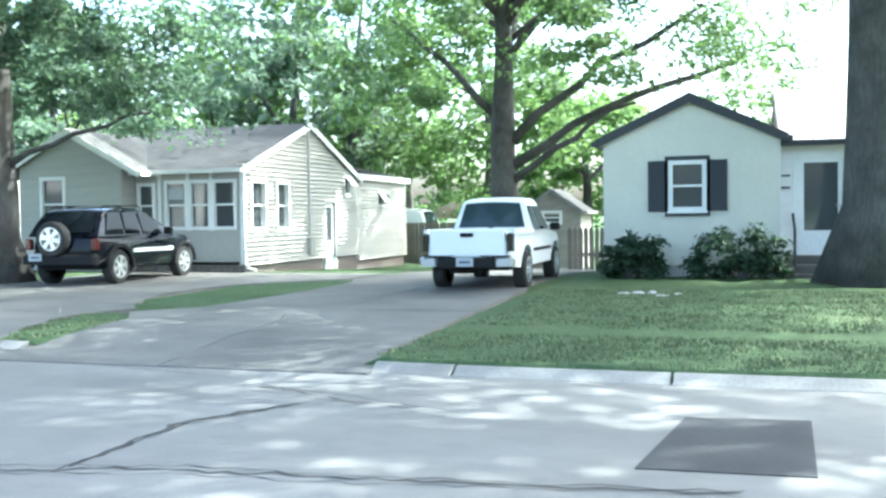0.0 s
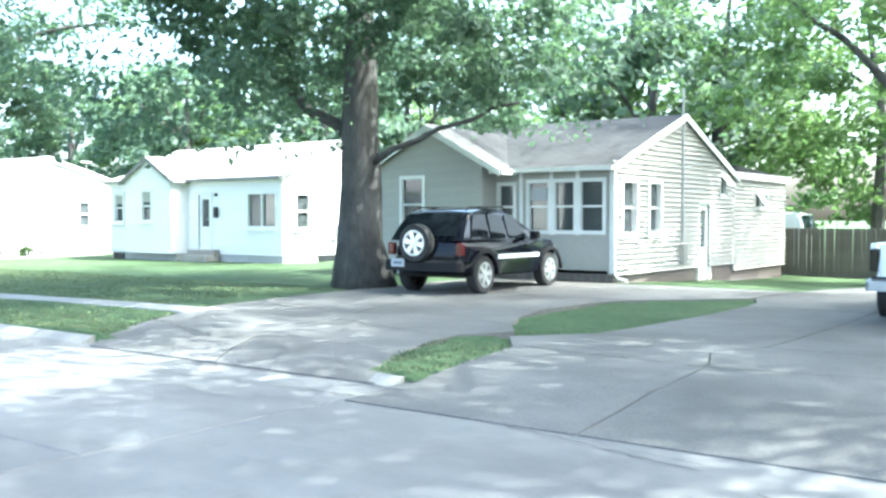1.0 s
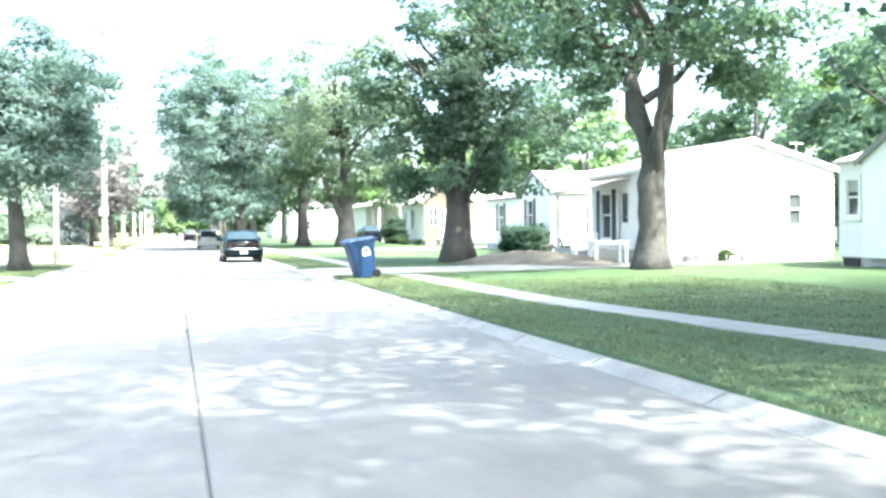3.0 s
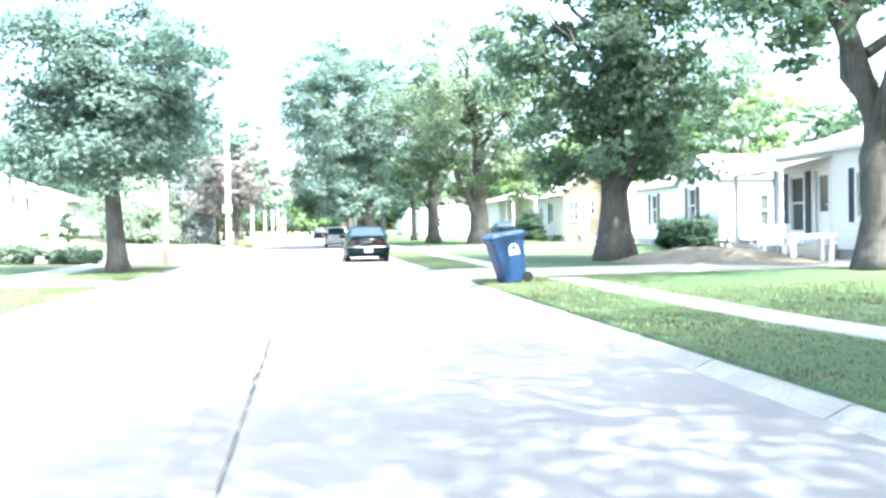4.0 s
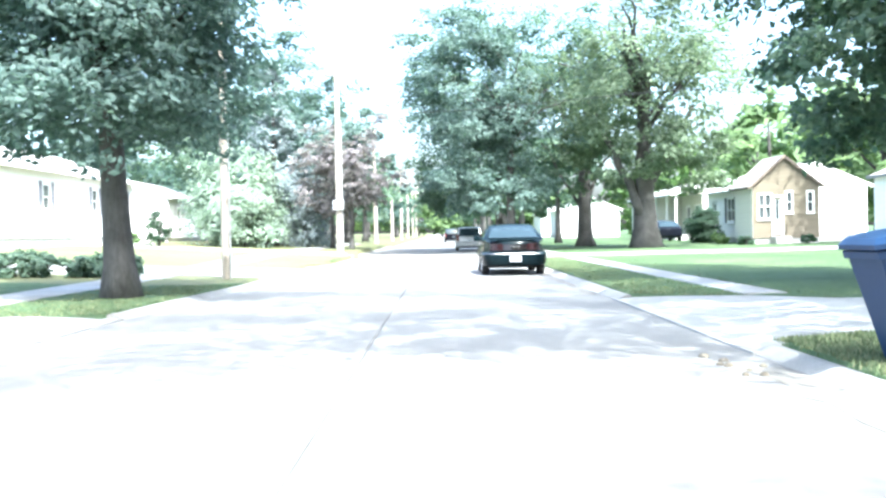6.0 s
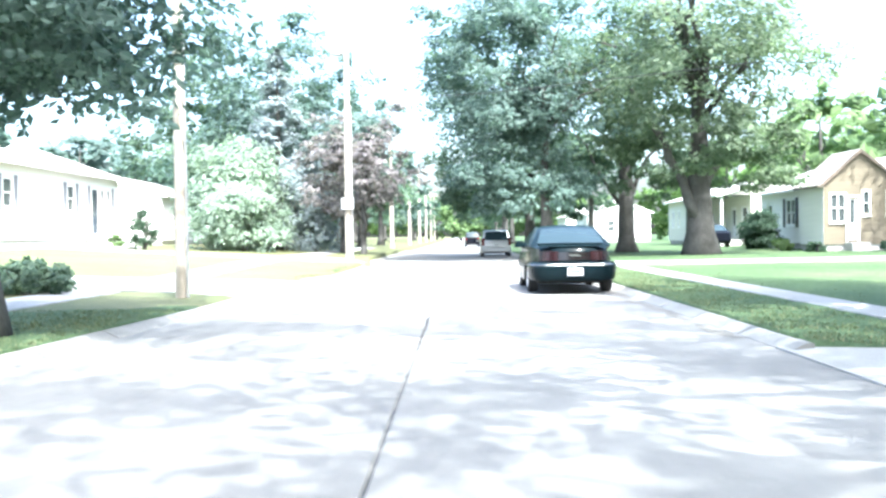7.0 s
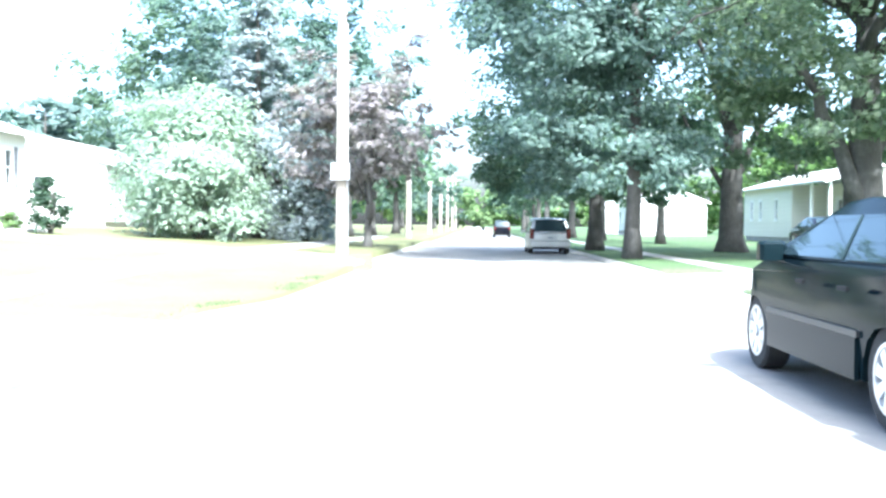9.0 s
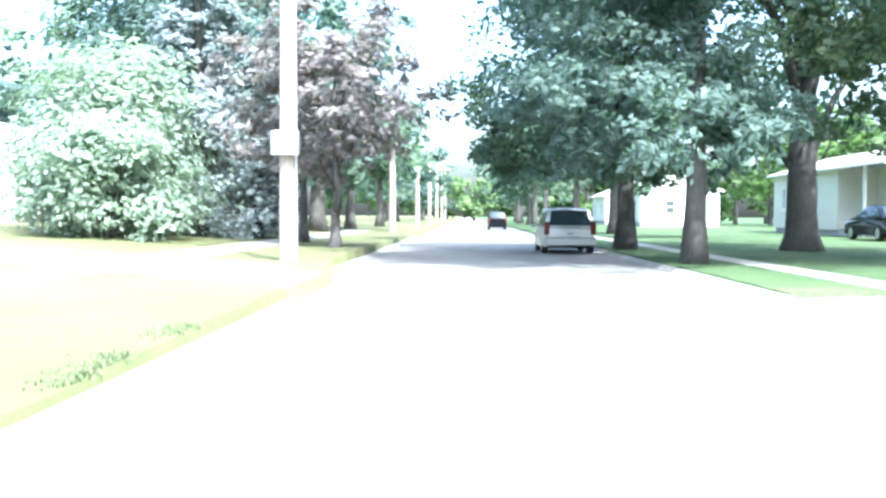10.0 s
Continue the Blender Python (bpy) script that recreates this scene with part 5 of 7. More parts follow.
    me = leaf_cloud(cs, per, size, rnd)
    part("crown", me, M[leaf], T)
    return T


def spruce(x, y, h, r, seed):
    rnd = random.Random(seed)
    T = thing("spruce", "tall blue-green spruce with hanging boughs", "tree", pose(x, y, gz(x, y) - 0.05))
    part("trunk", MB().tube([(0, 0, 0), (0, 0, h * 0.5), (0, 0, h)], [0.25, 0.15, 0.03], 8), M["bark"], T)
    cs = []
    for k in range(int(15 * h)):
        t = rnd.uniform(0.03, 1.0)
        a, rr = rnd.uniform(0, 6.283), r * (1 - t) ** 0.8 * rnd.uniform(0.5, 1.0) + 0.1
        cs.append((rr * math.cos(a), rr * math.sin(a), h * t, 0.25 + 0.45 * (1 - t)))
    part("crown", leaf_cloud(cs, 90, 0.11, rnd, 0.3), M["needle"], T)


def shrub(name, label, x, y, w, d, h, seed, leaf="shrub", per=90, size=0.06, n=26, z0=None, square=False):
    rnd = random.Random(seed)
    z0 = gz(x, y) if z0 is None else z0
    T = thing(name, label, "shrub", pose(x, y, z0))
    for k in range(6):
        m = MB()
        a = rnd.uniform(0, 6.28)
        limb(m, (0.05 * math.cos(a), 0.05 * math.sin(a), -0.05), (w * 0.3 * math.cos(a), d * 0.3 * math.sin(a), h * 0.7), 0.03, 0.01, rnd, 0, 3, 5)
        part("stem", m, M["bark"], T)
    cs = []
    for k in range(n):
        a, e = rnd.uniform(0, 6.283), rnd.uniform(0, 1)
        p = 3.5 if square else 2.0
        ca, sa = math.cos(a), math.sin(a)
        k2 = (abs(ca) ** p + abs(sa) ** p) ** (-1 / p)
        rr = rnd.uniform(0.2, 1) ** 0.5
        zf = rnd.uniform(0.12, 0.88)
        tp = 1.0 if square else math.sqrt(max(0.1, 1 - (2 * zf - 0.8) ** 2))
        cs.append((w / 2 * ca * k2 * rr * tp * 0.85, d / 2 * sa * k2 * rr * tp * 0.85, h * zf, min(w, d, h) * rnd.uniform(0.16, 0.28)))
    part("foliage", leaf_cloud(cs, per, size, rnd), M[leaf], T)
    return T


# street and garden trees
# its over clumps sit above the view, added to shade the driveway
tree("maple_tree", "huge old maple with a thick dark trunk beside the steps", 7.0, 20.3, 0.8, 16.5, 8.0, 8.2, 1, shift=(0, 0.6), over=(75, -9, 5, -6, 3, 9, 14), clumps=140, per=340, size=0.095, limbs=9)
# added tree, never in view: it only throws dappled shade on the road
tree("maple_tree", "big maple on the verge that shades the street", 13.0, 12.0, 0.55, 19, 8.2, 9.6, 17, shift=(-2.0, -3.6), over=(92, -17.5, -4.4, -5.5, 2.3, 10.5, 16), clumps=125, per=330, size=0.1, limbs=9)
# over: unseen high boughs, stretched streetwards to darken verge and road
tree("maple_tree", "old maple with a thick dark trunk beside the black car", -11.35, 18.9, 0.5, 14.5, 8.0, 3.6, 2, over=(70, -4, 8, -10, -1, 9.5, 14.5), skirt=(42, 4.0, 6.8, 4.2), clumps=125, per=300, size=0.09, limbs=9, low=((0.2, 0, 2.6, 3.6, 0.6, 3.75, 0.085), (-0.2, 0, 3.2, -3.2, -0.6, 4.9, 0.16)))
tree("ash_tree", "tall tree behind the white pickup with long bare limbs", -3.15, 33.0, 0.55, 16, 7.0, 6.2, 3, "leaf_light", over=(34, 3.5, 11, -2, 4, 5.8, 13), skirt=(26, 5.6, 9.8, 7.0), clumps=86, per=250, size=0.105, limbs=8, z0=-0.6, low=((0.3, 0, 3.8, 7.5, -0.5, 6.8, 0.2), (0.3, 0, 4.6, 6.5, 0.5, 8.8, 0.2), (0.2, 0, 3.2, 4.5, -1, 5.6, 0.15), (-0.3, 0, 5.5, -4, 0, 9, 0.16)))
# over: more unseen boughs, added for the shade across the street
tree("maple_tree", "broad maple with a forked grey trunk on the lawn", -29.2, 19.3, 0.43, 14.5, 6.4, 4.4, 4, over=(66, -5, 8, -13, -2, 9.5, 14.5), skirt=(22, 4.8, 7.5, 3.4), clumps=95, per=210, size=0.105, fork=3.1, limbs=8, low=((0, -0.1, 2.8, -1.9, -0.2, 6.4, 0.2), (0.05, 0, 2.4, 1.5, -0.3, 5.2, 0.17)))
tree("maple_tree", "dense maple with a stout trunk and a leaning limb", -37.8, 16.42, 0.48, 12.5, 3.25, 2.7, 5, clumps=110, per=220, size=0.095, limbs=7, skirt=(46, 2.5, 7.0, 2.4), low=((0.1, 0.1, 1.9, 0.6, 2.6, 6.3, 0.2),), ecc=0.9)
tree("linden_tree", "round young tree with a straight trunk on the verge", -37.6, 2.55, 0.28, 7.6, 3.35, 2.9, 6, "leaf_blue", clumps=130, per=250, size=0.072, limbs=8, lean=(-0.1, -0.3), skirt=(34, 2.85, 3.9, 2.7))
tree("maple_tree", "tall maple with a dark trunk on the shaded lawn", -77.8, 16.3, 0.46, 15.5, 5.2, 5.2, 7, "leaf_maple", clumps=80, per=170, size=0.12, limbs=10, skirt=(14, 4.0, 6.0, 4.2), fork=4.6, low=((0, 0, 2.6, 0.3, 1.9, 6.0, 0.15), (0, 0, 2.0, -0.2, -2.6, 6.2, 0.12), (0, 0.1, 3.6, 0.2, -1.4, 8.5, 0.2), (0, -0.1, 3.8, 0.4, 1.3, 9.0, 0.18)))
tree("willow_tree", "pale spreading tree with a thick forked trunk", -70.2, 18.2, 0.62, 13.5, 6.0, 3.9, 8, "leaf_willow", low=((0.1, -0.1, 1.5, 0.5, -2.4, 6.3, 0.3), (0, 0.2, 2.4, -0.4, 2.6, 7.2, 0.22)), over=(26, 2, 9, -4, 2, 8.5, 13), skirt=(46, 3.1, 6.2, 4.2), clumps=85, per=180, size=0.115, limbs=9)
tree("maple_tree", "dense dark maple that overhangs the street", -79.4, 11.4, 0.3, 15.0, 4.9, 2.6, 9, "leaf_maple", shift=(0, -1.0), skirt=(30, 2.3, 3.8, 4.0), clumps=120, per=230, size=0.105, limbs=8)
tree("maple_tree", "dense dark maple that shades the street", -70.4, 11.45, 0.25, 13.8, 4.3, 2.7, 10, "leaf_blue", shift=(0, -1.3), skirt=(28, 2.5, 4.0, 3.4), clumps=115, per=230, size=0.105, limbs=8)
tree("maple_tree", "maple in the back garden beside the tan gable", -64.3, 30.6, 0.3, 12.5, 4.6, 5.2, 15, clumps=70, per=130, size=0.13, limbs=7, z0=0.3)
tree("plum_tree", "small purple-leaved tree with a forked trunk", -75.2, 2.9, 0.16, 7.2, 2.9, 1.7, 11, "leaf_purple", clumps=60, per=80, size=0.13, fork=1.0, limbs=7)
tree("maple_tree", "slim maple on the far lawn", -93.5, 16.6, 0.25, 10, 4.2, 2.8, 12, clumps=50, per=60, size=0.2, limbs=6)
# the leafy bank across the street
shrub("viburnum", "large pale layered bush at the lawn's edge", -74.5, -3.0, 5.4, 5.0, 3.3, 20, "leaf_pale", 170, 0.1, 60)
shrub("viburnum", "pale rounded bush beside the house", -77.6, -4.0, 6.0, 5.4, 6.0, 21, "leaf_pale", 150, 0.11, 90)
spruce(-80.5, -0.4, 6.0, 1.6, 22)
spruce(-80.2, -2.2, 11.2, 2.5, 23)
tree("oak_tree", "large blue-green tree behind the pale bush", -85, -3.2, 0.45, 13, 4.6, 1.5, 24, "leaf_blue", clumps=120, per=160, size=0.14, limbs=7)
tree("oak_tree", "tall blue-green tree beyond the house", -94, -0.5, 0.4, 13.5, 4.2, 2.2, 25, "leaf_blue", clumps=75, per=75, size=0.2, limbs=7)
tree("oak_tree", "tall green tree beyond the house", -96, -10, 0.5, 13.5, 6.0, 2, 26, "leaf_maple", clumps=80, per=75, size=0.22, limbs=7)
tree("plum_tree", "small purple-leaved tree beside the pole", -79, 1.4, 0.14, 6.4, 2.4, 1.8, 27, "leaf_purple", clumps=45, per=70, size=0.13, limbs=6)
# trees that line the street further down
rt = random.Random(40)
for i in range(9):
    x = -104 - 15 * i
    tagged(tree("street_tree", "leafy street tree in the distance", x + rt.uniform(-3, 3), 12.2 + rt.uniform(-0.4, 3), 0.32, rt.uniform(9, 12), rt.uniform(4.2, 5.6), rt.uniform(2.4, 3.2), 50 + i, "leaf_maple", clumps=42, per=46, size=0.3, limbs=5), group="far street trees")
    tagged(tree("street_tree", "leafy street tree in the distance", x + rt.uniform(-3, 3), 0.6 - rt.uniform(0, 5), 0.3, rt.uniform(7, 11), rt.uniform(3.5, 5.0), rt.uniform(1.8, 2.8), 70 + i, rt.choice(("leaf_maple", "leaf_blue", "leaf_light")), clumps=40, per=44, size=0.3, limbs=5), group="far street trees")


def woods(name, label, spots, leaf, seed, per=75, size=0.25, clumps=38):
    """A belt of trees behind the houses, as one mass of leaves and trunks."""
    rnd = random.Random(seed)
    cs, m = [], MB()
    for x, y, h, r in spots:
        z0 = gz(x, y) if y < 60 else 0.2
        m.tube([(x, y, z0 - 0.8), (x + rnd.uniform(-0.4, 0.4), y, z0 + h * 0.4), (x + rnd.uniform(-0.8, 0.8), y, z0 + h * 0.85)], [0.32, 0.22, 0.05], 7)
        for _ in range(3):
            a = rnd.uniform(0, 6.28)
            limb(m, (x, y, z0 + h * rnd.uniform(0.3, 0.5)), (x + r * 0.7 * math.cos(a), y + r * 0.7 * math.sin(a), z0 + h * rnd.uniform(0.6, 0.85)), 0.13, 0.03, rnd, 0.05, 4, 5)
        for _ in range(clumps):
            d = Vector((rnd.gauss(0, 1), rnd.gauss(0, 1), rnd.gauss(0, 1))).normalized() * rnd.uniform(0.3, 1) ** 0.5
            cs.append((x + d.x * r, y + d.y * r, z0 + h * (0.56 + 0.44 * d.z), r * rnd.uniform(0.16, 0.3)))
    ob = tagged(thing(name, label, "woods", kind="stuff"))
    part("trunks", m, M["bark"], ob)
    part("foliage", leaf_cloud(cs, per, size, rnd), M[leaf], ob)


rw = random.Random(9)
woods("woods", "belt of green trees behind the houses", [(-62 + 5.2 * i + rw.uniform(-2, 2), 41 + rw.uniform(-3, 5), rw.uniform(9, 13), rw.uniform(3.6, 5.0)) for i in range(10)], "leaf_maple", 81)
woods("woods", "belt of bright green trees behind the houses", [(-60 + 5.6 * i + rw.uniform(-2, 2), 50 + rw.uniform(-3, 6), rw.uniform(10, 14), rw.uniform(4, 5.5)) for i in range(9)], "leaf_light", 82, 75, 0.27)
woods("woods", "tall pale green trees behind the driveway", [(-12, 41, 13, 4.4), (-7, 45, 14, 5), (2, 46, 6.5, 4), (8, 48, 6.5, 4), (14, 44, 7, 4), (-3, 50, 8.5, 4.5), (-17, 43, 14, 5)], "leaf_light", 83, 130, 0.2, 44)
woods("woods", "distant trees beyond the far houses", [(-75 - 9 * i + rw.uniform(-3, 3), 38 + rw.uniform(-3, 8), rw.uniform(9, 13), rw.uniform(4, 5.5)) for i in range(12)], "leaf_light", 84, 30, 0.5)
woods("woods", "distant trees behind the house across the street", [(-60 - 9 * i + rw.uniform(-3, 3), -27 - rw.uniform(0, 8), rw.uniform(8.5, 12), rw.uniform(4, 5.5)) for i in range(16)], "leaf_blue", 85, 30, 0.5)
woods("woods", "hazy trees where the street ends", [(-255 - rw.uniform(0, 20), -22 + 6 * i, rw.uniform(9, 13), 5.5) for i in range(11)], "leaf_light", 86, 26, 0.7)
woods("woods", "trees across the side street", [(24 + rw.uniform(-3, 3), -30 + 9 * i, 11, 5) for i in range(6)], "leaf_maple", 87, 24, 0.5)

# foundation shrubs and hedges
shrub("shrub", "dark clipped yew under the window", 2.35, 21.5, 1.7, 1.1, 0.95, 101, n=30)
shrub("shrub", "dark spreading yew beside the steps", 4.5, 21.4, 2.2, 1.2, 1.1, 102, n=36)
shrub("hedge", "clipped round green hedge below the brown shutters", -44.6, 21.7, 2.3, 1.2, 1.3, 103, n=95, per=150, size=0.045, square=True)
shrub("hedge", "clipped round green hedge below the brown shutters", -46.6, 21.75, 2.0, 1.2, 1.25, 104, n=85, per=150, size=0.045, square=True)
shrub("shrub", "low pale shrubs in front of the white wall", -73.6, 22.9, 2.6, 0.9, 0.6, 105, "leaf_light", n=24)
shrub("shrub", "dark shrub in front of the white wall", -78.6, 23.4, 3.4, 1.8, 2.2, 106, n=90, per=150)
shrub("shrub", "low green shrub by the tan gable", -69.9, 26.3, 1.0, 0.9, 0.5, 107, n=14)
shrub("shrub", "low green shrub by the tan gable", -70.0, 23.2, 1.2, 0.9, 0.5, 108, n=14)
for i in range(3):
    shrub("shrub", "low spreading green shrub in a bed beside the drive", -44.6 + 0.2 * i, -0.2 - 1.9 * i, 1.9, 2.6, 0.62, 109 + i, "leaf_maple", n=60, per=140, size=0.05)
shrub("shrub", "upright dark conifer beside the white house", -71.0, -6.6, 1.3, 1.2, 2.0, 118, n=26)
shrub("shrub", "pale flowers in front of the white house", -70.8, -7.9, 1.2, 0.8, 0.7, 112, "leaf_light", n=14)
shrub("shrub", "small dry plants beside the foundation", -31.9, 23.2, 0.6, 0.5, 0.4, 113, "leaf_light", n=8)


# ---------------- vehicles ----------------
def wheel(parent, x, y, r, w, sgn, spokes=6, rim_k=0.66):
    m = MB()
    n = 24
    prof = [(-w / 2, r * rim_k), (-w / 2, r * 0.93), (-w * 0.38, r), (w * 0.38, r), (w / 2, r * 0.93), (w / 2, r * rim_k)]
    rings = [[(x + q * math.cos(2 * math.pi * i / n), y + a, r + q * math.sin(2 * math.pi * i / n)) for i in range(n)] for a, q in prof]
    m.loft(rings, False)
    t = part("wheel", m, M["rubber"], parent, "black tyre", smooth=True, auto=True)
    rm = MB()
    ro = r * rim_k
    yo = y + sgn * w * 0.42
    rings = [[(x + q * math.cos(2 * math.pi * i / n), yo + sgn * a, r + q * math.sin(2 * math.pi * i / n)) for i in range(n)] for a, q in ((0.02, ro * 1.02), (0.02, ro * 0.9), (-0.06, ro * 0.84), (-0.06, ro * 0.1))]
    d = MB().loft(rings[2:], False)
    rm.loft(rings[:3], False)
    for k in range(spokes):
        a = 2 * math.pi * k / spokes + 0.2
        ca, sa = math.cos(a), math.sin(a)
        hw0, hw1 = ro * 0.13, ro * 0.2
        q = []
        for rr, hw in ((ro * 0.12, hw0), (ro * 0.93, hw1)):
            for s in (-1, 1):
                q.append((x + rr * ca - s * hw * sa, r + rr * sa + s * hw * ca))
        vs = [(a2, yo + sgn * 0.015, b2) for a2, b2 in q] + [(a2, yo - sgn * 0.04, b2) for a2, b2 in q]
        rm.add(vs, [(0, 1, 3, 2), (4, 6, 7, 5), (0, 2, 6, 4), (1, 5, 7, 3), (0, 4, 5, 1), (2, 3, 7, 6)])
    rm.disc((x, r), ro * 0.2, min(yo, yo + sgn * 0.03), max(yo, yo + sgn * 0.03), 14)
    rim = part("rim", rm, M["alloy"], t, "silver alloy rim")
    part("brake_disc", d, M["under"], t)
    return t


def car(name, label, m, L, W, H, belt, sill, wheels, wr, upper, lower_top, paint, kind="sedan", group="", bow=0.13, nose=0.13, tail=0.0, pane="car_glass"):
    """A car that points to +x, its rear at x = 0. lower_top: the body's upper outline from rear to front. upper: the cabin's outline (x, z) from rear base to front base."""
    C = thing(name, label, "car", m, group)
    P = M[paint]
    ar = wr * 1.17
    under = []
    for wx in sorted(wheels, reverse=True):
        under += [(wx + ar * math.cos(math.pi * k / 8), sill + max(0.0, (ar * math.sin(math.pi * k / 8)) - (sill - wr) * 0.0 + (wr - sill) * 0) * 1.0) for k in range(9)]
    fx = max(p[0] for p in lower_top)
    outline = list(lower_top) + [(fx - 0.05, sill + 0.02)] + under + [(0.08, sill + 0.05)]
    rings = []
    half = W / 2
    cx, cz = L / 2, (sill + belt) / 2

    def bowed(x, s, k=bow):
        """Bumpers and screens bow outwards in plan."""
        e = max(0.0, abs(x - cx) / (L / 2) - 0.55) / 0.45
        return x + (k * e * (0.55 - s * s) - tail * e * abs(s) ** 7) * (1 if x > cx else -1)
    for s, k in ((-1, 0.90), (-0.99, 0.955), (-0.96, 0.985), (-0.88, 1.0), (-0.6, 1.0), (-0.3, 1.0), (0, 1.0), (0.3, 1.0), (0.6, 1.0), (0.88, 1.0), (0.96, 0.985), (0.99, 0.955), (1, 0.90)):
        ring = []
        for x, z in outline:
            end = abs(x - cx) / (L / 2)
            tuck = (nose if x > cx else 0.13 + tail) * (max(0.0, end - 0.6) / 0.4) ** 2
            tuck += 0.055 * max(0.0, (z - cz) / (belt - cz)) ** 2
            low = 0.035 * max(0.0, (cz - z) / (cz - sill)) if abs(s) > 0.95 else 0.0
            zz = cz + (z - cz) * (1 - (1 - k) * 1.2) if z > cz else z
            ring.append((bowed(x, s), s * half * (1 - tuck - low), zz))
        rings.append(ring)
    part("body", MB().loft(rings), P, C, smooth=True, auto=True)
    part("underbody", MB().box(0.25, L - 0.3, -half * 0.78, half * 0.78, sill - 0.04, sill + 0.42), M["under"], C)
    # cabin: pillars and roof as one shell, glass panels set just proud of it
    (xa, za), (xb, zb), (xc, zc), (xd, zd) = upper
    yb_, yt_ = half * 0.93, half * (0.72 if kind != "suv" else 0.8)
    swell = 0.1 if kind == "suv" else 0.05

    def rise(t):
        """How far up a bowed screen is at the share t of its length."""
        return t + swell * 4 * t * (1 - t)
    prof = [(xa + (xb - xa) * t, za + (zb - za) * rise(t), 0.97 * rise(t)) for t in (0, 0.25, 0.5, 0.75, 1.0)]
    prof += [(xb + 0.16, zb + 0.04, 1.0), ((xb + xc) / 2, max(zb, zc) + 0.06, 1.0), (xc - 0.16, zc + 0.04, 1.0)]
    prof += [(xd + (xc - xd) * t, zd + (zc - zd) * rise(t), 0.97 * rise(t)) for t in (1.0, 0.75, 0.5, 0.25, 0)]

    def shell(x, z, t, s):
        out = 0.16 * (1 - t * 0.6) * (0.5 - s * s) * (-1 if x < (xb + xc) / 2 - 0.3 else 1 if x > (xb + xc) / 2 + 0.3 else 0)
        return (x + out * (0.45 if kind == "suv" else 1.0), s * (yb_ + (yt_ - yb_) * t), z + 0.035 * t * (1 - s * s) - (0.035 * t if abs(s) > 0.97 else 0))
    rings = [[shell(x, z, t, s) for x, z, t in prof] for s in (-1, -0.96, -0.8, -0.5, -0.2, 0.2, 0.5, 0.8, 0.96, 1)]
    part("cabin", MB().loft(rings), P, C, smooth=True, auto=True)

    def glass(q, off, nm="window_glass"):
        """A pane through four corners, off: the way it stands proud."""
        o = Vector(off)
        vs = [Vector(p) + o for p in q] + [Vector(p) - o for p in q]
        part(nm, MB().add(vs, [(0, 1, 2, 3), (7, 6, 5, 4), (0, 4, 5, 1), (1, 5, 6, 2), (2, 6, 7, 3), (3, 7, 4, 0)]), M[pane], C)

    def screen(p, q, nm, dx):
        """A bowed front or rear screen, a little proud of the shell."""
        m, n = MB(), 9
        ts = (0.1, 0.3, 0.5, 0.7, 0.9)
        for t in ts:
            x, z = p[0] + (q[0] - p[0]) * t, p[1] + (q[1] - p[1]) * rise(t)
            for i in range(n):
                s = -0.84 + 1.68 * i / (n - 1)
                a = shell(x, z, rise(t) * 0.97, s)
                m.v.append((a[0] + dx, a[1], a[2] + 0.018))
        m.f = [(j * n + i, j * n + i + 1, (j + 1) * n + i + 1, (j + 1) * n + i) for j in range(len(ts) - 1) for i in range(n - 1)]
        k = len(m.v)
        m.v += [(x - dx * 1.2, y, z - 0.02) for x, y, z in m.v[:k]]
        m.f += [tuple(i + k for i in reversed(q2)) for q2 in m.f[:(len(ts) - 1) * (n - 1)]]
        part(nm, m, M[pane], C, smooth=True)
    screen((xa, za), (xb, zb), "rear_window", -0.02)
    screen((xd, zd), (xc, zc), "windscreen", 0.02)
    return C, half, yb_, yt_, glass


def side_glass(glass, half, yb_, yt_, panes, za, zb):
    for x0b, x0t, x1t, x1b in panes:
        for s in (-1, 1):
            def yy(z):
                return s * (yb_ + (yt_ - yb_) * (z - za) / (zb - za))
            lo, hi = za + 0.05 * (zb - za), za + 0.86 * (zb - za)
            glass([(x0b, yy(lo), lo), (x1b, yy(lo), lo), (x1t, yy(hi), hi), (x0t, yy(hi), hi)], (0, s * 0.015, 0.004), "side_window")


def mirrors(C, x, z, half, mat):
    for s in (-1, 1):
        part("mirror", MB().cbox(x - 0.06, x + 0.08, min(s * half, s * (half + 0.2)), max(s * half, s * (half + 0.2)), z, z + 0.15, 0.025), mat, C)


def number_plate(C, y, z, x=-0.02):
    p = part("number_plate", MB().box(x - 0.012, x, y - 0.155, y + 0.155, z - 0.078, z + 0.078), M["plate"], C, "white plate with a dark bar")
    part("plate_bar", MB().box(x - 0.016, x - 0.0121, y - 0.1, y + 0.1, z - 0.025, z + 0.02), M["plate_bar"], p)


# dark saloon parked at the kerb
CARX = -45.35
C, half, yb_, yt_, gl = car("sedan_car", "dark teal four-door saloon parked at the kerb", pose(CARX, 9.74, 0.0, 0, 0, 180) @ Matrix.Scale(0.94, 4), 4.45, 1.76, 1.38, 0.93, 0.24, (0.98, 3.53), 0.31,
    ((0.52, 0.94), (1.3, 1.285), (2.4, 1.29), (3.4, 0.93)), ((0.0, 0.36), (-0.02, 0.5), (0.0, 0.62), (0.03, 0.84), (0.07, 0.9), (0.15, 0.935), (0.7, 0.955), (3.35, 0.93), (4.0, 0.82), (4.3, 0.7), (4.41, 0.52), (4.43, 0.3)), "paint_dark", bow=0.2, nose=0.32, tail=0.1)
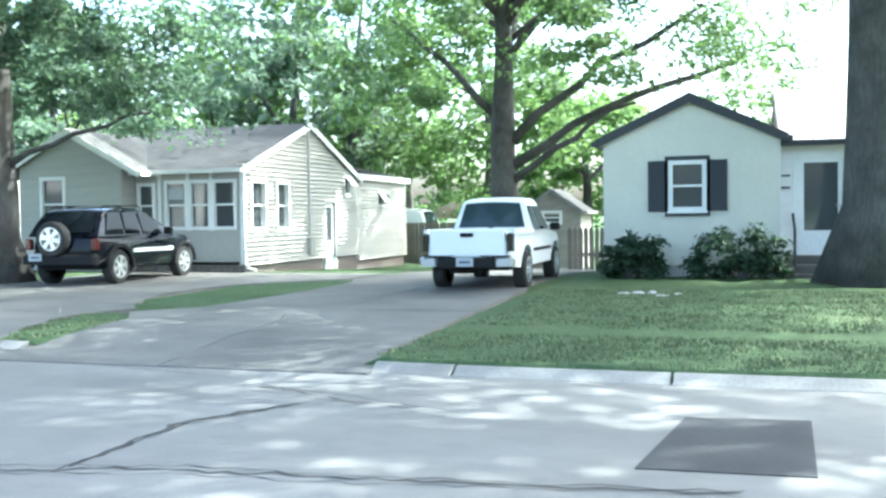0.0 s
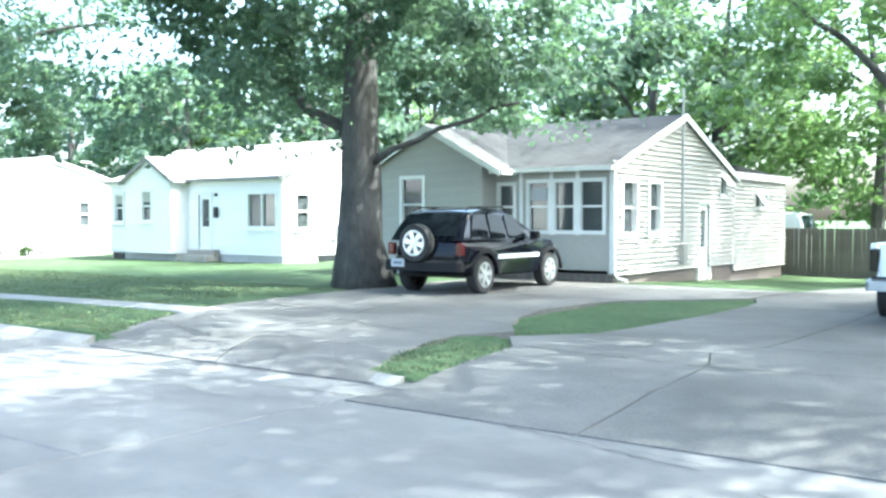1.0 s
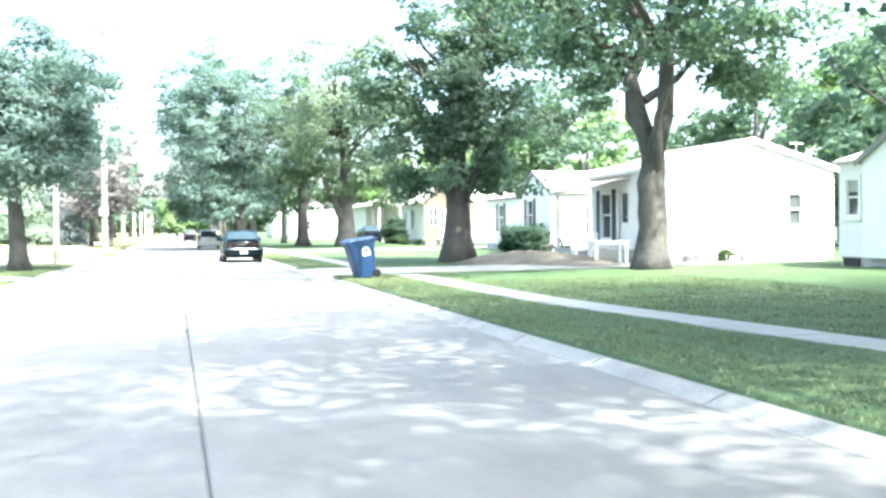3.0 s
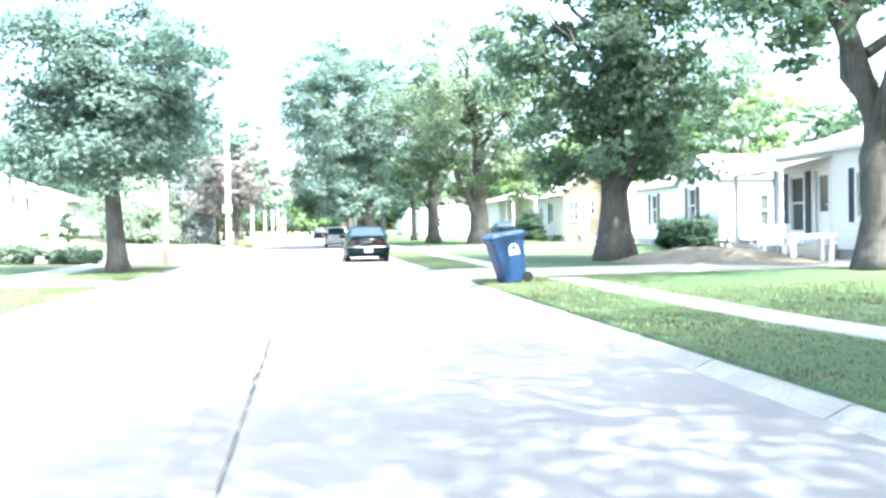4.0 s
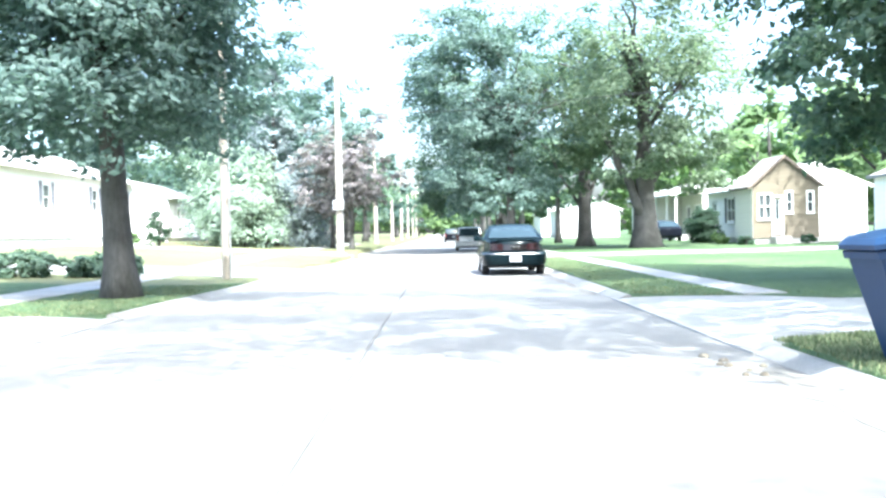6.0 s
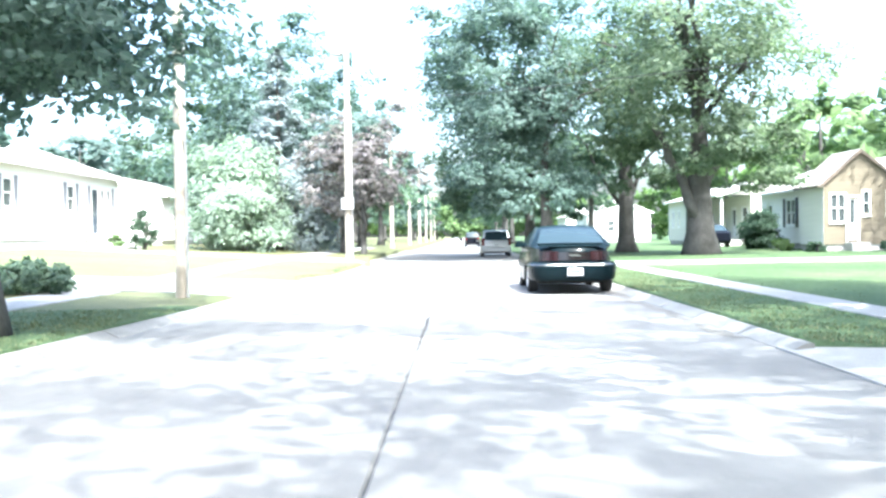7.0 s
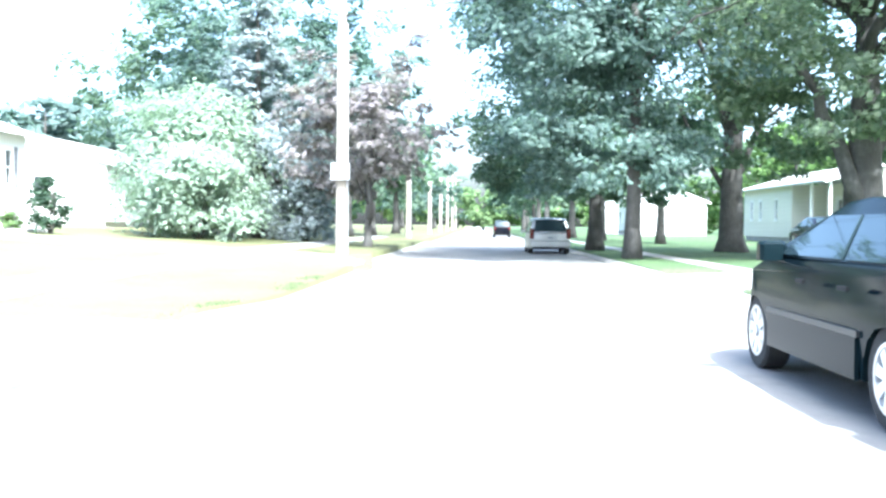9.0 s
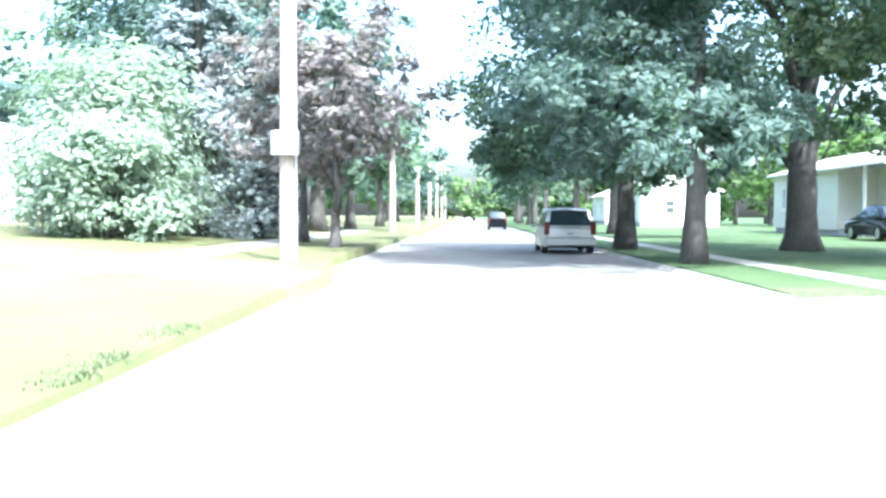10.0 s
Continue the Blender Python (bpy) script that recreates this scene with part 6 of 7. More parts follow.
side_glass(gl, half, yb_, yt_, [(0.98, 1.43, 1.8, 1.73), (1.81, 1.86, 2.38, 3.05)], 0.93, 1.285)
for wx in (0.98, 3.53):
    for s in (-1, 1):
        wheel(C, wx, s * (half - 0.13), 0.31, 0.2, s, 8)
bs = [i / 8 for i in range(-8, 9)]


def rear_band(s0, s1, z0, z1):
    """A strip that lies on the saloon's bowed tail."""
    rings = []
    for i in range(9):
        s = s0 + (s1 - s0) * i / 8
        base, yy = -0.2 * (0.55 - s * s) + 0.1 * abs(s) ** 7 - 0.014, s * half * 0.768
        xa, xb = base + 0.136 * (z0 - 0.62), base + 0.136 * (z1 - 0.62)
        rings.append([(xa, yy, z0), (xb, yy, z1), (xb + 0.08, yy * 0.97, z1), (xa + 0.08, yy * 0.97, z0)])
    return MB().loft(rings)



def bumper_band(prof, n=14):
    """A band that wraps the saloon's tail from wheel arch to wheel arch. prof: (how far it stands out, z)."""
    def plan(u):
        a = abs(u)
        return -0.15 + 0.72 * (max(0.0, a - 0.3) / 0.7) ** 2.5, math.copysign(half * (1 - (1 - a) ** 1.8), u)
    rings = []
    for i in range(-n, n + 1):
        u = i / n
        x, y = plan(u)
        (xa, ya), (xb, yb) = plan(max(-1, u - 0.02)), plan(min(1, u + 0.02))
        d = math.hypot(xb - xa, yb - ya)
        nx, ny = -(yb - ya) / d, (xb - xa) / d
        rings.append([(x + nx * o, y + ny * o, z) for o, z in prof])
    return MB().loft(rings)


part("bumper", bumper_band([(-0.05, 0.27), (-0.012, 0.32), (0.0, 0.42), (0.012, 0.5), (0.012, 0.56), (-0.015, 0.61), (-0.06, 0.635), (-0.16, 0.635), (-0.16, 0.27)]), M["paint_dark"], C, smooth=True, auto=True)
part("bumper_trim", bumper_band([(0.014, 0.576), (0.018, 0.583), (0.014, 0.591), (-0.02, 0.594), (-0.02, 0.576)]), M["chrome"], C, "pale bumper strip")
for s in (-1, 1):
    part("tail_lamp", rear_band(0.47 * s, 0.985 * s, 0.66, 0.85), M["lamp_dim"], C, "dark red tail lamp", smooth=True, auto=True)
    part("body_trim", MB().box(1.35, 3.15, s * half - 0.012, s * half + 0.012, 0.5, 0.54), M["clad"], C, "pale side moulding")
    part("lower_cladding", MB().box(1.38, 3.12, s * half - 0.02, s * half + 0.008, 0.24, 0.5), M["paint_dark"], C)
    part("door_handle", MB().box(1.55, 1.7, s * half * 0.99 - 0.012, s * half * 0.99 + 0.012, 0.76, 0.79).box(2.35, 2.5, s * half * 0.99 - 0.012, s * half * 0.99 + 0.012, 0.76, 0.79), M["black_plastic"], C)
    part("head_lamp", MB().cbox(4.1, 4.36, min(s * 0.3, s * half * 0.6), max(s * 0.3, s * half * 0.6), 0.56, 0.7, 0.02), M["lamp_clear"], C)
part("lamp_band", rear_band(-0.46, 0.46, 0.67, 0.83), M["lamp_smoke"], C, "dark reflector band", smooth=True, auto=True)
part("badge", MB().prism([(-0.12, 0.765), (-0.05, 0.79), (0.12, 0.79), (0.12, 0.765), (0.05, 0.745), (-0.12, 0.745)], 0.01, "x", -0.118), M["chrome"], C, "small silver badge")
part("lip", MB().cbox(0.0, 0.15, -half * 0.78, half * 0.78, 0.935, 0.958, 0.01), M["paint_dark"], C)
mirrors(C, 3.02, 0.9, half * 0.9, M["paint_dark"])
number_plate(C, 0.0, 0.45, -0.17)
part("exhaust", MB().tube([(-0.02, 0.5, 0.24), (0.5, 0.5, 0.26)], [0.025] * 2, 8), M["under"], C)

# silver van beyond it
C, half, yb_, yt_, gl = car("minivan", "small silver people carrier parked under the trees", pose(-78.2, 9.55, 0.0, 0, 0, 180) @ Matrix.Diagonal((0.86, 0.86, 0.78, 1)), 4.9, 1.9, 1.72, 1.0, 0.26, (1.0, 3.95), 0.33,
    ((0.03, 1.0), (0.28, 1.68), (2.9, 1.7), (4.0, 1.02)), ((0.0, 0.4), (-0.02, 0.55), (0.0, 0.98), (0.1, 1.02), (3.9, 1.03), (4.5, 0.92), (4.8, 0.75), (4.87, 0.5), (4.88, 0.32)), "paint_silver", kind="suv", bow=0.05)
side_glass(gl, half, yb_, yt_, [(0.3, 0.42, 1.35, 1.4), (1.48, 1.48, 2.3, 2.35), (2.43, 2.42, 2.95, 3.6)], 1.0, 1.7)
for wx in (1.0, 3.95):
    for s in (-1, 1):
        wheel(C, wx, s * (half - 0.13), 0.33, 0.21, s, 5)
part("bumper", MB().cbox(-0.1, 0.12, -half * 0.95, half * 0.95, 0.36, 0.66, 0.05), M["paint_silver"], C)
for s in (-1, 1):
    part("tail_lamp", MB().cbox(-0.03, 0.12, min(s * 0.72, s * half * 0.95), max(s * 0.72, s * half * 0.95), 0.75, 1.25, 0.02), M["lamp_red"], C)
mirrors(C, 3.3, 1.0, half, M["paint_silver"])
number_plate(C, 0.0, 0.8, -0.03)
# a far dark car
for fx, fp, lab in ((-128.0, "paint_black", "dark estate car far down the street"),):
    C, half, yb_, yt_, gl = car("estate_car", lab, pose(fx, 8.95, 0.0, 0, 0, 180) @ Matrix.Scale(0.88, 4), 4.6, 1.8, 1.65, 1.0, 0.26, (0.95, 3.6), 0.34,
        ((0.05, 1.0), (0.35, 1.6), (2.6, 1.62), (3.4, 1.0)), ((0.0, 0.4), (-0.02, 0.6), (0.0, 0.98), (0.1, 1.0), (3.4, 1.0), (4.3, 0.9), (4.55, 0.6), (4.58, 0.32)), fp, kind="suv")
    side_glass(gl, half, yb_, yt_, [(0.35, 0.5, 1.3, 1.35), (1.45, 1.45, 2.2, 2.25), (2.33, 2.32, 2.62, 3.0)], 1.0, 1.62)
    for wx in (0.95, 3.6):
        for s in (-1, 1):
            wheel(C, wx, s * (half - 0.13), 0.34, 0.21, s, 5)
    for s in (-1, 1):
        part("tail_lamp", MB().cbox(-0.03, 0.12, min(s * 0.65, s * half * 0.95), max(s * 0.65, s * half * 0.95), 0.75, 1.05, 0.02), M["lamp_red"], C)
    number_plate(C, 0.0, 0.7, -0.03)
# a dark car beside the mint house
C, half, yb_, yt_, gl = car("sedan_car", "dark saloon parked beside the mint house", pose(-86.5, 23.4, 0.2, 0, 0, 180), 4.6, 1.75, 1.38, 0.93, 0.24, (0.95, 3.6), 0.31,
    ((0.6, 0.93), (1.35, 1.34), (2.5, 1.35), (3.45, 0.93)), ((0.0, 0.36), (-0.02, 0.5), (0.04, 0.88), (0.12, 0.94), (3.45, 0.93), (4.2, 0.8), (4.55, 0.55), (4.58, 0.3)), "paint_black")
side_glass(gl, half, yb_, yt_, [(0.95, 1.42, 1.8, 1.7), (1.8, 1.85, 2.43, 3.1)], 0.93, 1.345)
for wx in (0.95, 3.6):
    for s in (-1, 1):
        wheel(C, wx, s * (half - 0.13), 0.31, 0.2, s, 5)

# black four-by-four with a spare wheel on its tail
SUV = pose(-8.96, 18.02, 0.165, 0, 0, 92.5)
SUV_W = (0.74, 3.38)
C, half, yb_, yt_, gl = car("suv_car", "black four-by-four with a spare wheel on its tail", SUV, 4.1, 1.82, 1.7, 1.02, 0.36, SUV_W, 0.365,
    ((0.02, 1.02), (0.44, 1.53), (1.8, 1.58), (2.98, 1.04)), ((0.02, 0.45), (-0.02, 0.6), (0.0, 0.9), (0.05, 1.0), (0.14, 1.04), (2.95, 1.04), (3.6, 1.0), (3.92, 0.92), (4.03, 0.7), (4.06, 0.45)), "paint_black", kind="suv", bow=0.09, nose=0.26, tail=0.06, pane="dark_glass")
side_glass(gl, half, yb_, yt_, [(0.32, 0.52, 0.95, 0.98), (1.06, 1.04, 1.55, 1.62), (1.72, 1.66, 1.98, 2.55)], 1.02, 1.6)
for wx in SUV_W:
    for s in (-1, 1):
        wheel(C, wx, s * (half - 0.12), 0.365, 0.23, s, 6)
part("bumper", MB().cbox(-0.14, 0.1, -half * 0.96, half * 0.96, 0.45, 0.66, 0.05), M["black_plastic"], C)
part("front_bumper", MB().cbox(3.92, 4.13, -half * 0.7, half * 0.7, 0.45, 0.7, 0.05), M["black_plastic"], C)
for s in (-1, 1):
    part("tail_lamp", MB().cbox(-0.03, 0.1, min(s * 0.72, s * half * 0.95), max(s * 0.72, s * half * 0.95), 0.75, 0.98, 0.02), M["lamp_red"], C)
    part("roof_rail", MB().tube([(0.5, s * 0.62, 1.6), (0.6, s * 0.62, 1.66), (1.85, s * 0.62, 1.675), (1.98, s * 0.62, 1.61)], [0.016] * 4, 6), M["black_plastic"], C)
    part("side_moulding", MB().cbox(1.2, 2.85, min(s * half - s * 0.01, s * half + s * 0.02), max(s * half - s * 0.01, s * half + s * 0.025), 0.66, 0.74, 0.005), M["lamp_clear"], C, "silver side strip")
    for wx in SUV_W:
        fl = MB()
        q = [(wx + r * math.cos(math.pi * k / 10), 0.36 + r * math.sin(math.pi * k / 10)) for r, rng in ((0.43, range(11)), (0.5, range(10, -1, -1))) for k in rng]
        fl.prism(q, 0.05 * s, "y", s * half - 0.015 * s)
        part("arch_flare", fl, M["black_plastic"], C)
    part("head_lamp", MB().disc((s * 0.55, 0.82), 0.11, 3.9, 4.02, 16, "x"), M["lamp_clear"], C)
part("grille", MB().box(3.98, 4.06, -0.38, 0.38, 0.7, 0.88), M["black_plastic"], C)
mirrors(C, 2.5, 1.04, half, M["black_plastic"])
number_plate(C, 0.52, 0.6, -0.15)
sp = MB()
n = 24
prof = [(-0.02, 0.23), (-0.02, 0.345), (-0.06, 0.365), (-0.18, 0.365), (-0.22, 0.345), (-0.22, 0.24)]
sp.loft([[(a, 0.1 + q * math.cos(2 * math.pi * i / n), 0.98 + q * math.sin(2 * math.pi * i / n)) for i in range(n)] for a, q in prof], False)
st = part("spare_wheel", sp, M["rubber"], C, "spare wheel on the tailgate", smooth=True, auto=True)
rm = MB()
rm.loft([[(a, 0.1 + q * math.cos(2 * math.pi * i / n), 0.98 + q * math.sin(2 * math.pi * i / n)) for i in range(n)] for a, q in ((-0.225, 0.245), (-0.225, 0.215), (-0.17, 0.2))], False)
for k in range(6):
    a = 2 * math.pi * k / 6 + 0.2
    ca, sa = math.cos(a), math.sin(a)
    q = []
    for rr, hw in ((0.03, 0.035), (0.22, 0.055)):
        for s in (-1, 1):
            q.append((0.1 + rr * ca - s * hw * sa, 0.98 + rr * sa + s * hw * ca))
    rm.add([(-0.22, a2, b2) for a2, b2 in q] + [(-0.17, a2, b2) for a2, b2 in q], [(0, 1, 3, 2), (4, 6, 7, 5), (0, 2, 6, 4), (1, 5, 7, 3), (0, 4, 5, 1), (2, 3, 7, 6)])
rm.disc((0.1, 0.98), 0.05, -0.235, -0.2, 14, "x")
part("rim", rm, M["alloy"], st, "silver six-spoke rim")
part("brake_disc", MB().disc((0.1, 0.98), 0.23, -0.15, -0.14, 20, "x"), M["under"], st)

# white van that shows above the board fence
C, half, yb_, yt_, gl = car("van", "white van parked beyond the board fence", pose(-8.2, 41.0, -0.45, 0, 0, 180) @ Matrix.Scale(1.28, 4), 4.2, 1.7, 1.75, 1.05, 0.28, (0.85, 3.35), 0.33,
    ((0.04, 1.05), (0.26, 1.72), (2.9, 1.74), (3.6, 1.07)), ((0.0, 0.4), (-0.02, 0.55), (0.0, 1.0), (0.1, 1.07), (3.55, 1.07), (3.95, 0.95), (4.12, 0.75), (4.17, 0.5), (4.18, 0.34)), "paint_white", kind="suv", bow=0.06, nose=0.2)
side_glass(gl, half, yb_, yt_, [(2.75, 2.73, 2.87, 3.28)], 1.05, 1.74)
for wx in (0.85, 3.35):
    for s in (-1, 1):
        wheel(C, wx, s * (half - 0.13), 0.33, 0.21, s, 5)

# white pickup
TR = pose(-0.1, 17.75, 0.14, 0, 0, 90.5)
C, half, yb_, yt_, gl = car("pickup_truck", "white crew pickup seen from behind on the driveway", TR, 4.9, 1.74, 1.66, 1.04, 0.42, (1.05, 3.9), 0.36,
    ((1.75, 1.05), (1.92, 1.62), (3.05, 1.64), (3.75, 1.06)), ((0.0, 0.5), (-0.01, 0.62), (0.0, 1.1), (0.06, 1.12), (0.1, 1.06), (3.7, 1.06), (4.6, 1.0), (4.8, 0.85), (4.86, 0.6), (4.86, 0.45)), "paint_white", bow=0.02)
side_glass(gl, half, yb_, yt_, [(1.95, 2.02, 2.4, 2.45), (2.55, 2.52, 3.05, 3.5)], 1.05, 1.63)
for s in (-1, 1):
    part("bed_rail", MB().box(0.08, 1.72, min(s * (half - 0.1), s * (half - 0.03)), max(s * (half - 0.1), s * (half - 0.03)), 1.02, 1.12), M["paint_white"], C)
part("tailgate", MB().cbox(-0.045, 0.03, -half * 0.8, half * 0.8, 0.66, 1.12, 0.02), M["paint_white"], C, "white tailgate")
part("tailgate_handle", MB().cbox(-0.07, -0.04, -0.12, 0.12, 0.99, 1.06, 0.008), M["black_plastic"], C)
part("bumper", MB().cbox(-0.18, 0.04, -half * 0.6, half * 0.6, 0.45, 0.63, 0.03), M["black_plastic"], C, "dark rear bumper step")
for s in (-1, 1):
    part("bumper_end", MB().cbox(-0.17, 0.08, min(s * half * 0.6, s * half * 0.985), max(s * half * 0.6, s * half * 0.985), 0.47, 0.645, 0.045), M["paint_silver"], C, "pale bumper end")
    part("bumper_pad", MB().cbox(-0.165, 0.04, min(s * half * 0.3, s * half * 0.9), max(s * half * 0.3, s * half * 0.9), 0.645, 0.66, 0.006), M["black_plastic"], C)
for s in (-1, 1):
    part("tail_lamp", MB().cbox(-0.05, 0.14, min(s * half * 0.83, s * half * 0.95), max(s * half * 0.83, s * half * 0.95), 0.73, 1.05, 0.02), M["lamp_smoke"], C, "tall dark tail lamp")
    part("side_moulding", MB().box(1.6, 3.35, s * half - 0.01, s * half + 0.012, 0.68, 0.74), M["black_plastic"], C)
for wx in (1.05, 3.9):
    for s in (-1, 1):
        wheel(C, wx, s * (half - 0.1), 0.36, 0.24, s, 5)
mirrors(C, 3.3, 1.06, half, M["black_plastic"])
number_plate(C, 0.0, 0.55, -0.205)
part("brake_lamp", MB().box(1.9, 1.93, -0.12, 0.12, 1.625, 1.65), M["lamp_red"], C)
part("spare_tyre", MB().disc((0.9, 0.3), 0.28, 0.3, 0.48, 16, "z"), M["rubber"], C)


# ---------------- bin, poles, wires, fence, shed, furniture ----------------
def wheelie_bin(m):
    B = thing("wheelie_bin", "blue wheeled recycling bin with a white print, leaning on the verge", "bin", m)
    body = MB()
    rings = []
    for z, w, d in ((0.06, 0.46, 0.5), (0.2, 0.48, 0.54), (0.7, 0.56, 0.66), (0.93, 0.6, 0.72), (0.93, 0.64, 0.77), (0.99, 0.645, 0.775)):
        c = 0.06
        rings.append([(x, y, z) for x, y in ((-d / 2 + c, -w / 2), (d / 2 - c, -w / 2), (d / 2, -w / 2 + c), (d / 2, w / 2 - c), (d / 2 - c, w / 2), (-d / 2 + c, w / 2), (-d / 2, w / 2 - c), (-d / 2, -w / 2 + c))])
    part("body", body.loft(rings), M["bin_blue"], B)
    lid = MB()
    rings = []
    for z, w, d in ((0.99, 0.68, 0.82), (1.03, 0.68, 0.82), (1.075, 0.6, 0.72), (1.09, 0.4, 0.5)):
        c = 0.07
        rings.append([(x, y, z + 0.02 * (x > 0)) for x, y in ((-d / 2 + c, -w / 2), (d / 2 - c, -w / 2), (d / 2, -w / 2 + c), (d / 2, w / 2 - c), (d / 2 - c, w / 2), (-d / 2 + c, w / 2), (-d / 2, w / 2 - c), (-d / 2, -w / 2 + c))])
    part("lid", lid.loft(rings), M["bin_blue"], B, "slightly domed blue lid")
    part("handle", MB().tube([(-0.36, -0.25, 0.97), (-0.46, -0.25, 1.0), (-0.46, 0.25, 1.0), (-0.36, 0.25, 0.97)], [0.018] * 4, 8), M["bin_blue"], B)
    for s in (-1, 1):
        w = part("wheel", MB().disc((-0.26, 0.11), 0.105, min(s * 0.23, s * 0.29), max(s * 0.23, s * 0.29), 18), M["black_plastic"], B)
        part("hub", MB().disc((-0.26, 0.11), 0.045, min(s * 0.285, s * 0.3), max(s * 0.285, s * 0.3), 12), M["black_plastic"], w)
    part("axle", MB().tube([(-0.26, -0.25, 0.11), (-0.26, 0.25, 0.11)], [0.015] * 2, 6), M["steel"], B)
    # white print on the front face: an arch and bars
    pr = MB()
    q = [(0.12 * math.cos(math.pi * k / 8) , 0.74 + 0.1 * math.sin(math.pi * k / 8)) for k in range(9)] + [(0.085 * math.cos(math.pi * k / 8), 0.74 + 0.07 * math.sin(math.pi * k / 8)) for k in range(8, -1, -1)]
    return B, pr, q


BINX, BINY = -28.2, 11.36
B, pr, q = wheelie_bin(pose(BINX, BINY, gz(BINX, BINY) - 0.0, 0, 11, -84) @ Matrix.Scale(0.89, 4))
for x0, x1, z0, z1 in ((-0.2, 0.06, 0.7, 0.714), (-0.19, 0.04, 0.66, 0.675), (-0.2, 0.05, 0.62, 0.634)):
    pr.prism([(x0, z0), (x1, z0), (x1 - 0.01, z1), (x0 + 0.01, z1)], 0.012, "y", 0.276)
pr.prism([(a * 0.8 - 0.07, b) for a, b in q], 0.012, "y", 0.286)
part("print", pr, M["bin_mark"], B, "white emblem and bars of print")


def utility_pole(x, y, h, r, label, arm=True, box=False, group="", z0=None):
    z0 = gz(x, y) - 0.05 if z0 is None else z0
    P = thing("utility_pole", label, "pole", pose(x, y, z0), group)
    part("shaft", MB().tube([(0, 0, 0), (0, 0, h * 0.5), (0, 0, h)], [r, r * 0.85, r * 0.68], 12), M["pole_wood"], P, smooth=True, auto=True)
    if arm:
        a = part("cross_arm", MB().box(-0.05, 0.05, -1.1, 1.1, h - 0.55, h - 0.43), M["pole_wood"], P)
        for yy in (-1.0, -0.5, 0.5, 1.0):
            part("insulator", MB().tube([(0, yy, h - 0.43), (0, yy, h - 0.3), (0, yy, h - 0.24)], [0.03, 0.05, 0.03], 8), M["trim"], a)
    if box:
        part("meter_box", MB().cbox(0.1, 0.3, -0.26, 0.26, 2.05, 2.5, 0.02), M["steel"], P, "pale metal box strapped to the pole")
        can = part("transformer", MB().tube([(0.0, -0.36, h - 2.1), (0.0, -0.36, h - 2.06), (0.0, -0.36, h - 1.3), (0.0, -0.36, h - 1.22)], [0.19, 0.22, 0.22, 0.12], 14), M["steel"], P, "grey transformer can", smooth=True, auto=True)
        part("bracket", MB().box(-0.04, 0.04, -0.2, -0.08, h - 1.85, h - 1.77).box(-0.04, 0.04, -0.2, -0.08, h - 1.5, h - 1.42), M["steel"], can)
        part("bushing", MB().tube([(0.08, -0.36, h - 1.24), (0.08, -0.36, h - 1.02)], [0.035, 0.02], 8).tube([(-0.08, -0.36, h - 1.24), (-0.08, -0.36, h - 1.02)], [0.035, 0.02], 8), M["trim"], can)
    part("conduit", MB().tube([(0.0, r + 0.02, 0), (0.0, r * 0.8 + 0.02, h * 0.6)], [0.03] * 2, 6), M["steel"], P)
    return P, z0


P1, pz1 = utility_pole(-43.9, 2.88, 9.0, 0.095, "slim pale wooden pole on the verge", arm=False)
P2, pz2 = utility_pole(-67.4, 3.05, 10.5, 0.155, "tall pale wooden utility pole with a metal box", box=True)
pl = [(-67.4, 3.05, pz2 + 10.0)]
for i, px in enumerate((-98.8, -124, -148, -172, -196, -220)):
    P, pz = utility_pole(px, 2.6, 9.5, 0.16, "wooden utility pole far along the street", group="far poles")
    pl.append((px, 2.6, pz + 9.0))
wires = thing("overhead_wires", "thin black overhead wires between the poles", "wires")
for dy in (-1.0, -0.5, 0.5, 1.0):
    m = MB()
    start = [(0.0, 3.4, 10.4)] + pl
    for (xa, ya, za), (xb, yb, zb) in zip(start, start[1:]):
        pts = []
        for k in range(11):
            t = k / 10
            pts.append((xa + (xb - xa) * t, ya + dy + (yb - ya) * t, za + (zb - za) * t - 0.25 - 3.0 * t * (1 - t) * abs(xb - xa) / 90))
        m.tube(pts, [0.011] * 11, 4)
    part("wire", m, M["wire"], wires)
m = MB()
m.tube([(-67.4, 3.05, 6.5 + pz2), (-62, 9, 6.2), (-55.5, 16.5, 6.0), (-49.8, 23.0, 4.6)], [0.012] * 4, 4)
part("service_wire", m, M["wire"], wires)

# board fence and shed beyond the pickup
F = thing("fence", "weathered grey board fence beyond the driveway", "fence")
rf = random.Random(8)
x = -8.6
while x < -4.2:
    w = rf.uniform(0.13, 0.15)
    part("plank", MB().prism([(0, 0), (w, 0), (w, 1.76), (w * 0.85, 1.8), (w * 0.15, 1.8), (0, 1.76)], 0.02, "y", 0), M["wood_fence"], F, m=pose(x, 37.0 + rf.uniform(-0.01, 0.01), -0.5, 0, rf.uniform(-0.6, 0.6), 0))
    x += w + 0.004
part("rail", MB().box(-8.6, -4.2, 37.03, 37.09, -0.2, -0.1), M["wood_fence"], F)
F = thing("fence", "weathered pale picket fence beside the shed", "fence")
y = 0.0
while y < 1.9:
    part("plank", MB().prism([(0, 0), (0.14, 0), (0.14, 1.35), (0.07, 1.46), (0, 1.35)], 0.02, "y", 0), M["wood_fence"], F, m=pose(-0.75 + y, 31.5 + rf.uniform(-0.02, 0.02), -0.32))
    y += 0.17
part("rail", MB().box(-0.75, 1.2, 31.53, 31.58, 0.2, 0.3), M["wood_fence"], F)
S = thing("shed", "small grey garden shed with a gable and louvred window", "shed")
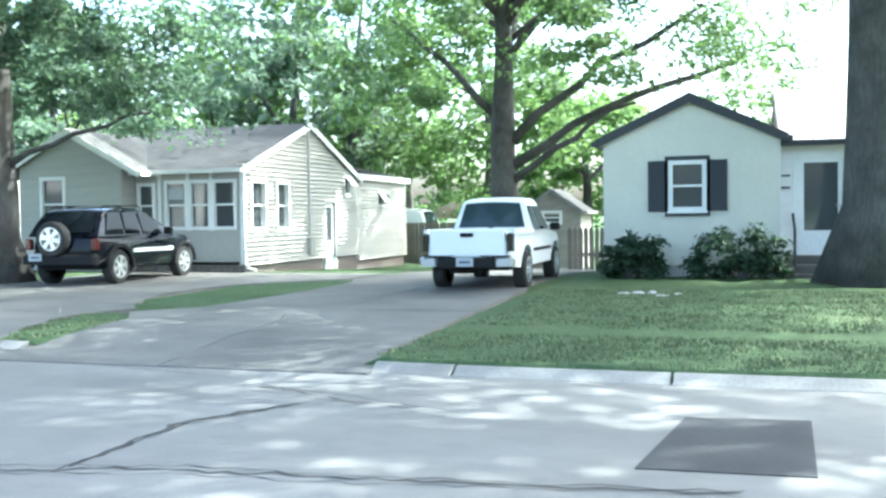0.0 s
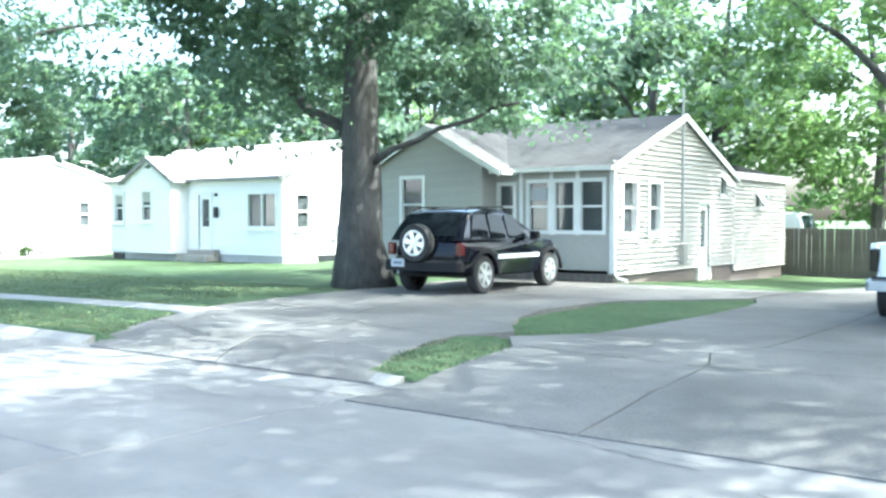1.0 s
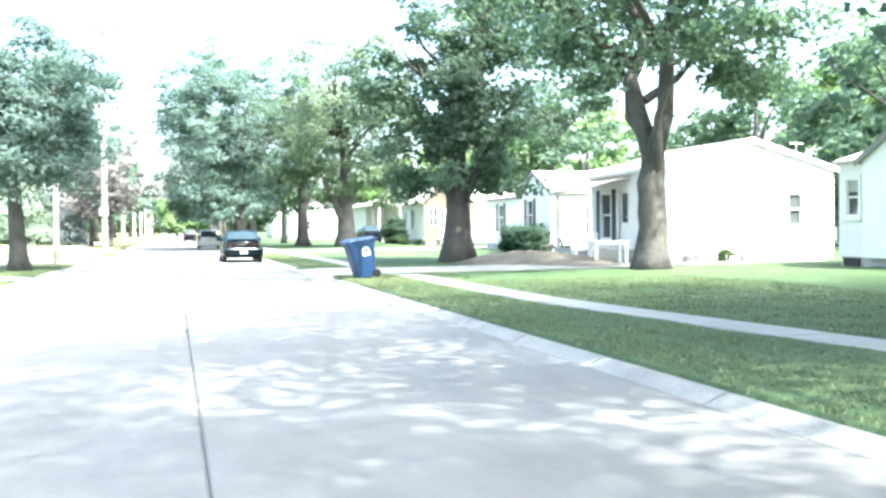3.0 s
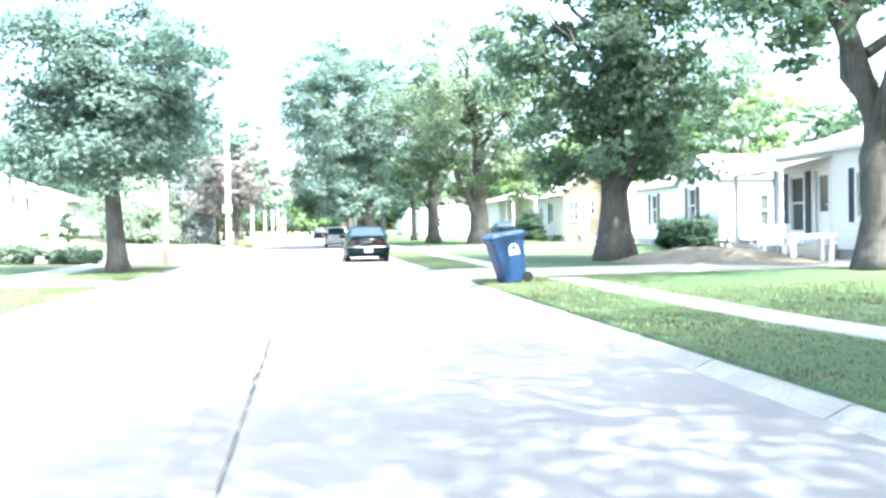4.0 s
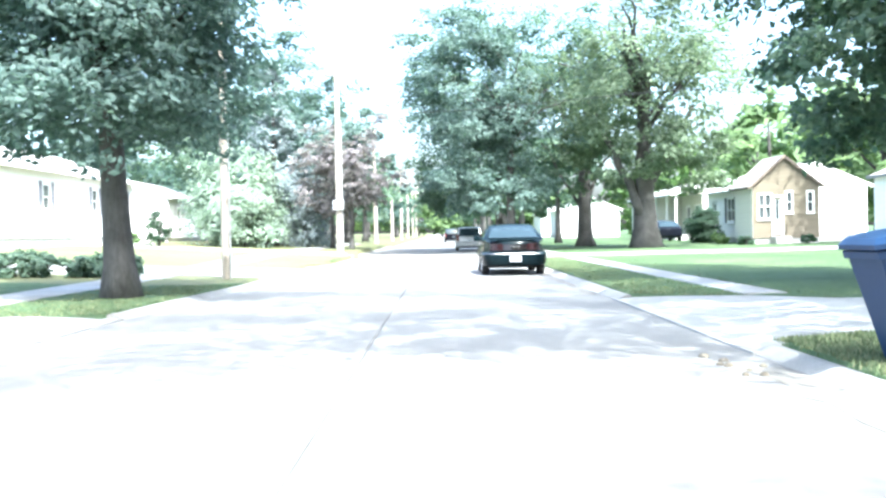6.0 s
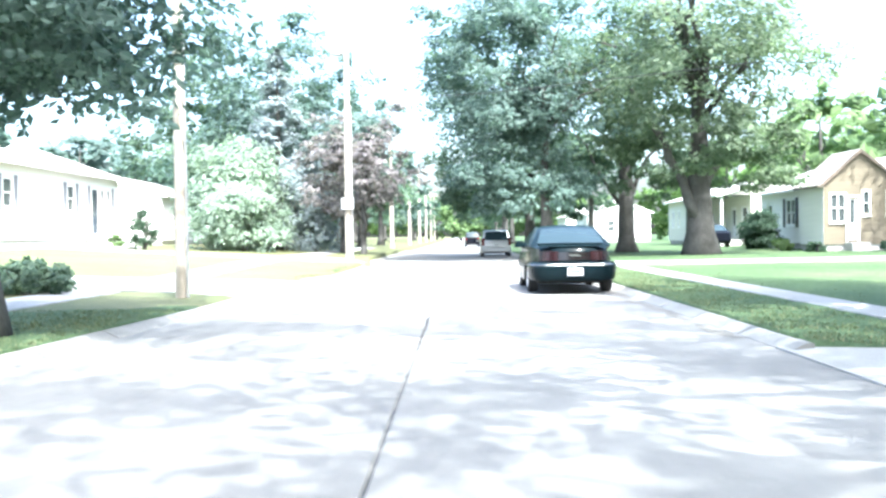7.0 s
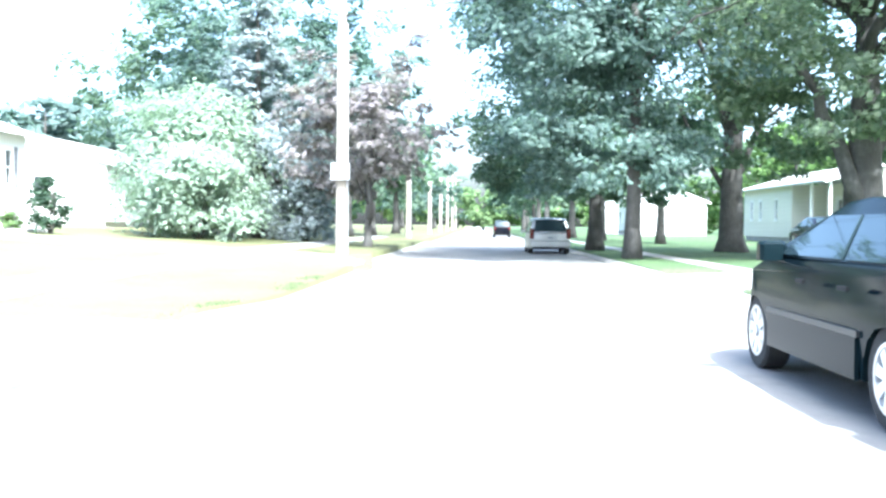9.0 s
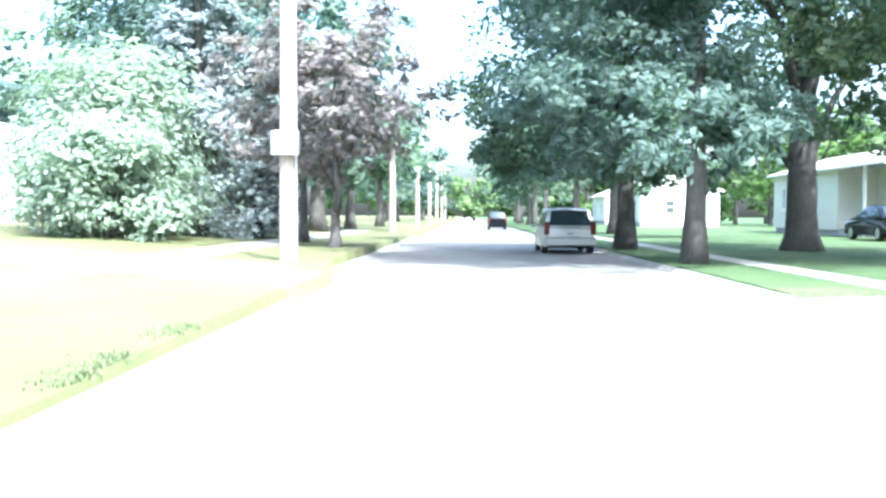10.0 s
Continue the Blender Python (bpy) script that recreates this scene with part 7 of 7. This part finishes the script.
fr = wall(S, (-2.85, 34.6), (-0.85, 34.6), -0.5, 1.65, M["wood_grey"], [(0.7, 1.3, 1.25, 1.6)], gable=(1.0, 2.35), board=0.25)
window(S, fr, (0.7, 1.3, 1.25, 1.6), rail=True, sill=False)
wall(S, (-0.85, 34.6), (-0.85, 37), -0.5, 1.65, M["wood_grey"], board=0.25)
wall(S, (-2.85, 37), (-2.85, 34.6), -0.5, 1.65, M["wood_grey"], board=0.25)
roof(S, "y", 34.6, 37, -2.85, -0.85, 1.65, 1.65, -1.85, 2.35, M["roof_grey"], 0.15, 0.12, 0.07, fascia=M["fascia_grey"])

# porch furniture in front of the white house
def garden_chair(m, label):
    G = thing("garden_chair", label, "chair", m, "chairs by the porch")
    for k in range(5):
        part("seat_slat", MB().box(-0.25, 0.25, -0.22 + 0.095 * k, -0.14 + 0.095 * k, 0.4, 0.425), M["trim"], G)
        part("back_slat", MB().box(-0.24 + 0.1 * k, -0.16 + 0.1 * k, 0.24, 0.265, 0.42, 0.95), M["trim"], G)
    for sx in (-1, 1):
        part("front_leg", MB().box(sx * 0.25 - 0.035, sx * 0.25 + 0.035, -0.25, -0.18, 0, 0.62), M["trim"], G)
        part("rear_leg", MB().box(sx * 0.25 - 0.035, sx * 0.25 + 0.035, 0.2, 0.27, 0, 0.95), M["trim"], G)
        part("armrest", MB().box(sx * 0.27 - 0.05, sx * 0.27 + 0.05, -0.28, 0.27, 0.62, 0.645), M["trim"], G)
    return G


garden_chair(pose(-34.7, 19.7, gz(-34.7, 19.7), 0, 0, 80), "white slatted garden chair by the porch")
garden_chair(pose(-35.3, 20.5, gz(-35.3, 20.5), 0, 0, 115), "white slatted garden chair by the porch")
T_ = thing("garden_table", "long white garden table on the lawn by the porch", "table", pose(-33.3, 19.95, gz(-33.3, 19.9)))
for k in range(4):
    part("table_slat", MB().cbox(-0.3 + 0.15 * k, -0.16 + 0.15 * k, -0.6, 0.6, 0.66, 0.7, 0.008), M["trim"], T_)
part("apron", MB().box(-0.25, 0.25, -0.52, 0.52, 0.58, 0.659), M["trim"], T_)
for sx in (-1, 1):
    for sy in (-1, 1):
        part("leg", MB().box(sx * 0.22 - 0.045, sx * 0.22 + 0.045, sy * 0.5 - 0.045, sy * 0.5 + 0.045, 0, 0.579), M["trim"], T_)
# weathered picnic table beside the neighbour's wall
T_ = thing("picnic_table", "weathered grey wooden picnic table on the lawn", "table", pose(-39.2, 21.3, gz(-39.2, 21.3), 0, 0, 8))
for k in range(5):
    part("table_plank", MB().cbox(-0.37 + 0.15 * k, -0.23 + 0.15 * k, -0.85, 0.85, 0.72, 0.76, 0.008), M["wood_grey"], T_)
for sx in (-1, 1):
    for k in range(2):
        part("seat_plank", MB().cbox(sx * 0.7 - 0.14 + 0.145 * k, sx * 0.7 - 0.005 + 0.145 * k, -0.85, 0.85, 0.42, 0.46, 0.008), M["wood_grey"], T_)
for sy in (-1, 1):
    part("cross_beam", MB().box(-0.8, 0.8, sy * 0.6 - 0.02, sy * 0.6 + 0.02, 0.33, 0.419), M["wood_grey"], T_)
    for sx in (-1, 1):
        part("leg", MB().tube([(sx * 0.62, sy * 0.64, 0.0), (sx * 0.2, sy * 0.64, 0.719)], [0.05] * 2, 4), M["wood_grey"], T_)
part("plant_pot", MB().tube([(0, 0.3, 0.76), (0, 0.3, 0.95)], [0.09, 0.12], 12), M["dirt"], T_)

# pale stones on the shaded lawn
rp = random.Random(14)
for i in range(5):
    x, y = 2.75 + 0.2 * i + rp.uniform(-0.1, 0.1), 17.4 + rp.uniform(-0.4, 0.4)
    me = MB()
    n = 8
    a, b, hh = rp.uniform(0.06, 0.15), rp.uniform(0.04, 0.08), rp.uniform(0.025, 0.055)
    me.loft([[(x + a * k * math.cos(2 * math.pi * j / n), y + b * k * math.sin(2 * math.pi * j / n), gz(x, y) + z) for j in range(n)] for k, z in ((0.9, -0.03), (1.0, hh * 0.4), (0.55, hh))])
    solid("stone", me, M["stone"], "pale flat stone lying in the lawn", "stone", group="stones on the lawn")

# crumbled soil and kerb bits where the driveway meets the gutter
rd = random.Random(61)
for i in range(9):
    r = rd.uniform(0.018, 0.05)
    x, y = -29.2 + rd.uniform(-0.45, 0.75), 10.33 + rd.uniform(-0.22, 0.2)
    mb = MB()
    n = 7
    mb.loft([[(x + r * k * rd.uniform(0.8, 1.2) * math.cos(2 * math.pi * j / n) * 1.3, y + r * k * rd.uniform(0.8, 1.2) * math.sin(2 * math.pi * j / n), h) for j in range(n)] for k, h in ((1.0, -0.01), (1.0, r * 0.35), (0.6, r * 0.75), (0.15, r * 0.85))])
    solid("clod", mb, M["dirt"], "crumbled clod of soil in the gutter", "debris", group="debris at the kerb")

# grass blades along the verges and lawn edges
g = np.random.RandomState(4)
bv, bf = [], []


def blades(n, fx, fy, hmin=0.012, hmax=0.036):
    xs, ys = fx(n), fy(n)
    for x, y in zip(xs, ys):
        yk = y + (kerb_r(x) + 0.16 if y >= 0 else 0)
        if y < 0:
            yk = kerb_l(x) - 0.16 + y
        if in_drive(x, yk, -0.05) or abs(yk - walk_y(x)) < 0.36 or 0.3 < yk < 1.25:
            continue
        z = gz(x, yk)
        for _ in range(3):
            a, h, w = g.uniform(0, 6.28), g.uniform(hmin, hmax), g.uniform(0.006, 0.012)
            dx, dy = math.cos(a), math.sin(a)
            px, py = x + g.normal() * 0.03, yk + g.normal() * 0.03
            o = len(bv)
            bv.extend(((px - dy * w, py + dx * w, z - 0.01), (px + dy * w, py - dx * w, z - 0.01), (px + dx * h * 0.5, py + dy * h * 0.5, z + h)))
            bf.append((o, o + 1, o + 2))


blades(26000, lambda n: g.uniform(-36, 6, n), lambda n: np.abs(g.normal(0, 1.3, n)))
blades(9000, lambda n: g.uniform(-62, -36, n), lambda n: np.abs(g.normal(0, 1.0, n)))
blades(8000, lambda n: g.uniform(-41.2, -26, n), lambda n: -np.abs(g.normal(0, 1.2, n)) - 0.001)
blades(9000, lambda n: g.uniform(-31, -26, n), lambda n: np.abs(g.normal(0, 0.9, n)), 0.015, 0.05)
blades(15000, lambda n: g.uniform(1.3, 9.5, n), lambda n: g.uniform(0.3, 8.5, n), 0.015, 0.045)
blades(12000, lambda n: g.uniform(-26, -11.5, n), lambda n: g.uniform(2.4, 7.5, n), 0.015, 0.045)
# ragged tufts where the lawn across the street meets the gutter
for _ in range(13):
    cx0 = g.uniform(-65, -49)
    blades(int(g.uniform(40, 160)), lambda n: cx0 + g.normal(0, 0.16, n), lambda n: -0.001 - np.abs(g.normal(0, 0.13, n)), 0.012, 0.036)
me = bpy.data.meshes.new("grass_blades")
me.from_pydata(bv, [], bf)
tagged(part("grass_blades", me, M["blade"], None), "short uneven grass along the verges", "grass", kind="stuff")
